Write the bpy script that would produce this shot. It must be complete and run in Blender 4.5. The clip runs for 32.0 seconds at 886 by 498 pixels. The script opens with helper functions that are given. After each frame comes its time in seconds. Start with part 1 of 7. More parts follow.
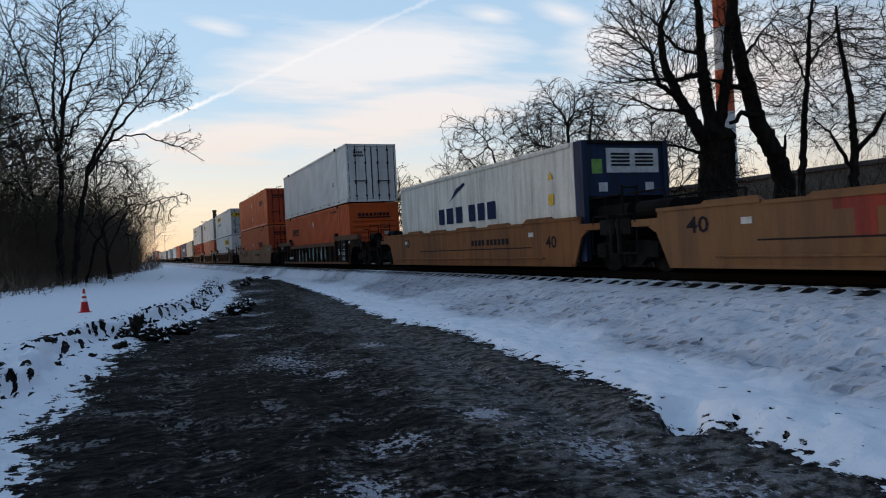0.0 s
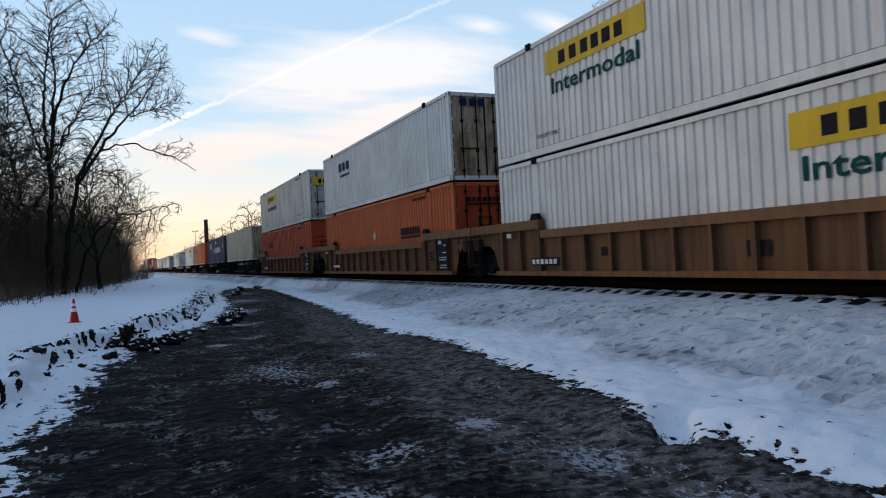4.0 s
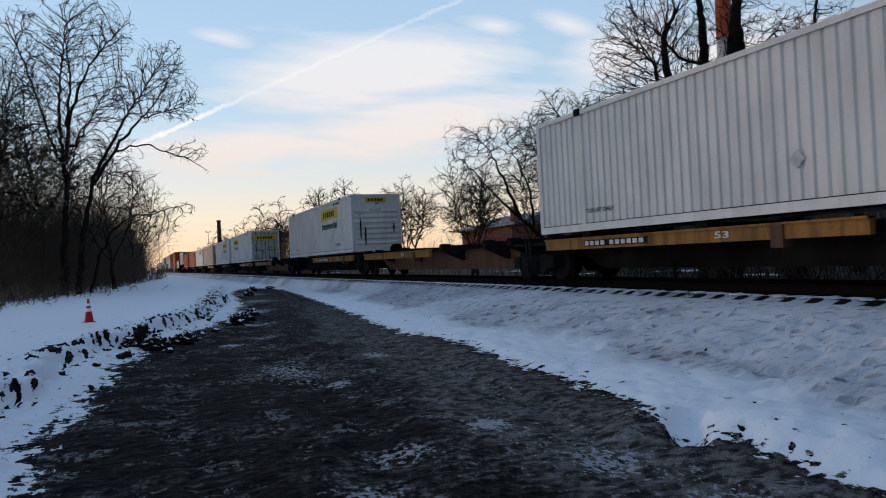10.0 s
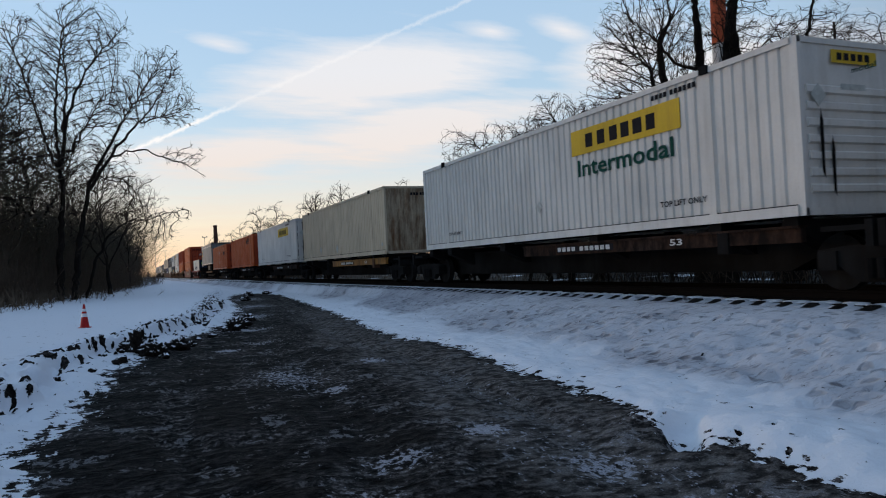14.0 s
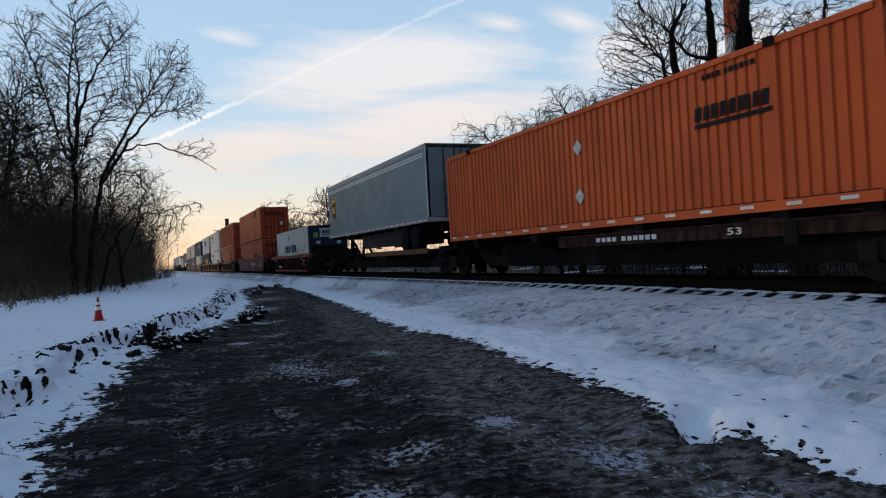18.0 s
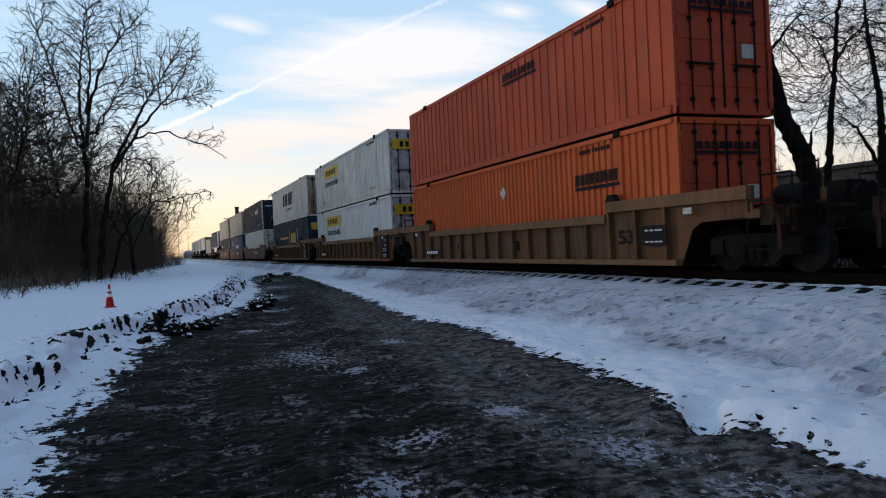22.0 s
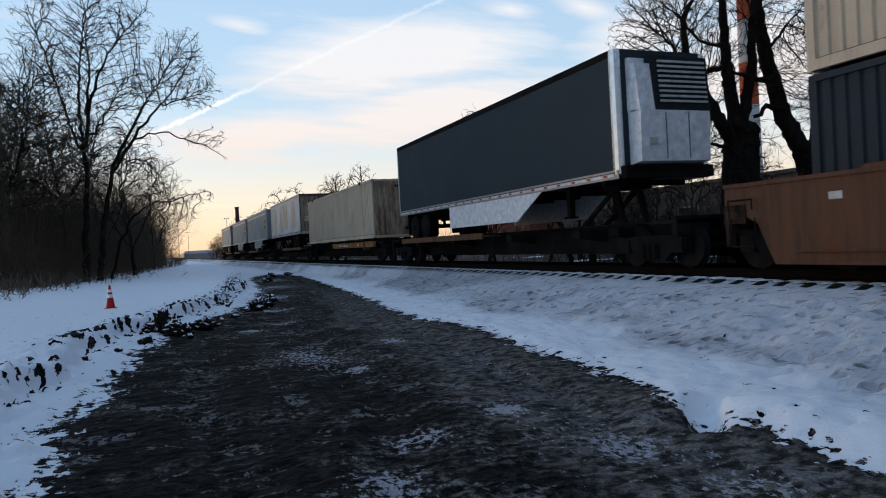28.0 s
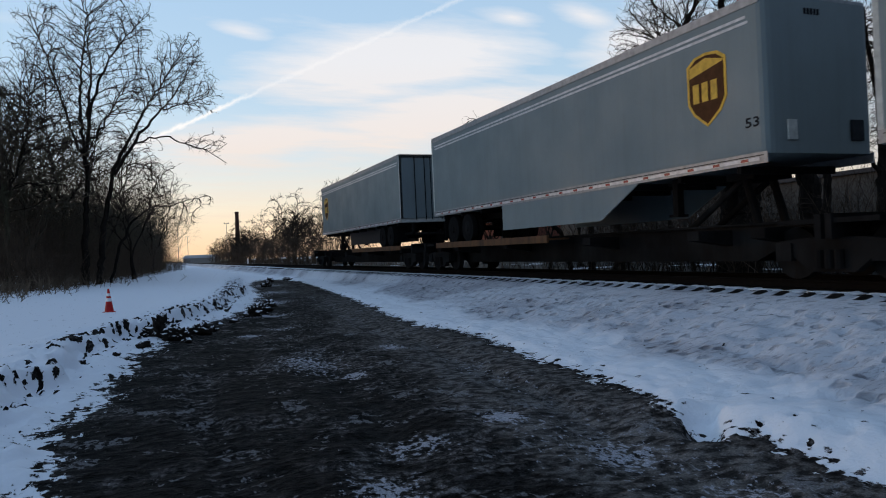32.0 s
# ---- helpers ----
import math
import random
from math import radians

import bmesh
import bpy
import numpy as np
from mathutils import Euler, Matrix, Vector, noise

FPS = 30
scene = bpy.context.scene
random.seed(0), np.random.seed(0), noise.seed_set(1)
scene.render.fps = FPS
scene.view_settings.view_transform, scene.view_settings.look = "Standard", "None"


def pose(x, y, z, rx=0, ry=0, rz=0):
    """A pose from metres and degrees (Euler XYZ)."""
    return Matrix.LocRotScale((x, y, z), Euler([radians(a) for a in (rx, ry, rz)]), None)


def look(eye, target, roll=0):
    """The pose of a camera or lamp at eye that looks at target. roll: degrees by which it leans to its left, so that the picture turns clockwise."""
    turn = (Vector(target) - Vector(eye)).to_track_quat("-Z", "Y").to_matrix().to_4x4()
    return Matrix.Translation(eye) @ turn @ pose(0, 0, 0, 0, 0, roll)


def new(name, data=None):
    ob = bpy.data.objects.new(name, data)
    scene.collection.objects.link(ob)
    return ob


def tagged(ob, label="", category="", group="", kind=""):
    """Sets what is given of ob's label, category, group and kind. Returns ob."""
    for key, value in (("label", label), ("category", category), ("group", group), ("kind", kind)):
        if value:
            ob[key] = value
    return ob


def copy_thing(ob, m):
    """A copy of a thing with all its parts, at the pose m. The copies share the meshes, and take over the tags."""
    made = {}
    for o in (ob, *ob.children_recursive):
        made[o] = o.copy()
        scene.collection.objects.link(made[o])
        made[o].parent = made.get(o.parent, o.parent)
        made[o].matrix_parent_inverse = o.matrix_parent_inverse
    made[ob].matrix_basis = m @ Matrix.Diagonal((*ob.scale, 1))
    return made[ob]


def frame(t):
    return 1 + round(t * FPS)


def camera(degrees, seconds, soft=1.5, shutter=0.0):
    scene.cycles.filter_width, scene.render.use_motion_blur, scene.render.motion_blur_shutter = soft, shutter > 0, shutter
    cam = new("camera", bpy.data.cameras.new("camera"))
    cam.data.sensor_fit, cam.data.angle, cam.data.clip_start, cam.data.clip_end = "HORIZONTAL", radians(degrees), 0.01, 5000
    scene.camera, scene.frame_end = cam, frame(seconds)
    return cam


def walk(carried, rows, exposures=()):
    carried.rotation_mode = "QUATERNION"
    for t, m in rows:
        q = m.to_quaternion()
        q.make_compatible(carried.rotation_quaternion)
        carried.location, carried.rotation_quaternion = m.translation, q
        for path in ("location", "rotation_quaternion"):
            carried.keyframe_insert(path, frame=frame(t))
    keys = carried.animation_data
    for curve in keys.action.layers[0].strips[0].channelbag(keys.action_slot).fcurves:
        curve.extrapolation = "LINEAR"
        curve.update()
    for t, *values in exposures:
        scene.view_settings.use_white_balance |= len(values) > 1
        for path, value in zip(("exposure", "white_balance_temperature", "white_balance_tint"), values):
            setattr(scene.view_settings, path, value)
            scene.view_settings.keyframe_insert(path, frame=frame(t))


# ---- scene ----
# The camera is held by hand at one spot beside the road; the track runs along +y.
LENS, EYE = 63.8, 1.6
cam = camera(LENS, 32.0, soft=1.05, shutter=0.05)
TURNS = [
    (0.0, -23.39, -0.24, 2.91),
    (0.5, -23.90, 0.17, 2.85),
    (1.0, -24.14, 0.10, 3.33),
    (1.5, -24.09, -0.17, 3.30),
    (2.0, -24.10, -0.76, 3.17),
    (2.5, -24.03, -0.61, 3.16),
    (3.0, -23.93, -0.20, 3.07),
    (3.5, -24.17, 0.24, 2.92),
    (5.5, -22.98, 0.80, 3.02),
    (6.0, -22.78, 0.57, 2.94),
    (6.5, -22.81, 0.49, 2.84),
    (7.0, -22.78, 0.34, 2.89),
    (7.5, -22.86, 0.62, 2.72),
    (8.0, -22.90, 0.71, 2.78),
    (8.5, -22.65, 0.79, 2.85),
    (9.0, -23.07, 0.84, 3.04),
    (9.5, -23.30, 0.61, 2.82),
    (10.0, -23.09, 0.58, 2.91),
    (10.5, -23.14, 0.64, 3.03),
    (11.0, -22.90, 0.61, 3.06),
    (11.5, -22.66, 0.84, 2.96),
    (12.0, -22.43, 0.45, 3.02),
    (12.5, -22.65, 0.64, 2.96),
    (13.0, -22.78, 0.80, 3.01),
    (13.5, -22.77, 0.82, 3.05),
    (14.0, -23.35, 0.97, 2.95),
    (14.5, -23.06, 1.11, 3.06),
    (16.5, -22.82, 0.91, 2.65),
    (17.0, -22.94, 0.83, 2.75),
    (17.5, -22.53, 0.50, 2.76),
    (18.0, -22.48, 0.42, 3.10),
    (18.5, -22.48, 0.28, 3.06),
    (19.0, -22.38, 0.14, 2.93),
    (19.5, -22.46, 0.41, 2.92),
    (20.0, -22.31, 0.42, 2.61),
    (20.5, -22.07, 0.33, 2.63),
    (21.0, -22.03, 0.38, 2.88),
    (21.5, -22.03, 0.14, 2.67),
    (22.0, -21.75, -0.40, 2.74),
    (22.5, -21.78, -0.42, 2.93),
    (23.0, -22.11, -0.62, 3.04),
    (23.5, -22.08, -0.16, 3.05),
    (24.0, -21.84, -0.31, 2.97),
    (24.5, -21.69, -0.34, 3.10),
    (25.0, -21.41, -0.28, 3.17),
    (25.5, -21.53, -0.31, 3.32),
    (27.5, -22.02, -0.24, 2.91),
    (28.0, -21.73, -0.48, 3.06),
    (28.5, -22.12, -0.23, 3.01),
    (29.0, -22.02, -0.22, 3.00),
    (29.5, -21.93, 0.07, 3.00),
    (30.0, -21.86, 0.41, 2.92),
    (30.5, -21.84, 0.87, 2.91),
    (31.0, -22.27, 0.73, 2.84),
    (31.5, -21.93, 0.28, 2.69),
    (32.0, -21.77, 0.05, 2.57),
]
EXPOSURE = 0.09
# the camera opens up while the white cars and the empty gaps go by
GAIN = ((0.0, 0.05), (1.0, 0.16), (3.0, 0.24), (6.0, 0.05), (18.0, 0.0), (21.0, 0.1), (23.0, 0.26), (25.0, 0.16), (28.0, 0.12), (32.0, 0.02))
walk(cam, [(t, pose(0, 0, EYE, 90 + pitch, roll, yaw)) for t, yaw, pitch, roll in TURNS], exposures=[(t, EXPOSURE + e) for t, e in GAIN])

# ---- sky and light ----
SUN_YAW, SUN_UP = 38.0, 4.0     # degrees left of the track's far end, above the horizon
world = bpy.data.worlds.new("sky")
scene.world = world
world.use_nodes = True


CLOUDS = (
    ((0.293, 0.922, 0.252), (0.943, -0.322, 0.084), (0.158, 0.214, -0.964), 0.17, 0.040, 0.74),
    ((0.45, 0.839, 0.305), (0.892, -0.408, -0.195), (-0.039, 0.36, -0.932), 0.040, 0.011, 0.45),
    ((0.534, 0.791, 0.297), (0.826, -0.415, -0.381), (-0.178, 0.449, -0.876), 0.050, 0.015, 0.5),
    ((0.353, 0.918, 0.182), (0.919, -0.376, 0.118), (0.176, 0.126, -0.976), 0.20, 0.034, 0.64),
    ((0.132, 0.979, 0.158), (0.985, -0.147, 0.086), (0.107, 0.144, -0.984), 0.13, 0.028, 0.62),
    ((0.114, 0.949, 0.294), (0.985, -0.071, -0.156), (-0.127, 0.308, -0.943), 0.030, 0.009, 0.34),
    ((0.592, 0.764, 0.256), (0.754, -0.638, 0.157), (0.283, 0.1, -0.954), 0.07, 0.04, 0.6),
    ((0.72, 0.663, 0.204), (0.665, -0.744, 0.066), (0.195, 0.088, -0.977), 0.16, 0.06, 0.6),
)


def sky():
    """Dusk sky: Nishita air, a pale veil towards the horizon, streaky high clouds and one contrail."""
    t = world.node_tree
    t.nodes.clear()
    n, l = t.nodes.new, t.links.new

    def vec(op, a, b=None):
        k = n("ShaderNodeVectorMath")
        k.operation = op
        for s, v in zip(k.inputs, (a, b)):
            if v is None:
                continue
            if isinstance(v, tuple):
                s.default_value = v
            else:
                l(v, s)
        return k.outputs["Value"] if op == "DOT_PRODUCT" else k.outputs[0]

    def num(op, a, b=0.0, clamp=False):
        k = n("ShaderNodeMath")
        k.operation, k.use_clamp = op, clamp
        for s, v in zip(k.inputs, (a, b)):
            if isinstance(v, (int, float)):
                s.default_value = v
            else:
                l(v, s)
        return k.outputs[0]

    def stops(fac, rows):
        r = n("ShaderNodeValToRGB")
        e = r.color_ramp.elements
        while len(e) < len(rows):
            e.new(0.5)
        for q, (p, c) in zip(e, rows):
            q.position, q.color = p, ((c, c, c, 1) if isinstance(c, (int, float)) else (*c, 1))
        l(fac, r.inputs[0])
        return r.outputs[0]

    def mix(fac, a, b, mode="MIX"):
        k = n("ShaderNodeMix")
        k.data_type, k.blend_type = "RGBA", mode
        for s, v in ((k.inputs[0], fac), (k.inputs[6], a), (k.inputs[7], b)):
            if isinstance(v, (int, float)):
                s.default_value = v
            elif isinstance(v, tuple):
                s.default_value = (*v, 1)
            else:
                l(v, s)
        return k.outputs[2]

    def clouds(v, scale, detail, rough):
        k = n("ShaderNodeTexNoise")
        k.inputs["Scale"].default_value, k.inputs["Detail"].default_value, k.inputs["Roughness"].default_value = scale, detail, rough
        l(v, k.inputs["Vector"])
        return k.outputs["Fac"]

    tc = n("ShaderNodeTexCoord")
    d = vec("NORMALIZE", tc.outputs["Generated"])
    xyz = n("ShaderNodeSeparateXYZ")
    l(d, xyz.inputs[0])
    up = xyz.outputs["Z"]
    air = n("ShaderNodeTexSky")
    air.sky_type, air.sun_disc = "NISHITA", False
    air.sun_elevation, air.sun_rotation = radians(SUN_UP), radians(-SUN_YAW)
    air.dust_density, air.ozone_density = 0.6, 3.0
    thin = mix(1.0, air.outputs[0], (0.055, 0.055, 0.055), "MULTIPLY")
    # veil of haze lit by the low sun, bluer and darker with height and away from the sun
    veil = stops(up, ((0.0, (0.86, 0.56, 0.36)), (0.06, (0.80, 0.66, 0.52)), (0.14, (0.58, 0.63, 0.67)), (0.22, (0.43, 0.56, 0.68)), (0.36, (0.36, 0.51, 0.68)), (1.0, (0.19, 0.28, 0.43))))
    far = stops(up, ((0.0, (0.17, 0.18, 0.22)), (0.3, (0.15, 0.18, 0.26)), (1.0, (0.19, 0.28, 0.43))))
    toward = vec("DOT_PRODUCT", d, (-0.5, 0.865, 0.05))
    warm = stops(toward, ((-0.25, 0.0), (0.0, 0.45), (0.22, 1.0)))
    base = mix(1.0, mix(warm, far, veil), thin, "ADD")
    # clouds on a high flat layer
    flat = n("ShaderNodeCombineXYZ")
    h = num("ADD", num("MAXIMUM", up, 0.0), 0.09)
    l(num("DIVIDE", xyz.outputs["X"], h), flat.inputs[0])
    l(num("DIVIDE", xyz.outputs["Y"], h), flat.inputs[1])
    mp = n("ShaderNodeMapping")
    mp.inputs["Rotation"].default_value[2] = radians(14)
    mp.inputs["Scale"].default_value = (0.5, 1.25, 1.0)
    mp.inputs["Location"].default_value = (0.4, 3.3, 0.0)
    l(flat.outputs[0], mp.inputs[0])
    big = clouds(mp.outputs[0], 1.5, 7.0, 0.6)
    ragged = clouds(mp.outputs[0], 3.4, 8.0, 0.62)
    low = num("MULTIPLY", stops(up, ((0.05, 1.0), (0.17, 0.0))), 0.20)
    banks = low
    # drifts of cloud: middle, way along, way across, half length, half width, weight
    for mid, along_, across, la, lb, k in CLOUDS:
        p, q = num("MULTIPLY", vec("DOT_PRODUCT", d, along_), 1.0 / la), num("MULTIPLY", vec("DOT_PRODUCT", d, across), 1.0 / lb)
        p = num("SUBTRACT", p, sum(m * c for m, c in zip(mid, along_)) / la)
        q = num("SUBTRACT", q, sum(m * c for m, c in zip(mid, across)) / lb)
        near = num("SUBTRACT", 1.0, num("MULTIPLY", num("SQRT", num("ADD", num("MULTIPLY", p, p), num("MULTIPLY", q, q))), 0.62), True)
        banks = num("MAXIMUM", banks, num("MULTIPLY", near, k))
    field = num("ADD", num("ADD", num("MULTIPLY", big, 0.55), num("MULTIPLY", ragged, 0.6)), banks)
    mask = stops(field, ((0.66, 0.0), (0.82, 0.45), (1.02, 1.0)))
    mask = num("MULTIPLY", mask, stops(up, ((0.02, 0.25), (0.14, 0.9), (0.5, 0.7))))
    lit = mix(warm, (0.16, 0.18, 0.24), stops(up, ((0.05, (0.86, 0.68, 0.53)), (0.16, (0.86, 0.77, 0.72)), (0.26, (0.86, 0.83, 0.83)))))
    body = mix(mask, base, lit)
    # the contrail: a thin straight band across the sky
    off = num("ABSOLUTE", num("ADD", num("ADD", vec("DOT_PRODUCT", d, (-0.4411, -0.1462, 0.8855)), 0.003), num("MULTIPLY", num("SUBTRACT", clouds(d, 70.0, 5.0, 0.7), 0.5), 0.012)))
    along = vec("DOT_PRODUCT", d, (0.88, 0.08, 0.46))
    trail = num("MULTIPLY", stops(off, ((0.0, 1.0), (0.0016, 0.8), (0.0036, 0.0))), stops(along, ((0.10, 0.0), (0.15, 0.9), (0.24, 0.95), (0.30, 0.28), (0.46, 0.3), (0.6, 0.3), (0.9, 0.0))))
    body = mix(num("MULTIPLY", trail, warm), body, (0.98, 0.95, 0.93))
    bg = n("ShaderNodeBackground")
    bg.inputs["Strength"].default_value = SKY
    l(body, bg.inputs["Color"])
    out = n("ShaderNodeOutputWorld")
    l(bg.outputs[0], out.inputs[0])


SKY = 1.0
sky()
sun = new("sun", bpy.data.lights.new("sun", "SUN"))
sun.data.energy, sun.data.angle, sun.data.color = 0.55, radians(10), (1.0, 0.62, 0.36)
a, e = radians(SUN_YAW), radians(SUN_UP)
sun.matrix_world = look((0, 0, 50), (50 * math.sin(a) * math.cos(e), -50 * math.cos(a) * math.cos(e), 50 - 50 * math.sin(e)))


# ---- materials ----
def shader(name):
    m = bpy.data.materials.new(name)
    m.use_nodes = True
    t = m.node_tree
    return m, t, t.nodes["Principled BSDF"], t.nodes.new, t.links.new


def mapped(t, scale, obj=True):
    tc = t.nodes.new("ShaderNodeTexCoord")
    mp = t.nodes.new("ShaderNodeMapping")
    mp.inputs["Scale"].default_value = scale
    t.links.new(tc.outputs["Object" if obj else "Generated"], mp.inputs["Vector"])
    return mp.outputs[0]


def noise_tex(t, vec, scale, detail=4.0, rough=0.6):
    n = t.nodes.new("ShaderNodeTexNoise")
    n.inputs["Scale"].default_value, n.inputs["Detail"].default_value, n.inputs["Roughness"].default_value = scale, detail, rough
    if vec is not None:
        t.links.new(vec, n.inputs["Vector"])
    return n.outputs["Fac"]


def ramp(t, fac, stops):
    r = t.nodes.new("ShaderNodeValToRGB")
    e = r.color_ramp.elements
    while len(e) < len(stops):
        e.new(0.5)
    for q, (p, c) in zip(e, stops):
        q.position, q.color = p, ((c, c, c, 1) if isinstance(c, (int, float)) else (*c, 1))
    t.links.new(fac, r.inputs[0])
    return r.outputs[0]


def mixc(t, fac, a, b, mode="MIX"):
    m = t.nodes.new("ShaderNodeMix")
    m.data_type, m.blend_type = "RGBA", mode
    for s, v in ((m.inputs[0], fac), (m.inputs[6], a), (m.inputs[7], b)):
        if isinstance(v, (int, float)):
            s.default_value = v
        elif isinstance(v, tuple):
            s.default_value = (*v, 1)
        else:
            t.links.new(v, s)
    return m.outputs[2]


def bump(t, b, height, strength, distance=0.01):
    n = t.nodes.new("ShaderNodeBump")
    n.inputs["Strength"].default_value, n.inputs["Distance"].default_value = strength, distance
    t.links.new(height, n.inputs["Height"])
    t.links.new(n.outputs[0], b.inputs["Normal"])


def paint(name, colour, dirt=(0.05, 0.04, 0.03), amount=0.45, rough=0.5, rust=0.0, rust_col=(0.12, 0.04, 0.015), low=0.47, high=0.78, run=0.12):
    """Weathered paint on steel: faded patches, rain streaks of road dirt, some rust."""
    m, t, b, n, l = shader(name)
    streak = noise_tex(t, mapped(t, (1.3, 1.3, run)), 3.0, 5.0, 0.65)
    blot = noise_tex(t, mapped(t, (1, 1, 1)), 0.7, 6.0, 0.6)
    fine = noise_tex(t, mapped(t, (1, 1, 1)), 22.0, 3.0, 0.7)
    fade = mixc(t, ramp(t, blot, ((0.3, 0.0), (0.75, 1.0))), colour, tuple(min(1.0, c * 0.8 + 0.02) for c in colour))
    sm = ramp(t, streak, ((low, 0.0), (high, amount)))
    col = mixc(t, sm, fade, dirt)
    col = mixc(t, ramp(t, fine, ((0.45, 0.0), (0.9, amount * 0.5))), col, dirt)
    if rust:
        rm = noise_tex(t, mapped(t, (1.6, 1.6, 0.5)), 1.7, 8.0, 0.7)
        col = mixc(t, ramp(t, rm, ((0.62 - rust * 0.15, 0.0), (0.72, min(1.0, rust + 0.3)))), col, rust_col)
    oi = n("ShaderNodeObjectInfo")
    mr = n("ShaderNodeMapRange")
    mr.inputs["To Min"].default_value, mr.inputs["To Max"].default_value = 0.94, 1.04
    l(oi.outputs["Random"], mr.inputs["Value"])
    hsv = n("ShaderNodeHueSaturation")
    l(mr.outputs[0], hsv.inputs["Value"])
    l(col, hsv.inputs["Color"])
    l(hsv.outputs[0], b.inputs["Base Color"])
    l(ramp(t, blot, ((0.3, rough - 0.08), (0.7, min(1.0, rough + 0.2)))), b.inputs["Roughness"])
    b.inputs["Specular IOR Level"].default_value = 0.16 if sum(colour) > 0.3 else 0.12 if sum(colour) > 0.1 else 0.04
    bump(t, b, fine, 0.12, 0.004)
    return m


def plain(name, colour, rough=0.6, metal=0.0, vary=0.25, scale=6.0):
    m, t, b, n, l = shader(name)
    f = noise_tex(t, mapped(t, (1, 1, 1)), scale, 5.0, 0.65)
    l(mixc(t, ramp(t, f, ((0.3, 0.0), (0.7, 1.0))), tuple(c * (1 - vary) for c in colour), tuple(min(1, c * (1 + vary)) for c in colour)), b.inputs["Base Color"])
    b.inputs["Roughness"].default_value, b.inputs["Metallic"].default_value = rough, metal
    b.inputs["Specular IOR Level"].default_value = 0.25 if sum(colour) > 0.15 else 0.03
    bump(t, b, f, 0.15, 0.004)
    return m


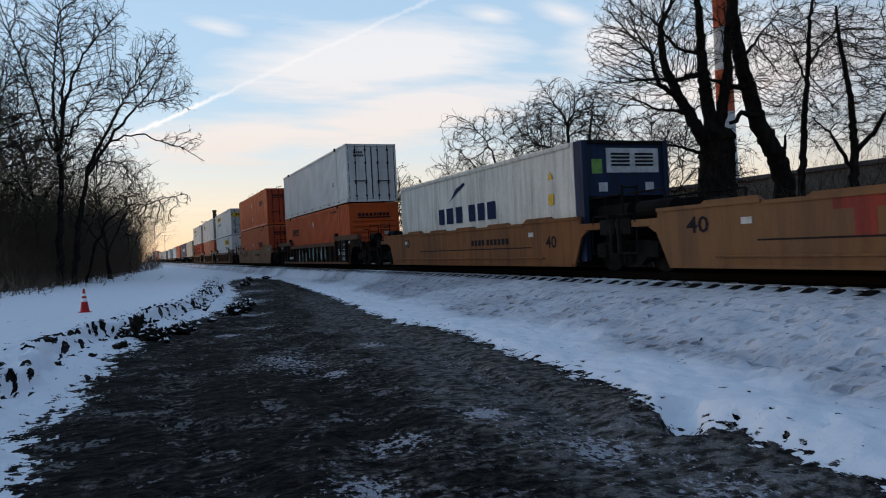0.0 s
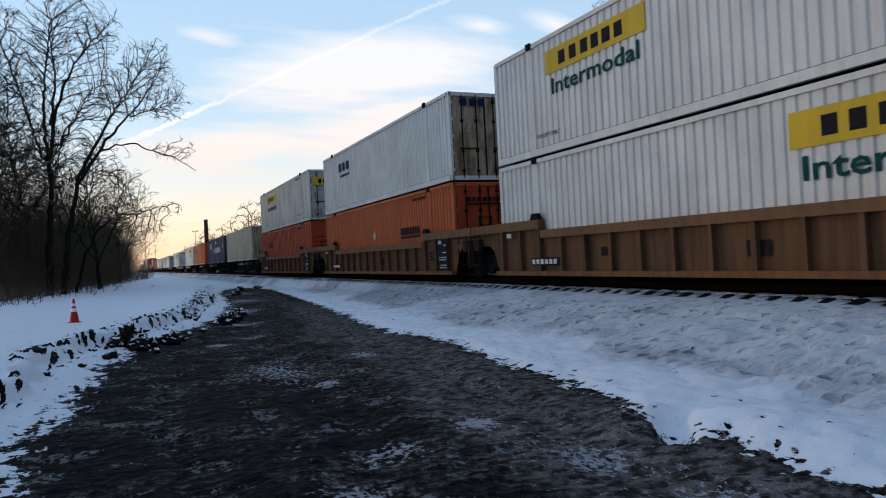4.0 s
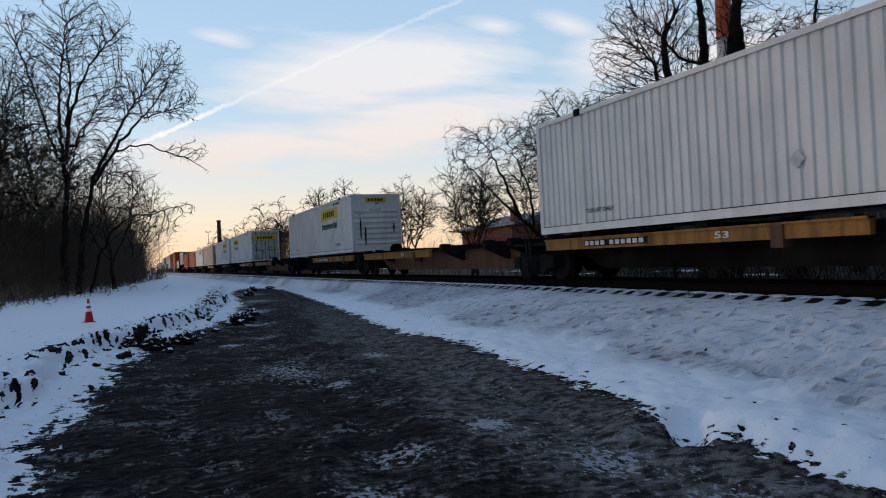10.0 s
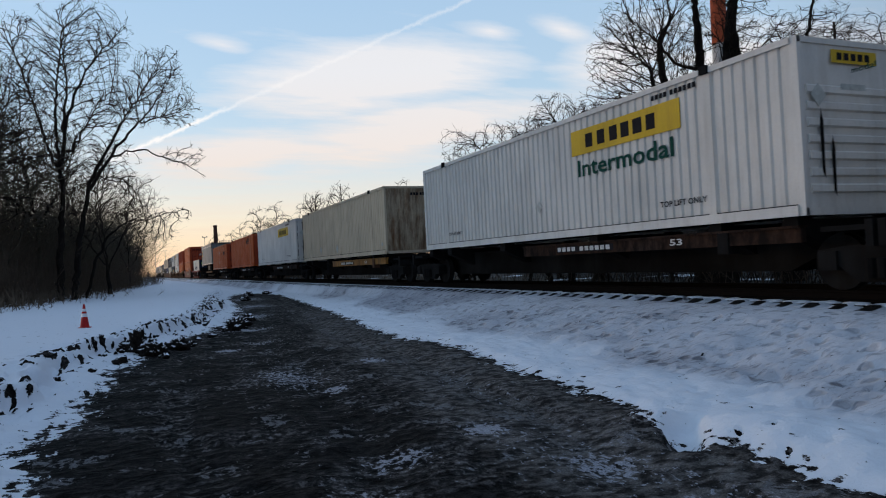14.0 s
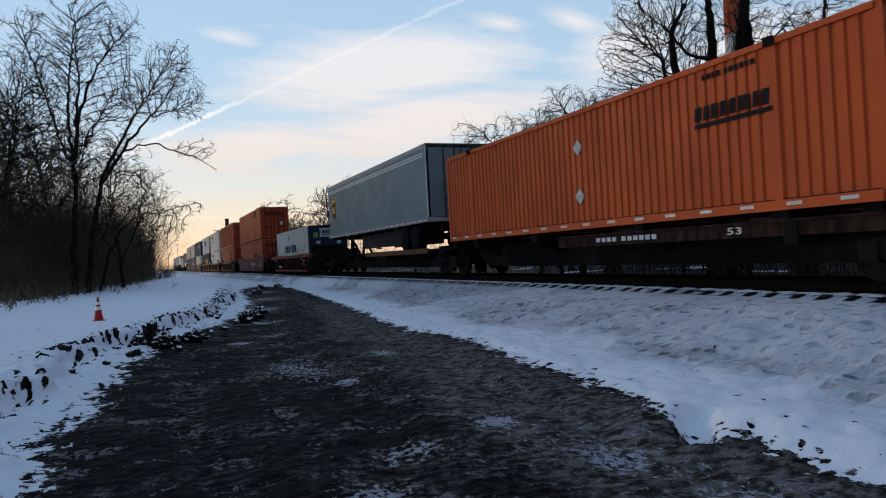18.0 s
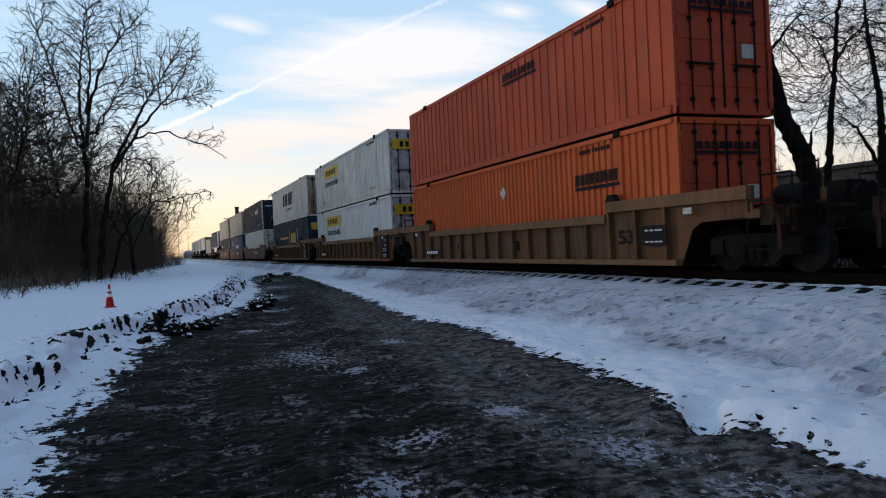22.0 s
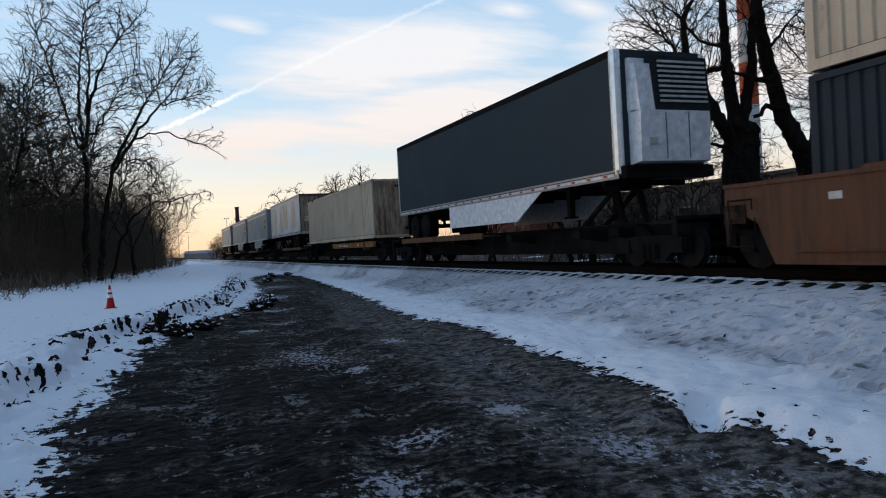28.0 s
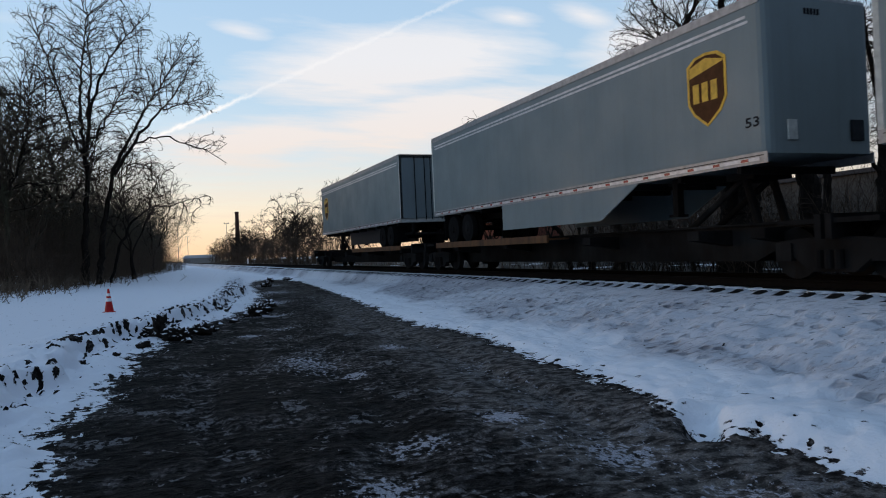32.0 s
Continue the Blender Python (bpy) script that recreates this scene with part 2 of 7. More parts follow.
M = {
    "white": paint("white_paint", (0.69, 0.665, 0.615), (0.27, 0.23, 0.18), 0.34),
    "oldwhite": paint("cream_paint", (0.68, 0.65, 0.57), (0.12, 0.09, 0.06), 0.6, rust=0.2, low=0.44, high=0.76),
    "orange": paint("orange_paint", (0.54, 0.082, 0.008), (0.10, 0.04, 0.022), 0.38),
    "orange2": paint("faded_orange_paint", (0.50, 0.10, 0.020), (0.16, 0.07, 0.05), 0.45, rust=0.1),
    "redorange": paint("red_orange_paint", (0.46, 0.056, 0.012), (0.10, 0.04, 0.03), 0.5, rust=0.1),
    "beige": paint("beige_paint", (0.62, 0.51, 0.365), (0.15, 0.11, 0.07), 0.45, rust=0.1),
    "beige2": paint("grimy_beige_paint", (0.46, 0.36, 0.24), (0.10, 0.055, 0.03), 0.85, rust=0.9, rust_col=(0.17, 0.075, 0.03), low=0.40, high=0.66, run=0.3),
    "blue": paint("blue_paint", (0.014, 0.042, 0.105), (0.05, 0.05, 0.06), 0.35),
    "unitblue": paint("grimy_blue_unit_paint", (0.008, 0.026, 0.075), (0.015, 0.016, 0.02), 0.8, 0.5, low=0.42, high=0.68),
    "limegreen": plain("green_label", (0.16, 0.30, 0.07)),
    "navy": paint("dark_blue_paint", (0.010, 0.030, 0.048), (0.05, 0.05, 0.05), 0.35),
    "black": paint("blue_black_paint", (0.020, 0.030, 0.040), (0.06, 0.06, 0.06), 0.3),
    "grey": paint("grey_trailer_paint", (0.185, 0.228, 0.235), (0.13, 0.15, 0.15), 0.3, 0.5),
    "cream": paint("pale_cream_paint", (0.66, 0.61, 0.47), (0.2, 0.16, 0.1), 0.4),
    "teal": paint("dark_teal_trailer_paint", (0.015, 0.030, 0.040), (0.028, 0.036, 0.040), 0.4, 0.62),
    "stained": paint("stained_white_paint", (0.66, 0.66, 0.66), (0.36, 0.22, 0.10), 0.95, rust=0.2, rust_col=(0.30, 0.18, 0.08)),
    "tan": paint("tan_car_paint", (0.20, 0.076, 0.021), (0.05, 0.03, 0.02), 0.75, 0.65, 0.4, low=0.42, high=0.72),
    "tan2": paint("faded_tan_car_paint", (0.185, 0.088, 0.033), (0.07, 0.045, 0.03), 0.7, 0.65, 0.3, low=0.42, high=0.74),
    # dirty tan in a darker copy: shade of recessed sheets put into the colour
    "dimtan": paint("dimmed_dirty_tan_paint", (0.135, 0.062, 0.025), (0.04, 0.026, 0.018), 0.8, 0.7, 0.4, low=0.42, high=0.70),
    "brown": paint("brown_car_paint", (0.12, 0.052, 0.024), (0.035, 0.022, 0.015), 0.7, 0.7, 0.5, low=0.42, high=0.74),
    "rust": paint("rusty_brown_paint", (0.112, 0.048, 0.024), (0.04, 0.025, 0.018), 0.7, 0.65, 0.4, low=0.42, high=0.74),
    # red and brown again, grimy and darkened to carry the panels' shade
    "dimred": paint("shaded_grimy_red_paint", (0.085, 0.014, 0.010), (0.010, 0.006, 0.005), 0.95, 0.8, 0.4, (0.03, 0.012, 0.008), low=0.38, high=0.6, run=0.5),
    "dimbrown": paint("dimmed_grimy_brown_paint", (0.045, 0.022, 0.013), (0.009, 0.007, 0.006), 0.95, 0.8, 0.4, (0.03, 0.014, 0.008), low=0.38, high=0.6, run=0.5),
    "maroon": paint("maroon_car_paint", (0.11, 0.024, 0.022), (0.035, 0.02, 0.02), 0.6, 0.6, 0.2),
    "red": paint("red_car_paint", (0.25, 0.032, 0.018), (0.045, 0.018, 0.015), 0.75, 0.65, 0.4, low=0.42, high=0.72),
    "yellow": paint("yellow_beam_paint", (0.30, 0.135, 0.022), (0.045, 0.027, 0.015), 0.85, 0.6, 0.35, low=0.42, high=0.70),
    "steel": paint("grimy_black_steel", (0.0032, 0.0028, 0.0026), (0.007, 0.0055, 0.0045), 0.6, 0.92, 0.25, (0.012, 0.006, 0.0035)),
    "sign": paint("yellow_sign_paint", (0.62, 0.40, 0.015), (0.2, 0.13, 0.03), 0.35),
    "ink": plain("black_lettering", (0.015, 0.015, 0.018)),
    "green": plain("dark_green_lettering", (0.008, 0.055, 0.042)),
    "logoblue": plain("navy_lettering", (0.012, 0.02, 0.055)),
    "pale": plain("pale_lettering", (0.52, 0.52, 0.51)),
    "gold": plain("gold_lettering", (0.62, 0.36, 0.04)),
    "shield": plain("brown_shield_paint", (0.08, 0.035, 0.015)),
    "ltorange": plain("orange_lettering", (0.50, 0.13, 0.05)),
    "tape": plain("red_reflective_tape", (0.22, 0.02, 0.02), 0.35),
    "tapew": plain("white_reflective_tape", (0.5, 0.5, 0.5), 0.35),
    "alu": plain("aluminium_rail", (0.24, 0.25, 0.26), 0.5, 0.4),
    "chrome": plain("polished_steel", (0.66, 0.66, 0.66), 0.22, 1.0, 0.1),
    "rubber": plain("tyre_rubber", (0.008, 0.008, 0.008), 0.85),
    "plate": plain("grey_placard", (0.42, 0.43, 0.40)),
    # black plastic parts, and the inset grey skirt painted dark as shade
    "black_plastic_and_shade": plain("black_plastic_and_shade", (0.02, 0.022, 0.026), 0.45),
    "skirt": plain("white_skirt_panel", (0.66, 0.67, 0.68), 0.45),
    # door grime, over a white dimmed for the end face's shade
    "doors": paint("grimy_shaded_white_door_paint", (0.52, 0.52, 0.50), (0.10, 0.08, 0.055), 0.9, 0.55, 0.2, low=0.45, high=0.72, run=0.7),
    "spray1": plain("pale_spray_paint", (0.42, 0.44, 0.46)),
    "spray2": plain("teal_spray_paint", (0.07, 0.22, 0.26)),
    "spray4": plain("mustard_spray_paint", (0.24, 0.15, 0.035)),
    "spray3": plain("green_spray_paint", (0.10, 0.20, 0.10)),
}

M["teal"].node_tree.nodes["Principled BSDF"].inputs["Specular IOR Level"].default_value = 0.1


# ---- mesh building ----
class Shape:
    """Collects corners and faces of one part."""

    def __init__(self):
        self.v, self.f = [], []

    def box(self, x0, x1, y0, y1, z0, z1):
        k = len(self.v)
        self.v += [(x, y, z) for z in (z0, z1) for y in (y0, y1) for x in (x0, x1)]
        self.f += [(k, k + 2, k + 3, k + 1), (k + 4, k + 5, k + 7, k + 6), (k, k + 1, k + 5, k + 4), (k + 2, k + 6, k + 7, k + 3), (k, k + 4, k + 6, k + 2), (k + 1, k + 3, k + 7, k + 5)]
        return self

    def prism(self, pts, a0, a1, axis="x"):
        """A flat outline pushed along one axis; pts in the other two axes, in their order."""
        k, n = len(self.v), len(pts)
        for a in (a0, a1):
            for p, q in pts:
                self.v.append({"x": (a, p, q), "y": (p, a, q), "z": (p, q, a)}[axis])
        self.f += [tuple(range(k, k + n)), tuple(range(k + 2 * n - 1, k + n - 1, -1))]
        self.f += [(k + i, k + n + i, k + n + (i + 1) % n, k + (i + 1) % n) for i in range(n)]
        return self

    def tube(self, p, q, r0, r1=None, n=8, caps=True):
        r1 = r0 if r1 is None else r1
        p, q = Vector(p), Vector(q)
        d = (q - p).normalized()
        s = d.orthogonal().normalized()
        u = d.cross(s)
        k = len(self.v)
        for c, r in ((p, r0), (q, r1)):
            for i in range(n):
                w = 2 * math.pi * i / n
                self.v.append(tuple(c + s * (r * math.cos(w)) + u * (r * math.sin(w))))
        self.f += [(k + i, k + (i + 1) % n, k + n + (i + 1) % n, k + n + i) for i in range(n)]
        if caps:
            self.f += [tuple(range(k + n - 1, k - 1, -1)), tuple(range(k + n, k + 2 * n))]
        return self

    def wave(self, prof, z0, z1, y_axis=True):
        """A folded sheet: prof is a list of (along, out); stands from z0 to z1."""
        k, n = len(self.v), len(prof)
        for z in (z0, z1):
            for a, o in prof:
                self.v.append((o, a, z) if y_axis else (a, o, z))
        self.f += [(k + i, k + i + 1, k + n + i + 1, k + n + i) for i in range(n - 1)]
        return self

    def mesh(self, name, mat, smooth=False):
        me = bpy.data.meshes.new(name)
        me.from_pydata(self.v, [], self.f)
        bm = bmesh.new()
        bm.from_mesh(me)
        bmesh.ops.recalc_face_normals(bm, faces=bm.faces)
        bm.to_mesh(me)
        bm.free()
        if smooth:
            me.shade_smooth()
        me.materials.append(mat)
        return me


def part(name, shape, material, parent, label="", smooth=False):
    me = shape if isinstance(shape, bpy.types.Mesh) else shape.mesh(name, material, smooth)
    ob = new(name, me)
    ob.parent = parent
    if label:
        ob["label"] = label
    return ob


LETTERS = {}


def lettering(text, y0, y1, z0, z1, x, material, parent, name="lettering", end=False, label=""):
    """Flat raised letters, read from the -x side from y1 down to y0 (or from the -y end, from y0 up to y1, when end)."""
    if text not in LETTERS:
        cu = bpy.data.curves.new("letters", "FONT")
        cu.body, cu.size, cu.resolution_u = text, 1.0, 2
        cu.offset = 0.018
        ob = bpy.data.objects.new("letters", cu)
        LETTERS[text] = bpy.data.meshes.new_from_object(ob)
        bpy.data.objects.remove(ob)
    src = LETTERS[text]
    co = [v.co for v in src.vertices]
    ax, bx, az, bz = min(c.x for c in co), max(c.x for c in co), min(c.y for c in co), max(c.y for c in co)
    s = Shape()
    for c in co:
        f, g = (c.x - ax) / (bx - ax), (c.y - az) / (bz - az)
        a, z = (y0 + (y1 - y0) * f if end else y1 + (y0 - y1) * f), z0 + (z1 - z0) * g
        s.v.append((a, x, z) if end else (x, a, z))
    s.f = [tuple(p.vertices) for p in src.polygons]
    return part(name, s, material, parent, label)


def bars(widths, y0, y1, z0, z1, x, material, parent, name="letter_block", end=False, slant=0.0):
    """Plain blocks in place of a name, as wide as its letters."""
    total = sum(abs(w) for w in widths)
    a = 0.0
    for w in widths:
        if w > 0:
            s = Shape()
            p, q = a / total, (a + w * 0.68) / total
            if end:
                s.box(y0 + (y1 - y0) * p, y0 + (y1 - y0) * q, x - 0.004, x, z0, z1)
            else:
                ya, yb = y1 - (y1 - y0) * q, y1 - (y1 - y0) * p
                s.prism([(ya, z0), (yb, z0), (yb - slant, z1), (ya - slant, z1)], x - 0.004, x, "x")
            part(name, s, material, parent)
        a += abs(w)


# ---- ground ----
def lattice(i, j, seed):
    h = (i * 374761393 + j * 668265263 + seed * 974711) & 0xFFFFFFFF
    h = ((h ^ (h >> 13)) * 1274126177) & 0xFFFFFFFF
    return ((h ^ (h >> 16)) & 0xFFFF) / 65535.0


def fbm(x, y, scale, octaves=4, seed=1, gain=0.5):
    out, amp, tot = np.zeros_like(x), 1.0, 0.0
    for o in range(octaves):
        u, v = x * scale + 17.3 * o, y * scale - 9.1 * o
        i, j = np.floor(u).astype(np.int64), np.floor(v).astype(np.int64)
        a, b = u - i, v - j
        a, b = a * a * (3 - 2 * a), b * b * (3 - 2 * b)
        s = seed + 31 * o
        out += amp * ((lattice(i, j, s) * (1 - a) + lattice(i + 1, j, s) * a) * (1 - b) + (lattice(i, j + 1, s) * (1 - a) + lattice(i + 1, j + 1, s) * a) * b)
        tot += amp
        amp, scale = amp * gain, scale * 2
    return out / tot


def smooth(a, b, x):
    t = np.clip((x - a) / (b - a), 0, 1)
    return t * t * (3 - 2 * t)


EDGE_L = ((-40, -1.9), (0, -0.95), (4, -0.8), (6.6, -0.78), (7.9, -0.95), (9.1, -0.61), (10.6, -0.46), (12.6, -0.41), (15.2, 0.08), (18.8, 1.16), (22.8, 2.5), (30.4, 3.9), (44, 5.1), (51, 6.2), (60, 7.0))
EDGE_R = ((-40, 4.4), (0, 4.15), (3.1, 4.15), (3.6, 4.22), (4.4, 4.26), (4.9, 4.3), (5.8, 4.55), (6.8, 4.85), (7.5, 4.75), (9.6, 5.0), (11.8, 5.35), (14.3, 5.15), (19.8, 5.7), (31, 6.9), (45, 8.2), (60, 7.2))
CRUST = ((3.25, 4.9, 0.95, 1.9, 0.36), (2.3, 11.0, 0.8, 3.2, 0.34), (3.9, 8.5, 0.5, 2.5, 0.34), (0.6, 3.6, 0.8, 0.9, 0.25), (2.95, 6.06, 0.26, 0.3, 1.0), (3.2, 4.6, 0.35, 0.45, 0.75), (2.38, 9.26, 0.16, 0.25, 1.0), (2.0, 10.6, 0.6, 1.3, 0.62), (1.64, 15.1, 0.3, 0.25, 1.0), (2.6, 20.2, 0.9, 0.6, 0.95), (3.6, 11.6, 0.25, 0.5, 0.8),
         (1.9, 5.6, 0.4, 0.35, 0.72), (1.35, 4.6, 0.35, 0.5, 0.68), (2.5, 16.5, 0.7, 0.5, 0.6), (3.6, 26.0, 0.9, 1.5, 0.8), (4.8, 33.0, 1.0, 2.0, 0.7), (5.8, 42.0, 1.0, 3.0, 0.75), (1.5, 3.2, 0.4, 0.4, 0.6), (3.4, 3.5, 0.4, 0.5, 0.6))


def edge(rows, y):
    return np.interp(y, [a for a, _ in rows], [b for _, b in rows])


def terrain(x, y):
    """Height, and the shares of bare mud, icy crust and track bed."""
    wig = (fbm(x, y, 1.6, 5, 3, 0.62) - 0.5) * 0.95
    left, right = edge(EDGE_L, y) - x + wig * 0.8, x - edge(EDGE_R, y) + wig * 0.7
    far = smooth(47, 56, y)
    mud = np.maximum(smooth(0.55, -0.45, left) * smooth(0.36, -0.42, right), 0) * (1 - far)
    # soil torn out of the bank along the road's left side
    band = smooth(0.45, 0.75, left) * smooth(1.9, 1.15, left) * smooth(60, 30, y)
    torn = fbm(x * 1.5 + y * 0.5, y * 0.75 - x * 0.4, 6.5, 4, 8, 0.6)
    soil = band * smooth(6.0, 8.5, y) * smooth(0.575, 0.63, torn - 0.06 * smooth(14.5, 12.0, y) + 0.05 * (fbm(x, y, 0.7, 2, 9) - 0.5))
    mud = np.clip(np.maximum(mud, soil), 0, 1)
    crust = np.zeros_like(x)
    for cx, cy, sx, sy, k in CRUST:
        crust = np.maximum(crust, k * np.exp(-((x - cx) / sx) ** 2 - ((y - cy) / sy) ** 2))
    width = edge(EDGE_R, y) - edge(EDGE_L, y)
    across = (x - edge(EDGE_L, y)) / width
    # the dry grey strip along the right side, and the tyre tracks
    lane = 0.8 * smooth(0.58, 0.74, across + 0.22 * (fbm(x, y, 0.6, 3, 81) - 0.5)) * (0.55 + 0.9 * fbm(x, y * 0.6, 1.3, 3, 82)) * smooth(34, 16, y) + 0.5 * smooth(14, 26, y) * fbm(x, y * 0.5, 0.9, 3, 83)
    tyre = np.zeros_like(x)
    for f, drift, half in ((0.20, 0.5, 0.20), (0.36, -0.3, 0.18), (0.50, 0.4, 0.22), (0.62, -0.2, 0.18), (0.80, 0.25, 0.18)):
        at_ = f * width + drift * np.sin(y * 0.16 + f * 9)
        tyre = np.maximum(tyre, smooth(half * 1.25, half * 0.8, np.abs(x - edge(EDGE_L, y) - at_)) * smooth(0.34, 0.6, fbm(x, y * 0.5, 0.8, 2, 90)))
    wave = np.cos(2 * math.pi * y / 0.5)
    # dark dashes along the snow edge, one to a sleeper
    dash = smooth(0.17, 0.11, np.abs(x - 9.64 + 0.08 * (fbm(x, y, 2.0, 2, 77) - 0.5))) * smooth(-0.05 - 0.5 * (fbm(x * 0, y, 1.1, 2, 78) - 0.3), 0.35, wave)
    # the dark bed colour runs on past the track to x 75
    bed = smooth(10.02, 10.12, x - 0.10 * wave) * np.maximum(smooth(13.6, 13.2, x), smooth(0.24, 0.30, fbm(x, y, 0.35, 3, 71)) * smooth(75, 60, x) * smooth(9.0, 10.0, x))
    # heights
    road = 0.05 * (fbm(x, y, 0.8, 3, 11) - 0.5) + 0.05 * (fbm(x * 0.8, y * 1.8, 3.2, 3, 12, 0.6) - 0.5)
    road = road + 0.030 * (fbm(x * 0.7, y * 1.6, 7.5, 2, 14, 0.6) - 0.5) + 0.012 * tyre * np.cos(2 * math.pi * (y + 0.5 * np.abs(x % 0.5 - 0.25)) / 0.17) * smooth(14, 9, y)
    rut = -0.03 * tyre - 0.045 * (np.exp(-((x - edge(EDGE_R, y) + 1.0) / 0.28) ** 2) + np.exp(-((x - edge(EDGE_R, y) + 2.8) / 0.3) ** 2))
    inside = smooth(0.15, -0.25, np.maximum(left, right)) * (1 - far)
    bank = 0.08 * smooth(0.1, 0.6, left) + 0.27 * smooth(0.80, 1.08, left + 0.9 * (fbm(x, y, 1.1, 3, 22) - 0.5)) + 0.10 * smooth(1.0, 6.0, left) + (fbm(x, y, 2.2, 4, 21, 0.6) - 0.5) * 0.26 * smooth(0.0, 0.6, left) * smooth(2.4, 0.9, left) + 0.20 * (torn - 0.5) * band
    lumps = (fbm(x, y, 2.0, 4, 31) - 0.5)
    shoulder = 0.06 * smooth(0.0, 0.35, right) + 0.50 * smooth(0.4, 4.6, right) + 0.085 * lumps * smooth(0.0, 0.4, right) * smooth(8.6, 7.6, x) + 0.07 * (fbm(x, y, 5.5, 3, 33, 0.6) - 0.5) * smooth(0.0, 0.3, right) * smooth(2.2, 1.0, right)
    pock = fbm(x * 1.0, y * 1.5, 3.0, 3, 41)
    shoulder -= 0.045 * smooth(0.50, 0.66, pock) * smooth(0.7, 1.6, right) * smooth(9.2, 8.2, x)
    z = np.where(right > left, shoulder, bank * 1.0)
    z = z * (1 - inside) + (road + rut) * inside
    # a groove ploughed through the edge between two pillows of snow, and a few holes
    gx, gy = x - 3.90, y - 4.45
    t = np.clip((gx * 0.66 + gy * 0.75) / 1.0, 0, 1)
    off = gx * 0.75 - gy * 0.66
    dist = np.hypot(gx - 0.66 * t, gy - 0.75 * t)
    z += 0.11 * np.exp(-((x - 4.62) / 0.42) ** 2 - ((y - 4.5) / 0.5) ** 2) + 0.09 * np.exp(-((x - 4.35) / 0.22) ** 2 - ((y - 5.45) / 0.35) ** 2) + 0.10 * np.exp(-((x - 4.85) / 0.5) ** 2 - ((y - 3.7) / 0.6) ** 2)
    z -= 0.16 * np.exp(-((dist / 0.15) ** 4)) * smooth(0.0, 0.25, t) * smooth(1.0, 0.85, t)
    mud = mud * (1 - 0.8 * np.exp(-((x - 4.5) / 0.35) ** 2 - ((y - 4.7) / 0.4) ** 2) * smooth(-0.1, 0.15, off))
    for hx, hy, r in ((4.40, 4.36, 0.028), (4.60, 4.2, 0.02), (4.34, 3.86, 0.035), (4.6, 3.7, 0.028), (4.45, 4.02, 0.025), (4.8, 3.5, 0.03), (5.2, 5.0, 0.025)):
        k = np.exp(-((x - hx) / r) ** 2 - ((y - hy) / (r * 0.8)) ** 2)
        z -= 0.06 * k
        mud = np.maximum(mud, smooth(0.35, 0.7, k))
    # the track bed, and the strip of land beyond it
    z = np.where(x > 9.0, z + (0.585 - z) * smooth(9.0, 9.6, x), z)
    z += 0.06 * smooth(9.56, 9.76, x) * smooth(-0.35, 0.1, wave) * smooth(10.2, 9.9, x) - 0.09 * smooth(10.0, 10.25, x)
    bed = np.maximum(bed, dash)
    z = np.where(x > 13.0, 0.50 - 0.3 * smooth(13.0, 15.0, x) + 0.15 * (fbm(x, y, 0.5, 3, 51) - 0.5), z)
    z += 0.25 * (fbm(x, y, 0.03, 3, 61) - 0.5) * smooth(40, 160, np.hypot(x, y)) * np.where((x > 8) & (x < 15), 0.0, 1.0)
    trod = smooth(0.8, 2.0, right + 0.9 * (fbm(x, y, 0.5, 2, 92) - 0.5)) * smooth(30, 9, x) * (0.55 + 0.45 * smooth(0.40, 0.58, fbm(x, y, 0.4, 3, 91)))
    lane = lane * smooth(0.05, -0.3, np.maximum(left, right))
    return z, mud, crust, bed, trod, lane, tyre


def spread(lo, a, b, hi, step, grow):
    v = list(np.arange(a, b + 1e-6, step))
    s = step
    while v[-1] < hi:
        s *= 1 + grow
        v.append(v[-1] + s)
    s, w = step, []
    q = v[0]
    while q > lo:
        s *= 1 + grow
        q -= s
        w.append(q)
    return np.array(w[::-1] + v)


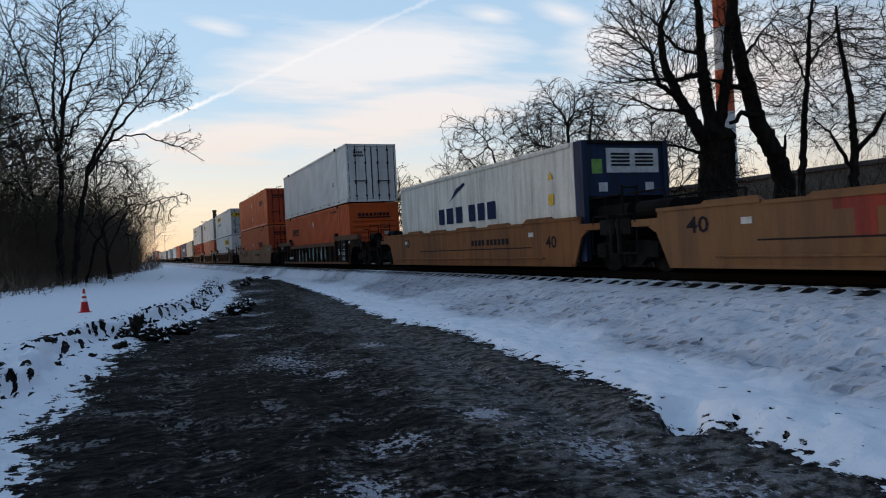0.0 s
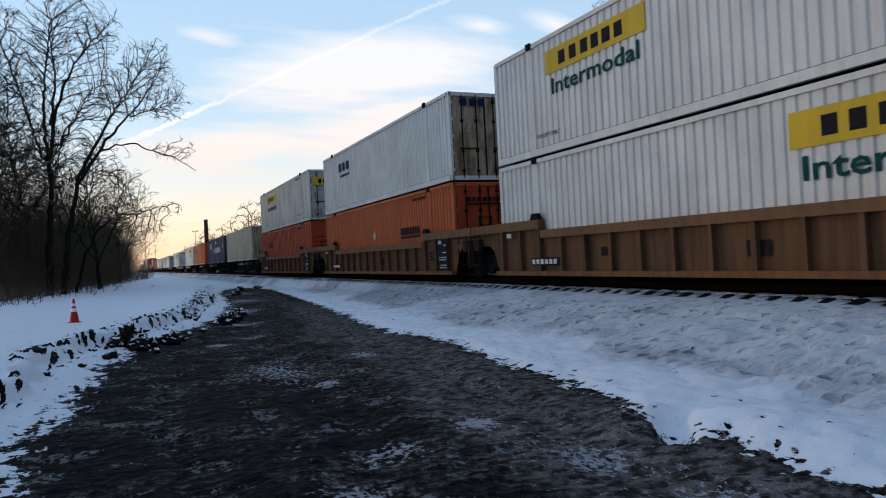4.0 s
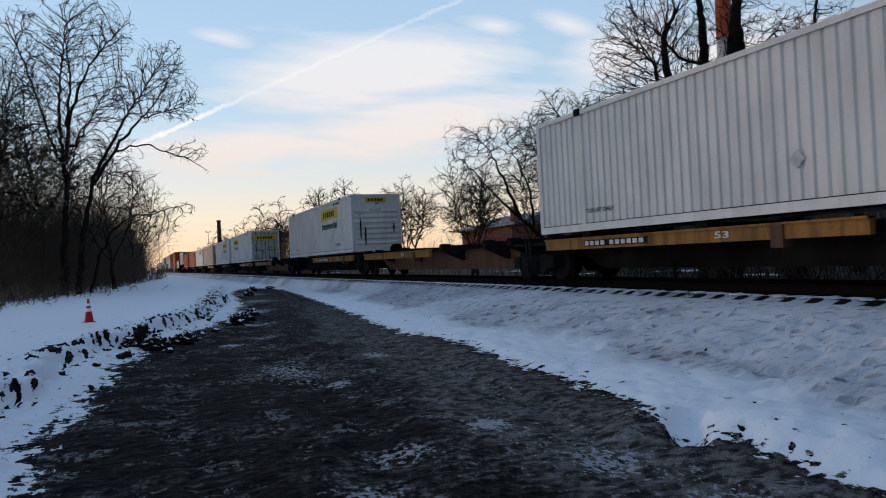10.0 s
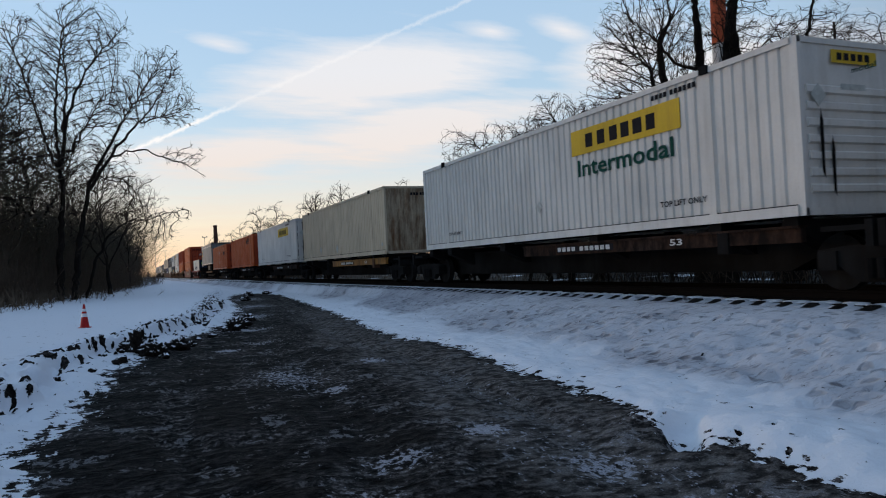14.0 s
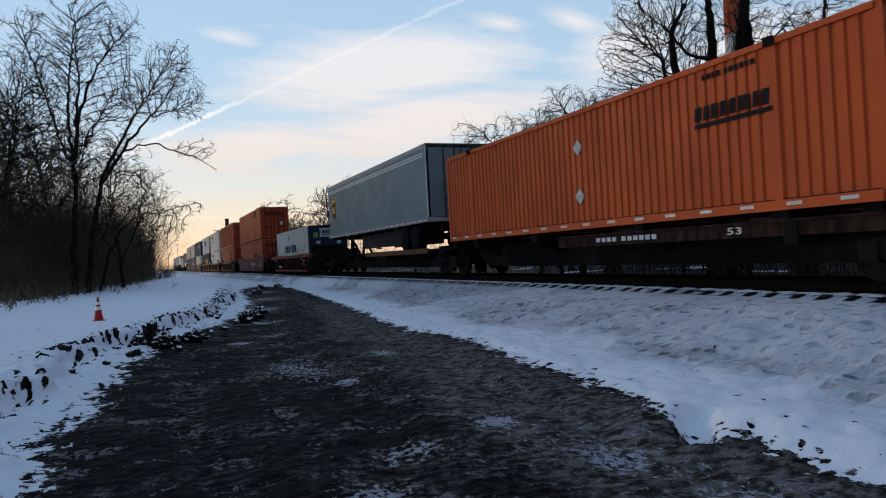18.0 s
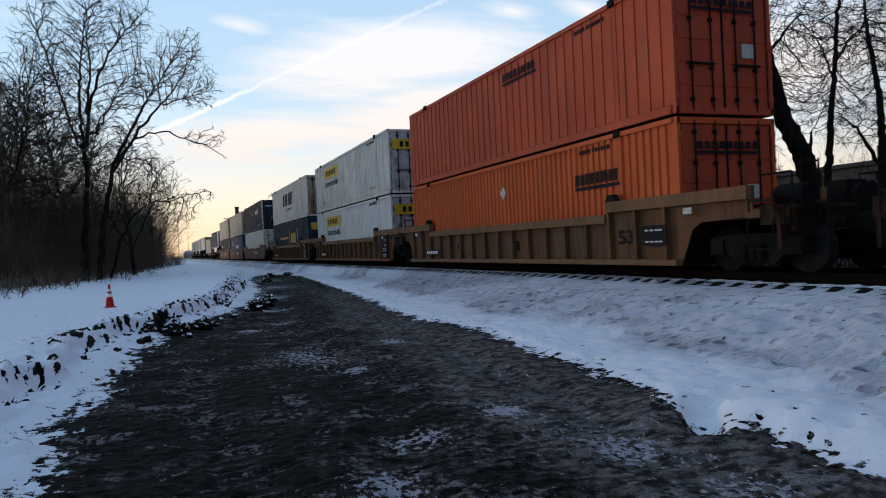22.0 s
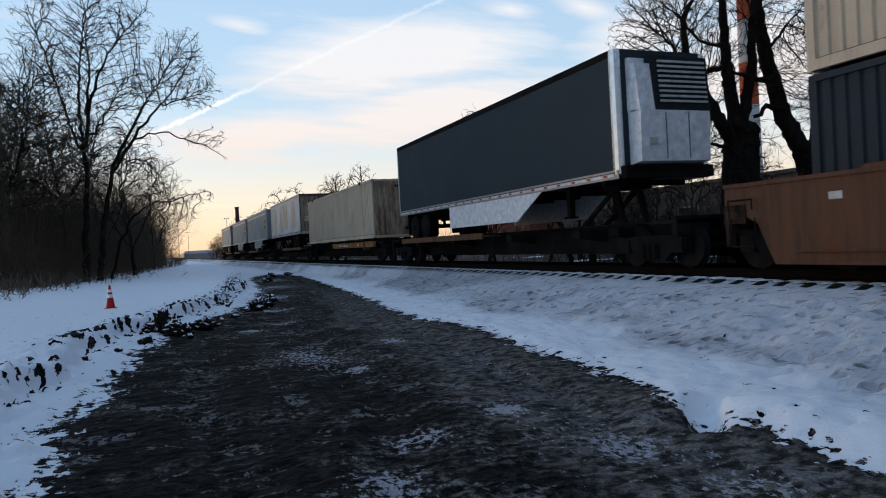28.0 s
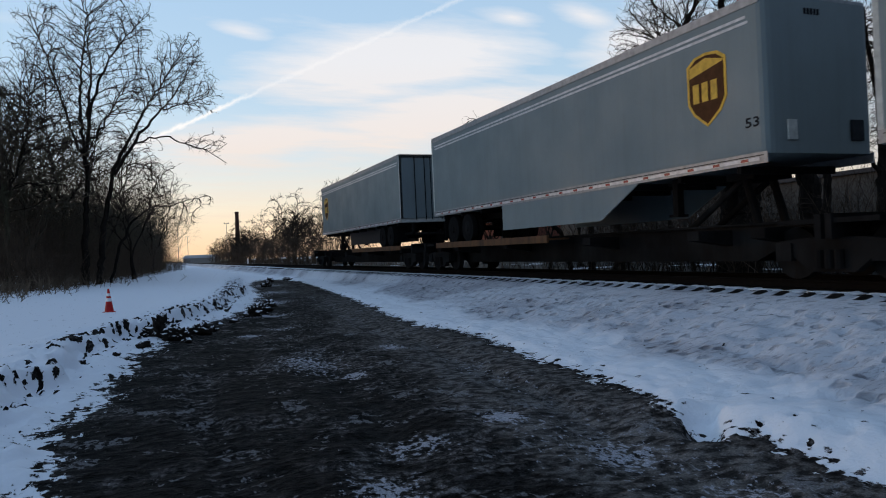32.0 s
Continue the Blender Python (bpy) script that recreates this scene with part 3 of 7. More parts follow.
def ground_material():
    m, t, b, n, l = shader("snow_and_mud")
    pos = mapped(t, (1, 1, 1))

    def attr(name):
        a = n("ShaderNodeAttribute")
        a.attribute_name = name
        return a.outputs["Fac"]

    def add(a, b_, op="ADD", clamp=False):
        k = n("ShaderNodeMath")
        k.operation, k.use_clamp = op, clamp
        for s, v in zip(k.inputs, (a, b_)):
            if isinstance(v, (int, float)):
                s.default_value = v
            else:
                l(v, s)
        return k.outputs[0]

    def cells(scale, rnd=1.0, size=1.0):
        v = n("ShaderNodeTexVoronoi")
        v.voronoi_dimensions = "2D"
        v.inputs["Scale"].default_value, v.inputs["Randomness"].default_value = size, rnd
        warp = n("ShaderNodeMix")
        warp.data_type, warp.blend_type = "RGBA", "ADD"
        warp.inputs[0].default_value = 0.35
        l(mapped(t, scale), warp.inputs[6])
        l(soft.outputs["Color"], warp.inputs[7])
        l(warp.outputs[2], v.inputs["Vector"])
        return v.outputs["Distance"], v.outputs["Color"]

    soft = n("ShaderNodeTexNoise")
    soft.inputs["Scale"].default_value, soft.inputs["Detail"].default_value = 5.0, 3.0
    l(pos, soft.inputs["Vector"])
    grain = noise_tex(t, pos, 70.0, 3.0, 0.75)
    mid = noise_tex(t, pos, 7.0, 6.0, 0.68)
    wide = noise_tex(t, pos, 0.55, 4.0, 0.55)
    # tyre lugs: short bars across the road, broken up
    lug = n("ShaderNodeTexWave")
    lug.bands_direction = "Y"
    lug.inputs["Scale"].default_value, lug.inputs["Distortion"].default_value, lug.inputs["Detail"].default_value, lug.inputs["Detail Scale"].default_value = 2.6, 5.5, 4.0, 2.2
    l(mapped(t, (0.45, 1.0, 1)), lug.inputs["Vector"])
    rag = noise_tex(t, mapped(t, (1.3, 0.7, 1)), 6.0, 6.0, 0.68)
    tread = add(add(lug.outputs["Fac"], 0.5, "SUBTRACT"), 0.16, "MULTIPLY")
    mudmask = ramp(t, add(add(add(attr("mud"), 1.22, "MULTIPLY"), tread), add(add(rag, 0.5, "SUBTRACT"), 2.9, "MULTIPLY")), ((0.47, 0.0), (0.53, 1.0)))
    # snow: clean by the road, grey and icy where it was walked and blown on, with trodden dimples
    trod = attr("trod")
    snow = mixc(t, add(ramp(t, wide, ((0.30, 0.62), (0.62, 1.0))), trod, "MULTIPLY"), (0.76, 0.785, 0.83), (0.385, 0.388, 0.43))
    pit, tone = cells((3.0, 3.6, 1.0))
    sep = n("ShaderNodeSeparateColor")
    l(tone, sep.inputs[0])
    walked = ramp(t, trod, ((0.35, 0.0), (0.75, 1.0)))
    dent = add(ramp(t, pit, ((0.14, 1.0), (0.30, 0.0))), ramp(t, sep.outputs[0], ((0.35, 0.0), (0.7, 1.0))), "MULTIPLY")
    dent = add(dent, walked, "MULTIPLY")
    # pits are darkened in colour as their shade, besides the bump
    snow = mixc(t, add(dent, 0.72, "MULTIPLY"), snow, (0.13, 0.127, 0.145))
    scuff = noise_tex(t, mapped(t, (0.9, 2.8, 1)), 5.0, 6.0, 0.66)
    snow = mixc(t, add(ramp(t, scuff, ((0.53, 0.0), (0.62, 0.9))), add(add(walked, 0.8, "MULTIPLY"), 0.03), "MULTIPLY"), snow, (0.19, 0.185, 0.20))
    snow = mixc(t, ramp(t, grain, ((0.68, 0.0), (0.8, 0.3))), snow, (0.25, 0.22, 0.18))
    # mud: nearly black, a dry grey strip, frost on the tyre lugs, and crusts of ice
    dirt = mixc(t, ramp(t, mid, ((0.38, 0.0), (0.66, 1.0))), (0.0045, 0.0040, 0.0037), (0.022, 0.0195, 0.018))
    patchy = noise_tex(t, pos, 0.8, 5.0, 0.62)
    ridge = noise_tex(t, mapped(t, (1.15, 0.8, 1)), 15.0, 5.0, 0.66)
    dry = add(attr("lane"), add(ridge, 0.5, "SUBTRACT"))
    dirt = mixc(t, ramp(t, dry, ((0.12, 0.0), (0.75, 1.0))), dirt, (0.088, 0.080, 0.074))
    bloom = ramp(t, add(patchy, add(attr("crust"), 0.40, "MULTIPLY")), ((0.52, 0.0), (0.66, 1.0)))
    dirt = mixc(t, add(bloom, ramp(t, ridge, ((0.44, 0.0), (0.58, 1.0))), "MULTIPLY"), dirt, (0.105, 0.097, 0.094))
    lugs = n("ShaderNodeTexWave")
    lugs.bands_direction, lugs.wave_profile = "Y", "SIN"
    lugs.inputs["Scale"].default_value, lugs.inputs["Distortion"].default_value, lugs.inputs["Detail"].default_value, lugs.inputs["Detail Scale"].default_value = 1.9, 3.2, 3.0, 2.6
    l(mapped(t, (0.5, 1.0, 1)), lugs.inputs["Vector"])
    print_ = add(add(ramp(t, lugs.outputs["Fac"], ((0.58, 0.0), (0.8, 1.0))), attr("tyre"), "MULTIPLY"), ramp(t, ridge, ((0.40, 0.0), (0.55, 1.0))), "MULTIPLY")
    dirt = mixc(t, print_, dirt, (0.115, 0.108, 0.106))
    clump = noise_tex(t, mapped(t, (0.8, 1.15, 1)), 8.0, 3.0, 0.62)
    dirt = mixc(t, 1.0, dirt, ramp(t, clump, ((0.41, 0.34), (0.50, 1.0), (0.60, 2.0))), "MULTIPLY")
    group_ = noise_tex(t, pos, 1.9, 4.0, 0.6)
    # pale flecks: sky glints on wet ridges, painted into the colour
    fleck = ramp(t, add(add(ridge, 0.7, "MULTIPLY"), add(group_, 1.0, "MULTIPLY")), ((0.965, 0.0), (1.0, 0.85)))
    dirt = mixc(t, fleck, dirt, (0.20, 0.195, 0.20))
    # thin pale lines where meltwater dried
    vein = n("ShaderNodeTexVoronoi")
    vein.voronoi_dimensions, vein.feature = "2D", "DISTANCE_TO_EDGE"
    vein.inputs["Scale"].default_value = 1.3
    bent = n("ShaderNodeMix")
    bent.data_type, bent.blend_type = "RGBA", "ADD"
    bent.inputs[0].default_value = 0.5
    l(pos, bent.inputs[6])
    l(soft.outputs["Color"], bent.inputs[7])
    l(bent.outputs[2], vein.inputs["Vector"])
    line = add(add(ramp(t, vein.outputs["Distance"], ((0.006, 1.0), (0.022, 0.0))), ramp(t, attr("lane"), ((0.45, 0.0), (0.8, 1.0))), "MULTIPLY"), ramp(t, group_, ((0.48, 0.0), (0.58, 0.8))), "MULTIPLY")
    dirt = mixc(t, line, dirt, (0.26, 0.255, 0.26))
    ice = ramp(t, add(attr("crust"), add(add(ridge, 0.5, "SUBTRACT"), 2.6, "MULTIPLY")), ((0.56, 0.0), (0.66, 1.0)))
    dirt = mixc(t, ice, dirt, (0.40, 0.40, 0.44))
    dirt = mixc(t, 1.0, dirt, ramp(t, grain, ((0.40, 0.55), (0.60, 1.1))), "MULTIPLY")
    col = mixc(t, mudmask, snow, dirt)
    # track bed: dark stone ballast; same colour on the sleeper dashes and land beyond
    vor = n("ShaderNodeTexVoronoi")
    vor.inputs["Scale"].default_value = 16.0
    l(pos, vor.inputs["Vector"])
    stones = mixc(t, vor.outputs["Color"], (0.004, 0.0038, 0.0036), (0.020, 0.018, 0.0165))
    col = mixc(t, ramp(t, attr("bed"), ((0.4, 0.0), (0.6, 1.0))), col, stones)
    l(col, b.inputs["Base Color"])
    rr = mixc(t, mudmask, (0.62, 0.62, 0.62), ramp(t, mid, ((0.35, 0.62), (0.65, 0.95))))
    l(rr, b.inputs["Roughness"])
    b.inputs["Specular IOR Level"].default_value = 0.03
    rough_ground = add(add(add(clump, 1.3, "MULTIPLY"), add(ridge, 0.5, "MULTIPLY")), add(mudmask, 0.75, "MULTIPLY"), "MULTIPLY")
    fresh = add(add(mid, 0.3, "MULTIPLY"), add(add(dent, -0.9, "MULTIPLY"), add(add(scuff, walked, "MULTIPLY"), -0.7, "MULTIPLY")))
    hgt = add(add(rough_ground, fresh), add(print_, 0.3, "MULTIPLY"))
    bump(t, b, hgt, 0.9, 0.10)
    return m


def build_ground():
    xs = spread(-700, -2.6, 10.3, 900, 0.05, 0.085)
    ys = [-80, -50, -30, -18, -10, -6, -3, -1, 0.2, 1.0]
    y = 1.4
    while y < 1500:
        ys.append(y)
        y += max(0.05, min(0.0125 * y, 0.11)) if y < 34 else 0.0125 * (y - 24)
    ys = np.array(ys)
    X, Y = np.meshgrid(xs, ys)
    z, mud, crust, bed, trod, lane, tyre = terrain(X.ravel(), Y.ravel())
    nx, ny = len(xs), len(ys)
    me = bpy.data.meshes.new("ground")
    co = np.stack([X.ravel(), Y.ravel(), z], 1).astype(np.float32)
    i = np.arange(ny * nx).reshape(ny, nx)
    quads = np.stack([i[:-1, :-1], i[:-1, 1:], i[1:, 1:], i[1:, :-1]], -1).reshape(-1, 4)
    me.vertices.add(len(co))
    me.vertices.foreach_set("co", co.ravel())
    me.loops.add(quads.size)
    me.loops.foreach_set("vertex_index", quads.ravel().astype(np.int32))
    me.polygons.add(len(quads))
    me.polygons.foreach_set("loop_start", (np.arange(len(quads)) * 4).astype(np.int32))
    me.update(calc_edges=True)
    for name, v in (("mud", mud), ("crust", crust), ("bed", bed), ("trod", trod), ("lane", lane), ("tyre", tyre)):
        a = me.attributes.new(name, "FLOAT", "POINT")
        a.data.foreach_set("value", v.astype(np.float32))
    me.shade_smooth()
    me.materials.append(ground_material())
    return tagged(new("ground", me), "snow-covered ground with a dark muddy road through it", kind="structure")


build_ground()


def height(x, y):
    return float(terrain(np.array([float(x)]), np.array([float(y)]))[0][0])


# ---- railway track ----
def track():
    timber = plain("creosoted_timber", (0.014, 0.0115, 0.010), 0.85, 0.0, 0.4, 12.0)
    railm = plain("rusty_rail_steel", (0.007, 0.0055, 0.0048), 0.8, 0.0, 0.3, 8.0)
    capm = plain("snow_cap", (0.72, 0.74, 0.78), 0.7, 0.0, 0.12, 5.0)
    root = tagged(new("railway_track"), "single railway track on dark ballast with snow-capped sleepers", kind="structure")
    for x in (TRACK - 0.7525, TRACK + 0.7525):
        prof = [(x - 0.07, RAIL - 0.17), (x + 0.07, RAIL - 0.17), (x + 0.07, RAIL - 0.155), (x + 0.012, RAIL - 0.13), (x + 0.012, RAIL - 0.04), (x + 0.036, RAIL - 0.03), (x + 0.036, RAIL - 0.004), (x + 0.026, RAIL), (x - 0.026, RAIL), (x - 0.036, RAIL - 0.004), (x - 0.036, RAIL - 0.03), (x - 0.012, RAIL - 0.04), (x - 0.012, RAIL - 0.13), (x - 0.07, RAIL - 0.155)]
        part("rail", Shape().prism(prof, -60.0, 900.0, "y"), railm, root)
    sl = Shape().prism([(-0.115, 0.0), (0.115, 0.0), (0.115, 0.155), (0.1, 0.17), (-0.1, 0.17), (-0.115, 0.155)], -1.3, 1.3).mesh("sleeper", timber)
    rnd = random.Random(7)
    caps = []
    for v in range(4):
        bm = bmesh.new()
        bmesh.ops.create_icosphere(bm, subdivisions=2, radius=1.0)
        for q in bm.verts:
            w = noise.noise(q.co * 1.7 + Vector((v * 5.0, 0, 0))) * 0.25
            q.co = Vector((q.co.x * (0.20 + w * 0.5), q.co.y * (0.25 + w * 0.5), max(q.co.z + 0.6 * w, -0.2) * (0.032 + 0.03 * w)))
        me = bpy.data.meshes.new("snow_cap")
        bm.to_mesh(me)
        bm.free()
        me.shade_smooth()
        me.materials.append(capm)
        caps.append(me)
    y, i = -6.0, 0
    far, farcap = Shape(), Shape()
    while y < 420:
        if i < 296:
            s = part("sleeper", sl, None, root)
            s.matrix_basis = pose(TRACK + rnd.uniform(-0.04, 0.04), y, RAIL - 0.345, 0, 0, rnd.uniform(-0.6, 0.6))
            if i < 150:
                c = part("snow_cap", caps[i % 4], None, s)
                c.matrix_basis = pose(-1.08 + rnd.uniform(-0.06, 0.06), rnd.uniform(-0.03, 0.03), 0.165, 0, 0, rnd.uniform(-12, 12))
        else:
            far.box(TRACK - 1.3, TRACK + 1.3, y - 0.115, y + 0.115, RAIL - 0.345, RAIL - 0.175)
        if i >= 150:
            farcap.prism([(y - 0.16, RAIL - 0.18), (y + 0.16, RAIL - 0.18), (y + 0.08, RAIL - 0.12), (y - 0.08, RAIL - 0.12)], TRACK - 1.4, TRACK - 0.95)
        y += 0.5
        i += 1
    tagged(part("far_sleepers", far, timber, root), kind="stuff")
    tagged(part("far_snow_caps", farcap, capm, root), kind="stuff")


# ---- small things by the road ----
def mud_clods():
    m, t, b, n, l = shader("frozen_soil")
    f = noise_tex(t, mapped(t, (1, 1, 1)), 9.0, 6.0, 0.7)
    soil = mixc(t, ramp(t, f, ((0.35, 0.0), (0.7, 1.0))), (0.008, 0.0068, 0.006), (0.034, 0.028, 0.023))
    geo = n("ShaderNodeNewGeometry")
    up = n("ShaderNodeSeparateXYZ")
    l(geo.outputs["Normal"], up.inputs[0])
    lie = n("ShaderNodeMath")
    lie.operation = "MULTIPLY"
    l(up.outputs["Z"], lie.inputs[0])
    l(ramp(t, noise_tex(t, mapped(t, (1, 1, 1)), 5.0, 4.0, 0.6), ((0.35, 0.3), (0.65, 1.0))), lie.inputs[1])
    l(mixc(t, ramp(t, lie.outputs[0], ((0.46, 0.0), (0.56, 1.0))), soil, (0.80, 0.82, 0.86)), b.inputs["Base Color"])
    b.inputs["Roughness"].default_value, b.inputs["Specular IOR Level"].default_value = 0.95, 0.05
    bump(t, b, f, 0.8, 0.03)
    rnd = random.Random(3)
    # middle, radius, height over width
    spots = [(0.0, 16.0, 0.30, 1.25), (0.26, 15.6, 0.24, 0.9), (-0.22, 16.2, 0.18, 0.9), (0.78, 16.4, 0.24, 0.8), (1.02, 16.9, 0.17, 0.7), (-0.34, 14.4, 0.13, 0.7), (0.45, 15.1, 0.13, 0.6), (-1.5, 9.0, 0.13, 0.9), (-1.2, 12.5, 0.09, 0.6), (-1.0, 12.9, 0.08, 0.6), (-1.6, 12.8, 0.09, 0.5), (-0.75, 13.4, 0.08, 0.6), (1.35, 18.6, 0.12, 0.6), (1.7, 19.0, 0.13, 0.7), (2.35, 20.2, 0.26, 0.9), (2.65, 21.0, 0.24, 0.9), (2.9, 22.0, 0.22, 0.8), (3.3, 24.0, 0.24, 0.8), (5.4, 40.0, 0.3, 0.6), (6.6, 47.0, 0.35, 0.6), (8.0, 48.5, 0.35, 0.5)]
    for _ in range(22):
        y = rnd.uniform(13.0, 24.0)
        x = float(edge(EDGE_L, y)) - rnd.uniform(0.55, 1.25)
        spots.append((x, y, rnd.uniform(0.025, 0.055), rnd.uniform(0.5, 0.9)))
    for i, (x, y, r, tall) in enumerate(spots):
        bm = bmesh.new()
        bmesh.ops.create_icosphere(bm, subdivisions=4 if r > 0.15 else 2, radius=1.0)
        off = Vector((i * 3.1, i * 1.7, 0))
        for v in bm.verts:
            k = 0.85 + 0.6 * noise.noise(v.co * 1.6 + off) + 0.5 * noise.noise(v.co * 4.0 + off) + 0.35 * noise.noise(v.co * 9.0 + off) + 0.2 * noise.noise(v.co * 19.0 + off)
            v.co = Vector((v.co.x * k, v.co.y * k * 0.9, v.co.z * k * tall)) * r
        me = bpy.data.meshes.new("mud_clod")
        bm.to_mesh(me)
        bm.free()
        me.shade_smooth()
        me.materials.append(m)
        ob = tagged(new("mud_clod", me), "clod of dark frozen soil pushed up beside the road" if r > 0.1 else "small lump of frozen soil dusted with snow", "clod", "clods along the road bank")
        ob.matrix_basis = pose(x, y, height(x, y) + r * 0.2, rnd.uniform(-15, 15), rnd.uniform(-15, 15), rnd.uniform(0, 360))


def traffic_cone(x, y):
    red = plain("fluorescent_red_plastic", (0.42, 0.014, 0.014), 0.5)
    wh = plain("white_reflective_sleeve", (0.75, 0.75, 0.76), 0.4)
    z = height(x, y)
    root = tagged(new("traffic_cone"), "red traffic cone with two white bands standing in snow", "traffic cone")
    root.location, root.scale = (x, y, z - 0.02), (0.86, 0.86, 0.86)
    part("base", Shape().prism([(-0.18, -0.15), (-0.15, -0.18), (0.15, -0.18), (0.18, -0.15), (0.18, 0.15), (0.15, 0.18), (-0.15, 0.18), (-0.18, 0.15)], 0.0, 0.035, "z"), red, root)
    r = lambda h: 0.135 - 0.108 * h / 0.7
    part("body", Shape().tube((0, 0, 0.03), (0, 0, 0.72), r(0.03), r(0.72), 24), red, root)
    for a, b in ((0.34, 0.44), (0.50, 0.58)):
        part("white_band", Shape().tube((0, 0, a), (0, 0, b), r(a) + 0.004, r(b) + 0.004, 24, False), wh, root)


mud_clods()
traffic_cone(-1.24, 20.2)


# ---- the train ----
SPEED, TRACK = 19.9, 11.15      # metres a second towards -y; the track's centre line
RAIL = 0.80                     # top of rail
MOVERS = []                     # (thing, place at the start, height)
WID = 1.295


def place(ob, u, z, x=TRACK):
    MOVERS.append((ob, x, u, z))
    ob.location = (x, u, z)
    return ob


def corrugated(y0, y1, x, depth, pitch, side):
    out, y, q = [], y0, pitch / 4
    while y < y1 - pitch * 0.5:
        out += [(y, x), (y + q * 2.3, x), (y + q * 2.75, x - side * depth), (y + q * 3.55, x - side * depth)]
        y += pitch
    return out + [(y1, x)]


def box_container(label, colour, style="corr", near="door", L=16.15, H=2.9, trim=None, rails=None, door=None, nose=None):
    """A freight container: base at the near end's middle, y along its length."""
    c = M[colour]
    tr, rl = M[trim or colour], M[rails or colour]
    root = tagged(new("freight_container"), label, "container")
    long53 = L > 14
    lift = [1.98, L - 1.98] if long53 else []
    for side in (-1, 1):
        x = side * WID
        s = Shape()
        if style == "corr":
            marks = [0.14] + [v for q in lift for v in (q - 0.09, q + 0.09)] + [L - 0.14]
            for a, b in zip(marks[0::2], marks[1::2]):
                s.wave(corrugated(a, b, x, 0.036, 0.25, side), 0.16, H - 0.1)
        elif style == "post":
            s.box(x - 0.03 if side > 0 else x, x if side > 0 else x + 0.03, 0.14, L - 0.14, 0.16, H - 0.1)
        else:
            s.box(x - 0.03 if side > 0 else x, x if side > 0 else x + 0.03, 0.14, L - 0.14, 0.14, H - 0.08)
        part("side_wall", s, c, root)
        if style == "post":
            n = int(L / 0.41)
            for i in range(1, n):
                y = L * i / n
                part("wall_post", Shape().box(min(x, x + side * 0.022), max(x, x + side * 0.022), y - 0.035, y + 0.035, 0.16, H - 0.1), c, root)
        if style == "smooth":
            for i in range(1, int(L / 1.22)):
                y = i * 1.22
                part("panel_seam", Shape().box(min(x, x + side * 0.003), max(x, x + side * 0.003), y - 0.02, y + 0.02, 0.14, H - 0.08), c, root)
        part("bottom_rail", Shape().box(x - 0.05, x + 0.05, 0.12, L - 0.12, 0.0, 0.17), rl, root)
        part("rail_seam", Shape().box(min(x, x + side * 0.008), max(x, x + side * 0.008), 0.16, L - 0.16, 0.17, 0.19), M["ink"], root)
        part("top_rail", Shape().box(x - 0.045, x + 0.035 * side + 0.01, 0.12, L - 0.12, H - 0.11, H - 0.005), c, root)
        for y in (0.0, L - 0.15):
            part("corner_post", Shape().box(x - 0.07 if side > 0 else x - 0.012, x + 0.012 if side > 0 else x + 0.07, y, y + 0.15, 0.0, H), tr, root)
        for q in lift:
            part("lift_post", Shape().box(min(x - side * 0.05, x + side * 0.015), max(x - side * 0.05, x + side * 0.015), q - 0.09, q + 0.09, 0.0, H), c, root)
            part("lifting_casting", Shape().box(x - 0.09, x + 0.05 * side + 0.02, q - 0.1, q + 0.1, H - 0.12, H + 0.03), M["steel"], root)
    top = [(0.05, H - 0.035)]
    for i in range(int(L / 0.6)):
        q = 0.1 + i * 0.6
        top += [(q, H - 0.035), (q + 0.03, H - 0.015), (q + 0.47, H - 0.015), (q + 0.5, H - 0.035)]
    s = Shape().prism(top + [(L - 0.05, H - 0.035), (L - 0.05, H - 0.06), (0.05, H - 0.06)], -WID + 0.04, WID - 0.04)
    part("roof", s, c, root)
    part("floor", Shape().box(-WID + 0.03, WID - 0.03, 0.05, L - 0.05, 0.06, 0.16), M["steel"], root)
    for end in ("near", "far"):
        is_door = (near == "door") == (end == "near")
        y, d = (0.0, 1) if end == "near" else (L, -1)
        dm, nm = M[door or colour], M[nose or colour]
        if is_door:
            for xg in (-WID + 0.085, -0.03, 0.005, WID - 0.11):
                part("gasket", Shape().box(xg, xg + 0.025, min(y + d * 0.03, y + d * 0.045), max(y + d * 0.03, y + d * 0.045), 0.15, H - 0.14), M["ink"], root)
            part("door_header", Shape().box(-WID, WID, min(y, y + d * 0.12), max(y, y + d * 0.12), H - 0.13, H - 0.004), tr, root)
            part("door_sill", Shape().box(-WID, WID, min(y, y + d * 0.12), max(y, y + d * 0.12), 0.0, 0.14), tr, root)
            for k in (-1, 1):
                xa, xb = (-WID + 0.08, -0.012) if k < 0 else (0.012, WID - 0.08)
                lo, hi = min(y + d * 0.04, y + d * 0.09), max(y + d * 0.04, y + d * 0.09)
                leaf = part("door", Shape().box(xa, xb, lo, hi, 0.15, H - 0.14), dm, root)
                for z in (0.62, 1.1, 1.58, 2.06):
                    part("door_rib", Shape().box(xa + 0.1, xb - 0.1, min(y + d * 0.025, y + d * 0.05), max(y + d * 0.025, y + d * 0.05), z - 0.035, z + 0.035), dm, leaf)
                for fx in (0.30, 0.74):
                    xr = xa + (xb - xa) * (fx if k < 0 else 1 - fx)
                    rod = Shape().tube((xr, y + d * 0.005, 0.06), (xr, y + d * 0.005, H - 0.06), 0.02, n=6)
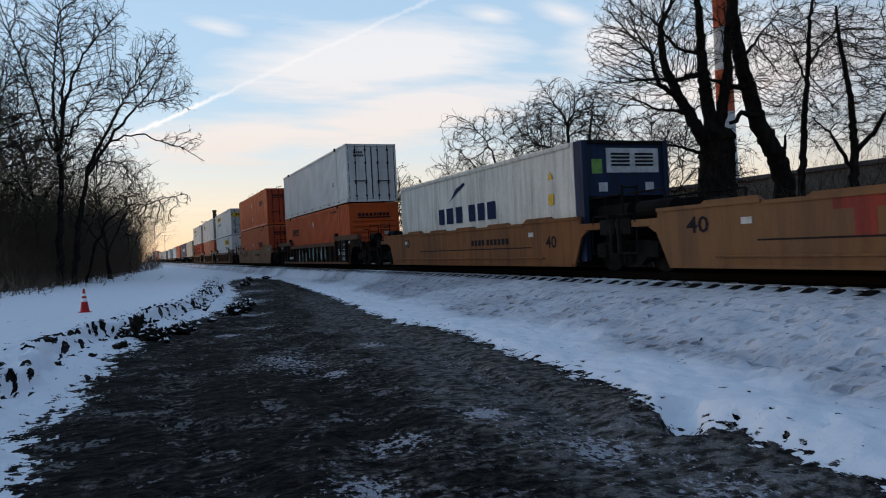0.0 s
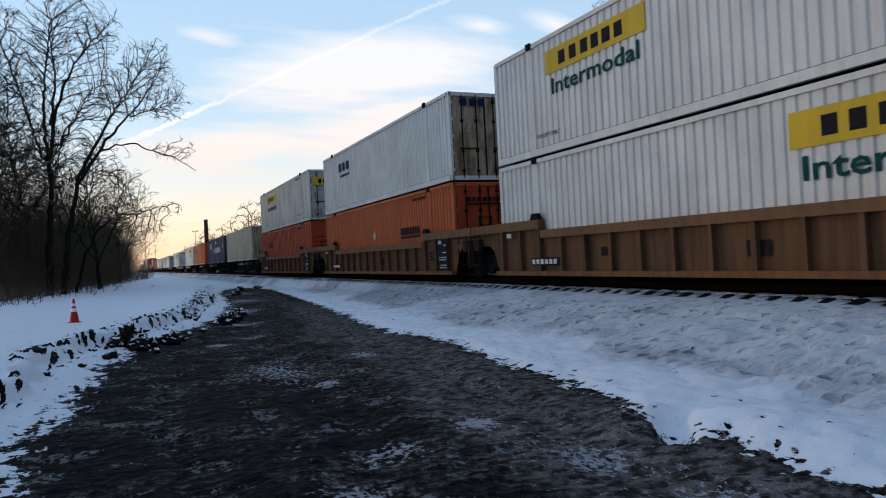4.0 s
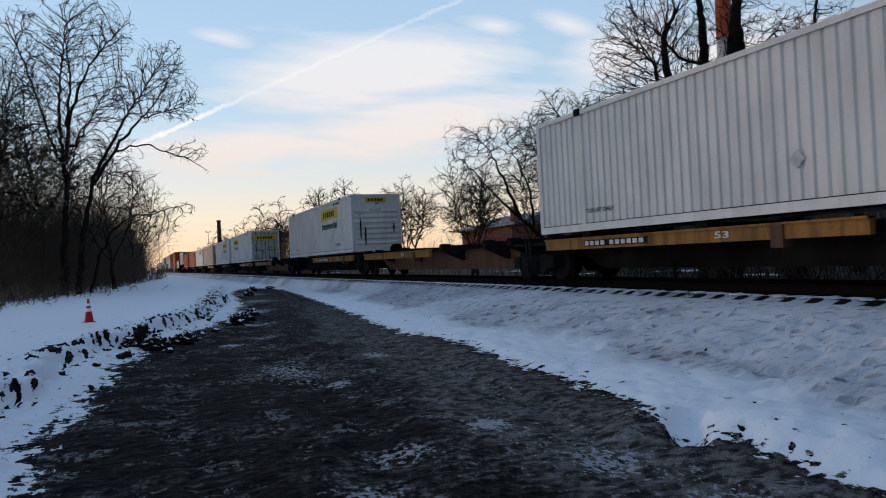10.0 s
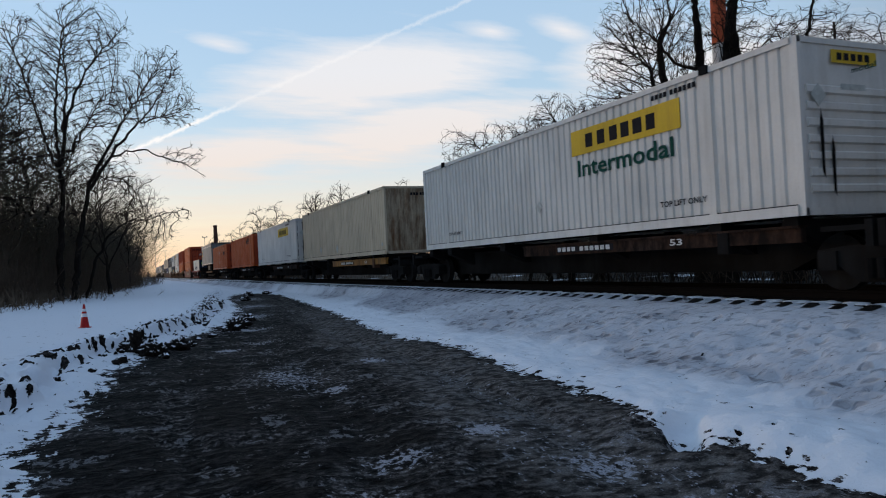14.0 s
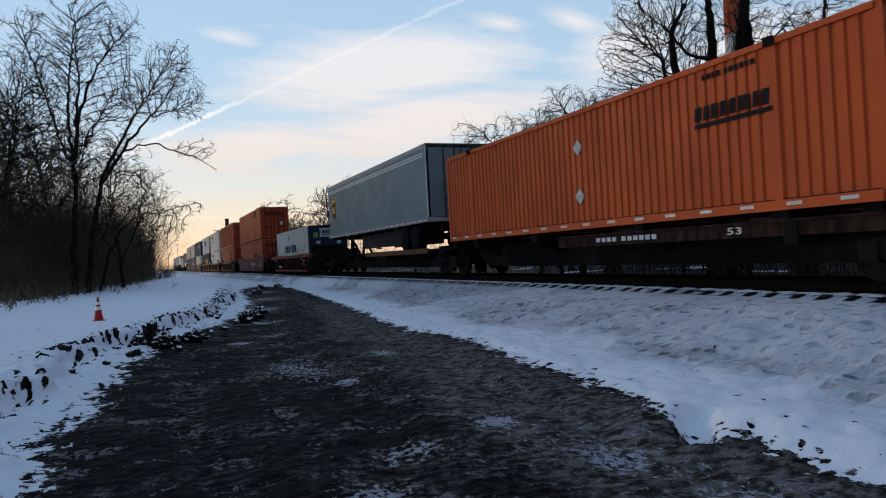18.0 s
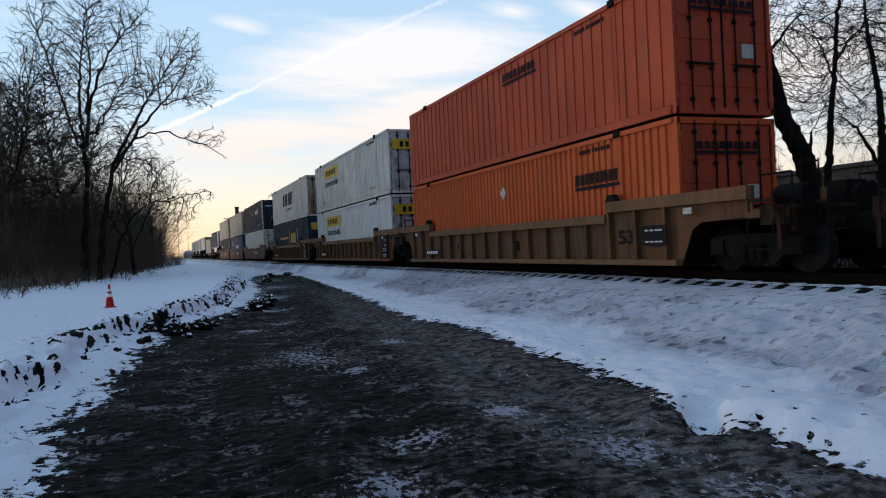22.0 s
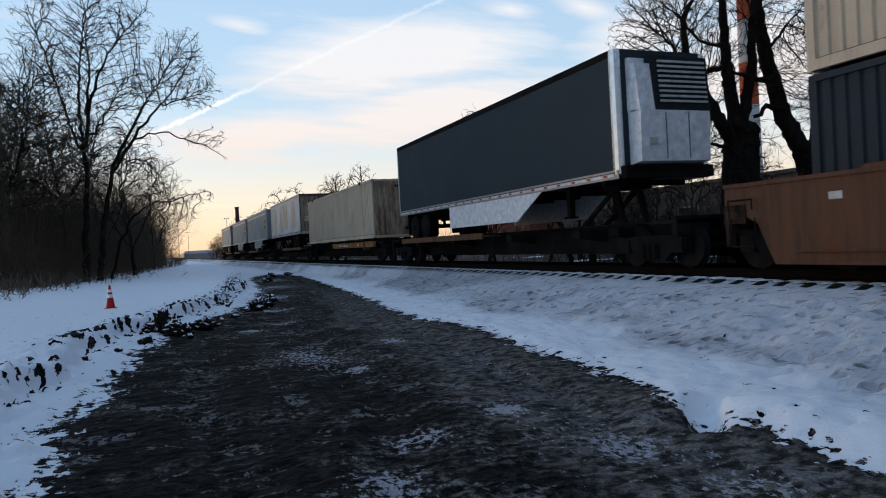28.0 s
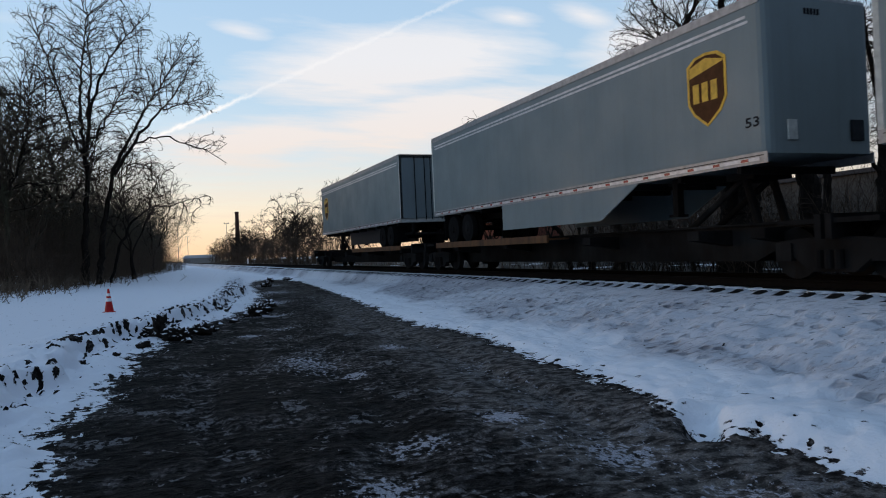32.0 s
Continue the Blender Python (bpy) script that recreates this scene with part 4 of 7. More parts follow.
                    for z in (0.3, 0.95, 1.95, H - 0.3):
                        rod.box(xr - 0.05, xr + 0.05, min(y, y + d * 0.05), max(y, y + d * 0.05), z - 0.04, z + 0.04)
                    part("lock_rod", rod, M["steel"], leaf)
                for z in (0.35, 0.9, 1.45, 2.0, 2.55):
                    xh = -WID if k < 0 else WID
                    part("hinge", Shape().box(xh - 0.1 if k > 0 else xh - 0.02, xh + 0.02 if k > 0 else xh + 0.1, min(y - d * 0.015, y + d * 0.05), max(y - d * 0.015, y + d * 0.05), z - 0.05, z + 0.05), tr, leaf)
                part("handle", Shape().box(xa + 0.25, xb - 0.25, min(y - d * 0.02, y + d * 0.02), max(y - d * 0.02, y + d * 0.02), 1.02, 1.06), M["steel"], leaf)
        else:
            s = Shape().box(-WID + 0.05, WID - 0.05, min(y + d * 0.03, y + d * 0.08), max(y + d * 0.03, y + d * 0.08), 0.05, H - 0.05)
            if style == "corr" and colour.startswith("beige"):
                prof = corrugated(-WID + 0.1, WID - 0.1, y + d * 0.012, 0.03, 0.29, -d)
                s.wave([(a, o) for a, o in prof], 0.12, H - 0.12, False)
            else:
                for i in range(7):
                    z = 0.35 + i * 0.27
                    part("front_rib", Shape().prism([(y + d * 0.03, z), (y - d * 0.012, z + 0.03), (y - d * 0.012, z + 0.13), (y + d * 0.03, z + 0.16)], -WID + 0.16, WID - 0.16, "x"), nm, root)
            part("front_wall", s, nm, root)
            part("end_header", Shape().box(-WID, WID, min(y, y + d * 0.1), max(y, y + d * 0.1), H - 0.1, H - 0.004), tr, root)
            part("end_sill", Shape().box(-WID, WID, min(y, y + d * 0.1), max(y, y + d * 0.1), 0.0, 0.12), tr, root)
    root["near"] = near
    return root


FACE = -WID - 0.018


def placard(root, y, z, r=0.2):
    part("placard_holder", Shape().prism([(y - r, z), (y, z - r), (y + r, z), (y, z + r)], FACE - 0.006, FACE), M["plate"], root)


def mark_white(root, L=16.15, near="door", lettered=True):
    """Yellow panel with a name of eight letters, a green word below it, lifting notes."""
    f = (lambda y: L - y) if near == "door" else (lambda y: y)
    a, b = sorted((f(2.7), f(6.45)))
    part("sign_panel", Shape().box(FACE - 0.006, FACE + 0.01, a, b, 1.93, 2.52), M["sign"], root, "yellow name panel")
    bars((-4, 3, -.4, 3, -.4, 3, 3, 3.2, 3, -4), a + 0.05, b - 0.05, 2.06, 2.38, FACE - 0.007, M["ink"], root)
    if lettered:
        lettering("Intermodal", a + 0.22, b - 0.22, 1.4, 1.8, FACE - 0.004, M["green"], root)
    lettering("TOP LIFT ONLY", 2.1, 3.4, 0.42, 0.54, FACE - 0.003, M["ink"], root, "lifting_note")
    lettering("TOP LIFT ONLY", L - 3.2, L - 2.1, 0.42, 0.52, FACE - 0.003, M["ink"], root, "lifting_note")
    bars((2, 2, 2, 2, -1, 2, 2, 2, 2, 2, 2), 2.2, 3.5, 2.62, 2.72, FACE - 0.002, M["ink"], root, "unit_number")
    if near == "door":
        part("sign_panel", Shape().box(-1.12, 1.12, -0.026, -0.02, 1.98, 2.46), M["sign"], root, "yellow name panel")
        bars((-3, 3, -.4, 3, -.4, 3, 3, 3.2, 3, -3), -1.0, 1.0, 2.1, 2.34, -0.027, M["ink"], root, end=True)
        part("data_plate", Shape().box(0.35, 0.62, 0.0, 0.02, 0.85, 1.15), M["plate"], root)
        part("warning_sticker", Shape().box(0.8, 1.08, 0.0, 0.02, 0.9, 1.3), M["sign"], root)
    else:
        part("sign_panel", Shape().box(-0.55, 0.55, -0.02, -0.014, 2.5, 2.72), M["sign"], root, "yellow name panel")
        bars((3, 3, 3, 3, 3), -0.42, 0.42, 2.55, 2.67, -0.021, M["ink"], root, end=True)
        lettering("Intermodal", -0.4, 0.4, 2.36, 2.46, -0.014, M["green"], root)
        part("data_plate", Shape().box(-0.35, 0.25, -0.016, -0.012, 2.06, 2.16), M["plate"], root)
        part("placard_holder", Shape().prism([(-1.08, 1.95), (-0.9, 1.76), (-0.72, 1.95), (-0.9, 2.14)], -0.026, -0.014, "y"), M["plate"], root)
        for xs_, top_, low_ in ((-0.86, 1.74, 0.6), (-0.62, 1.3, 0.3), (0.9, 1.5, 0.9)):
            part("grime_streak", Shape().prism([(xs_, top_), (xs_ + 0.05, top_ - 0.2), (xs_ + 0.03, low_), (xs_ - 0.03, low_ + 0.1), (xs_ - 0.04, top_ - 0.3)], -0.0145, -0.013, "y"), M["steel"], root, "dark run of grime")


def mark_name(root, y0, y1, z0, z1, mat_="ink", underline=True, n=9, diamonds=(), end_name=True):
    bars((3, 2.6, 3, 3, 2.6, 1.4, 3, 2.6, 3)[:n], y0, y1, z0 + (0.13 if underline else 0), z1, FACE - 0.004, M[mat_], root, slant=0.03)
    if underline:
        part("name_stripe", Shape().box(FACE - 0.008, FACE - 0.003, y0, y1, z0, z0 + 0.08), M[mat_], root)
    if end_name:
        bars((3, 2.6, 3, 3, 2.6, 1.4, 3, 2.6, 3), -0.85, 0.85, 2.25, 2.4, -0.027, M[mat_], root, end=True)
        part("name_stripe", Shape().box(-0.85, 0.85, -0.03, -0.026, 2.14, 2.2), M[mat_], root)
        part("data_plate", Shape().box(0.5, 0.8, 0.0, 0.02, 1.2, 1.5), M["plate"], root)
    for y, z in diamonds:
        placard(root, y, z)
    bars((2, 2, 2, 2, -1, 2, 2, 2, 2, 2, 2), 2.3, 3.6, 2.58, 2.68, FACE - 0.002, M[mat_], root, "unit_number")


def reflect_strip(root, L, z=0.1, w=0.3, red=False):
    for i in range(int(L / 1.0)):
        part("reflective_tape", Shape().box(-WID - 0.056, -WID - 0.05, 0.5 + i, 0.5 + i + w, z - 0.03, z + 0.03), M["tape" if red and i % 2 else "tapew"], root)


BUILT = {}


def container(key):
    """One of each kind is built, the rest are copies."""
    if key in BUILT:
        return copy_thing(BUILT[key], pose(0, 0, 0))
    r = None
    if key == "jb_door":
        r = box_container("white corrugated steel freight container with yellow name panel", "white", near="door", door="doors")
        mark_white(r, near="door")
        placard(r, 8.1, 2.2, 0.16)
    elif key == "jb_front":
        r = box_container("white corrugated freight container with ribbed front end showing", "white", near="front")
        mark_white(r, near="front")
        placard(r, 8.1, 0.85, 0.16)
    elif key == "jb_old":
        r = box_container("dirty off-white corrugated container with yellow name panel", "oldwhite", near="door", door="doors")
        mark_white(r, near="door")
    elif key == "jb_smooth":
        r = box_container("smooth white panelled container with a large yellow panel", "white", "smooth", "door")
        mark_white(r, near="front", lettered=False)
    elif key == "white53":
        r = box_container("white corrugated 53 foot container with closed doors", "white", near="door")
        lettering("53", 2.6, 2.9, 1.0, 1.2, FACE - 0.004, M["ink"], r, "size_mark")
        reflect_strip(r, 16.15, w=0.4, red=True)
        bars((3, 3, 3, 3), -0.95, -0.45, 2.42, 2.52, -0.02, M["ink"], r, "unit_number", end=True)
        bars((3, 3, 3, 3, 3, 3), -0.95, -0.4, 2.26, 2.36, -0.02, M["ink"], r, "unit_number", end=True)
    elif key == "schneider":
        r = box_container("orange corrugated steel container with black name blocks", "orange", near="door", door="redorange")
        mark_name(r, 2.0, 3.85, 1.7, 2.1, diamonds=((7.9, 2.0), (7.9, 0.8)))
        reflect_strip(r, 16.15)
    elif key == "schneider_front":
        r = box_container("orange corrugated container with ribbed front end showing", "orange", near="front")
        mark_name(r, 11.9, 13.75, 1.68, 2.1, diamonds=((7.8, 2.2), (7.8, 0.84)))
        reflect_strip(r, 16.15)
    elif key == "schneider_low":
        r = box_container("orange corrugated container sitting low in a well car", "orange2", near="door", door="redorange")
        mark_name(r, 3.0, 5.0, 1.25, 1.65, diamonds=((8.2, 1.5),))
    elif key == "schneider_post":
        r = box_container("orange corrugated container with one yellowish post", "orange", "corr", "door", door="redorange")
        mark_name(r, 2.45, 4.28, 2.16, 2.56)
        part("yellow_post", Shape().box(FACE - 0.02, FACE + 0.02, 1.3, 1.85, 0.02, 2.88), M["orange2"], r)
    elif key == "schneider_post_low":
        r = box_container("red-orange sheet-and-post container low in a well", "redorange", "post", "front")
        mark_name(r, 11.6, 13.4, 1.7, 2.05, end_name=False)
    elif key == "schneider_red":
        r = box_container("faded red-orange ribbed container with dark doors", "redorange", "post", "door", door="redorange")
        mark_name(r, 5.6, 7.6, 2.2, 2.55)
    elif key == "beige":
        r = box_container("plain beige corrugated container with grimy stained end", "beige", near="front", nose="beige2")
        bars((3, 3, 3, -1, 3, 3, 3, 3), -0.1, 0.85, 2.5, 2.62, -0.02, M["ink"], r, "unit_number", end=True)
        placard(r, 11.6, 0.55)
        placard(r, 8.0, 0.5, 0.22)
        part("label_plate", Shape().box(FACE - 0.006, FACE, 0.4, 0.6, 0.35, 0.5), M["plate"], r)
    elif key == "beige_up":
        r = box_container("beige corrugated container stacked with grey doors", "beige", near="door", door="beige2")
        placard(r, 8.6, 0.45, 0.22)
    elif key == "pacer":
        r = box_container("blue corrugated container with white lettering blocks", "blue", near="front", trim="blue")
        part("corner_stripe", Shape().box(-WID - 0.016, -WID + 0.06, -0.004, 0.16, 0.0, 2.9), M["red"], r, "red corner post")
        bars((4, 3, 3, 3, 3), 8.6, 10.6, 1.2, 1.72, FACE - 0.004, M["ltorange"], r)
        bars((4, 3, 3, 3, 3, 3, 3, 3, 2, 3), 3.4, 8.38, 1.2, 1.78, FACE - 0.004, M["pale"], r)
        for i in range(9):
            part("emblem_stripe", Shape().box(FACE - 0.006, FACE, 11.8, 12.7, 1.68 + i * 0.09, 1.72 + i * 0.09), M["pale"], r)
        s = Shape().prism([(13.4, 2.1), (13.05, 1.62), (12.75, 2.1), (13.05, 2.6)], FACE - 0.008, FACE)
        part("emblem", s, M["pale"], r)
        part("white_square", Shape().box(FACE - 0.006, FACE, 7.38, 7.88, 2.2, 2.6), M["pale"], r)
        lettering("53", 0.83, 1.38, 1.95, 2.2, FACE - 0.004, M["pale"], r, "size_mark")
        part("white_square", Shape().box(FACE - 0.006, FACE, 0.83, 1.38, 1.65, 1.9), M["pale"], r)
        bars((3, 3, 3, 3), -0.2, 0.5, 1.9, 2.1, -0.02, M["pale"], r, end=True)
    elif key == "pacer_low":
        r = box_container("blue corrugated container low in a well car", "blue", near="front")
        bars((4, 3, 3, 3, 3, 3, 3), 4.8, 8.8, 1.3, 1.7, FACE - 0.004, M["pale"], r)
        part("white_square", Shape().box(FACE - 0.006, FACE, 7.9, 8.3, 2.3, 2.6), M["pale"], r)
        s = Shape().tube((FACE - 0.008, 12.6, 1.95), (FACE, 12.6, 1.95), 0.42, n=14)
        part("emblem", s, M["plate"], r)
        part("emblem", Shape().prism([(-0.5, 1.9), (-0.25, 1.65), (-0.05, 1.65), (-0.05, 2.15), (-0.25, 2.15)], -0.03, -0.02, "y").prism([(0.5, 1.9), (0.25, 1.65), (0.05, 1.65), (0.05, 2.15), (0.25, 2.15)], -0.03, -0.02, "y"), M["pale"], r)
    elif key == "swift":
        r = box_container("weathered white container with dark slanted lettering blocks", "oldwhite", near="door", door="beige2")
        bars((5, 6, 1.6, 3.5, 4), 5.95, 10.4, 1.3, 2.25, FACE - 0.004, M["logoblue"], r, slant=0.3)
        lettering("INTERMODAL", 6.0, 8.92, 0.86, 1.05, FACE - 0.004, M["ink"], r)
        reflect_strip(r, 16.15, w=0.15)
        bars((3, 3, 3, 2, 3), -0.95, 0.2, 2.5, 2.72, -0.02, M["logoblue"], r, end=True)
    elif key == "csx_low":
        r = box_container("dark blue corrugated container with yellow lettering blocks", "navy", near="front")
        bars((3.2, 3, 3.2), 4.95, 7.2, 1.2, 1.98, FACE - 0.004, M["gold"], r)
        for y, d in ((8.0, -1), (4.3, 1)):
            part("bracket", Shape().box(FACE - 0.005, FACE, y - 0.06, y + 0.06, 1.1, 2.2).box(FACE - 0.005, FACE, min(y, y + d * 0.3), max(y, y + d * 0.3), 2.08, 2.2).box(FACE - 0.005, FACE, min(y, y + d * 0.3), max(y, y + d * 0.3), 1.1, 1.22), M["gold"], r)
        bars((2,) * 14, 8.4, 12.4, 1.55, 1.72, FACE - 0.004, M["gold"], r)
        part("sign_panel", Shape().box(-1.1, -0.35, -0.02, -0.014, 2.0, 2.5), M["gold"], r)
    elif key == "csx_up":
        r = box_container("white corrugated container with blue lettering blocks", "white", near="door", door="beige2")
        bars((3, 3, 3), 11.3, 13.2, 1.9, 2.3, FACE - 0.004, M["logoblue"], r)
        bars((3, 3, 3, 2, 3), 11.3, 13.0, 1.62, 1.74, FACE - 0.004, M["logoblue"], r)
        bars((3, 3, 3), -0.9, 0.1, 2.45, 2.7, -0.02, M["logoblue"], r, end=True)
    elif key in ("umax", "umax_low"):
        r = box_container("blue-black corrugated container with white corner posts", "black", near="door", trim="black")
        y0, y1, z = (3.9, 5.5, 1.68) if key == "umax" else (11.6, 13.0, 1.65)
        bars((3, 3.6, 3, 3), y0, y1, z, z + 0.38, FACE - 0.004, M["pale"], r)
        yc = y0 - 0.45
        s = Shape()
        for a, b, c, d in ((0, 1, 1, 0), (1, 0, 0, -1), (0, -1, -1, 0), (-1, 0, 0, 1)):
            k = 0.36
            s.prism([(yc + a * k, z + 0.25 + b * k), (yc + c * k, z + 0.25 + d * k), (yc + c * k * 0.55, z + 0.25 + d * k * 0.55), (yc + a * k * 0.55, z + 0.25 + b * k * 0.55)], FACE - 0.006, FACE)
        part("emblem", s, M["pale"], r)
        part("corner_stripe", Shape().box(-WID - 0.017, -WID + 0.07, -0.004, 0.16, 0.0, 2.9), M["oldwhite"], r, "pale corner post")
        lettering("TOP LIFT ONLY", 2.26, 3.44, 0.42, 0.54, FACE - 0.003, M["pale"], r, "lifting_note")
        placard(r, 8.1, 1.9, 0.14)
        bars((3, 3.6, 3, 3), -0.95, -0.3, 2.2, 2.35, -0.02, M["pale"], r, end=True)
        part("emblem", Shape().prism([(-0.2, 2.28), (-0.08, 2.16), (0.04, 2.28), (-0.08, 2.4)], -0.026, -0.02, "y"), M["pale"], r)
        part("data_plate", Shape().box(-0.4, -0.2, 0.0, 0.02, 0.9, 1.2), M["plate"], r)
    elif key == "white_low":
        r = box_container("cream corrugated container low in a well car", "cream", near="door")
        bars((3, 3, 3, 3, 3, 3), -1.0, -0.5, 2.2, 2.32, -0.02, M["ink"], r, "unit_number", end=True)
    elif key == "reefer":
        r = box_container("smooth white refrigerated container with blue cooling unit end", "oldwhite", "smooth", "front", L=12.19, nose="unitblue")
        bars((3.4, 4, 3.6, -1.5, 3.4, 3.4, 4), 3.9, 8.4, 1.27, 1.8, FACE - 0.004, M["logoblue"], r)
        part("emblem", Shape().prism([(7.5, 2.0), (7.35, 2.05), (6.9, 2.4), (6.25, 2.55), (6.2, 2.48), (6.8, 2.28)], FACE - 0.006, FACE), M["logoblue"], r)
        part("warning_sticker", Shape().box(FACE - 0.006, FACE, 0.95, 1.2, 1.45, 1.73), M["gold"], r)
        part("warning_triangle", Shape().prism([(0.95, 2.1), (1.2, 2.1), (1.07, 2.32)], FACE - 0.006, FACE), M["gold"], r)
        part("cooling_unit", Shape().box(-1.15, 1.15, -0.28, 0.02, 1.55, 2.82), M["unitblue"], r, "blue cooling unit casing")
        part("machine_bay", Shape().box(-1.15, 1.15, -0.1, 0.02, 0.1, 1.5), M["steel"], r, "open black machine bay")
        for xa in (-1.29, 1.15):
            part("end_frame", Shape().box(xa, xa + 0.14, -0.34, 0.0, 0.0, 2.9), M["unitblue"], r)
        part("end_frame", Shape().box(-1.15, 1.15, -0.34, 0.0, 2.82, 2.9), M["steel"], r)
        part("green_label", Shape().box(-0.98, -0.68, -0.288, -0.28, 2.1, 2.45), M["limegreen"], r)
        part("fan_panel", Shape().box(-0.55, 1.02, -0.3, -0.28, 2.12, 2.72), M["pale"], r)
        for xa in (-0.42, 0.3):
            s = Shape()
            for i in range(4):
                s.box(xa, xa + 0.55, -0.315, -0.3, 2.28 + i * 0.09, 2.33 + i * 0.09)
            part("grille", s, M["black_plastic_and_shade"], r)
        part("compressor", Shape().tube((-0.3, -0.16, 0.45), (0.35, -0.16, 0.45), 0.22, n=12).box(0.5, 0.95, -0.24, -0.1, 0.3, 0.9), M["steel"], r)
        part("white_label", Shape().box(-0.8, -0.55, -0.295, -0.28, 1.66, 1.88), M["pale"], r)
        part("white_label", Shape().box(0.6, 0.85, -0.295, -0.28, 1.66, 1.88), M["pale"], r)
        part("pipework", Shape().box(-0.9, 0.9, -0.18, -0.1, 0.4, 1.3).tube((-0.6, -0.2, 0.2), (-0.6, -0.2, 1.5), 0.05).tube((0.5, -0.2, 0.2), (0.5, -0.2, 1.5), 0.06), M["steel"], r)
    BUILT[key] = r
    return r


# ---- running gear ----
def wheel_mesh():
    s = Shape()
    s.tube((-0.065, 0, 0), (0.055, 0, 0), 0.45, 0.46, 20).tube((0.055, 0, 0), (0.085, 0, 0), 0.485, 0.485, 20)
    s.tube((-0.1, 0, 0), (0.1, 0, 0), 0.14, 0.14, 10)
    return s.mesh("wheel", M["steel"])


def frame_mesh():
    s = Shape()
    pts = [(-1.1, 0.34), (-1.1, 0.6), (-0.55, 0.66), (0.55, 0.66), (1.1, 0.6), (1.1, 0.34), (0.75, 0.36), (0.42, 0.1), (-0.42, 0.1), (-0.75, 0.36)]
    s.prism(pts, -0.09, 0.09)
    for y in (-0.9, 0.9):
        s.box(-0.14, 0.14, y - 0.16, y + 0.16, 0.28, 0.58)
    for y in (-0.18, 0.0, 0.18):
        s.tube((-0.13, y, 0.16), (-0.13, y, 0.46), 0.075, n=8)
    return s.mesh("side_frame", M["steel"])


WHEEL, FRAME = wheel_mesh(), frame_mesh()


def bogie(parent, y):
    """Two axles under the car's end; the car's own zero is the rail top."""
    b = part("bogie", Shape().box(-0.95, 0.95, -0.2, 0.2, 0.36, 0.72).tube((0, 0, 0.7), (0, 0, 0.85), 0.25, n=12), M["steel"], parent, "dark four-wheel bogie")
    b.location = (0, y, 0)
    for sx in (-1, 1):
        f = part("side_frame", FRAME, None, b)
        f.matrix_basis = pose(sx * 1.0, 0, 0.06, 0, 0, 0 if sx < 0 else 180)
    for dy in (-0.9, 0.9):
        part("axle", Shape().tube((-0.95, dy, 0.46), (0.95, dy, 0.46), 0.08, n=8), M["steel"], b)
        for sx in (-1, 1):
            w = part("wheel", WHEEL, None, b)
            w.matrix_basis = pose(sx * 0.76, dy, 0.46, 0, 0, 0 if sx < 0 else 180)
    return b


def coupler(parent, y, d):
    s = Shape().box(-0.12, 0.12, min(y, y + d * 0.9), max(y, y + d * 0.9), 0.72, 0.98).box(-0.2, 0.2, min(y + d * 0.7, y + d * 1.1), max(y + d * 0.7, y + d * 1.1), 0.66, 1.02)
    part("coupler", s, M["steel"], parent)


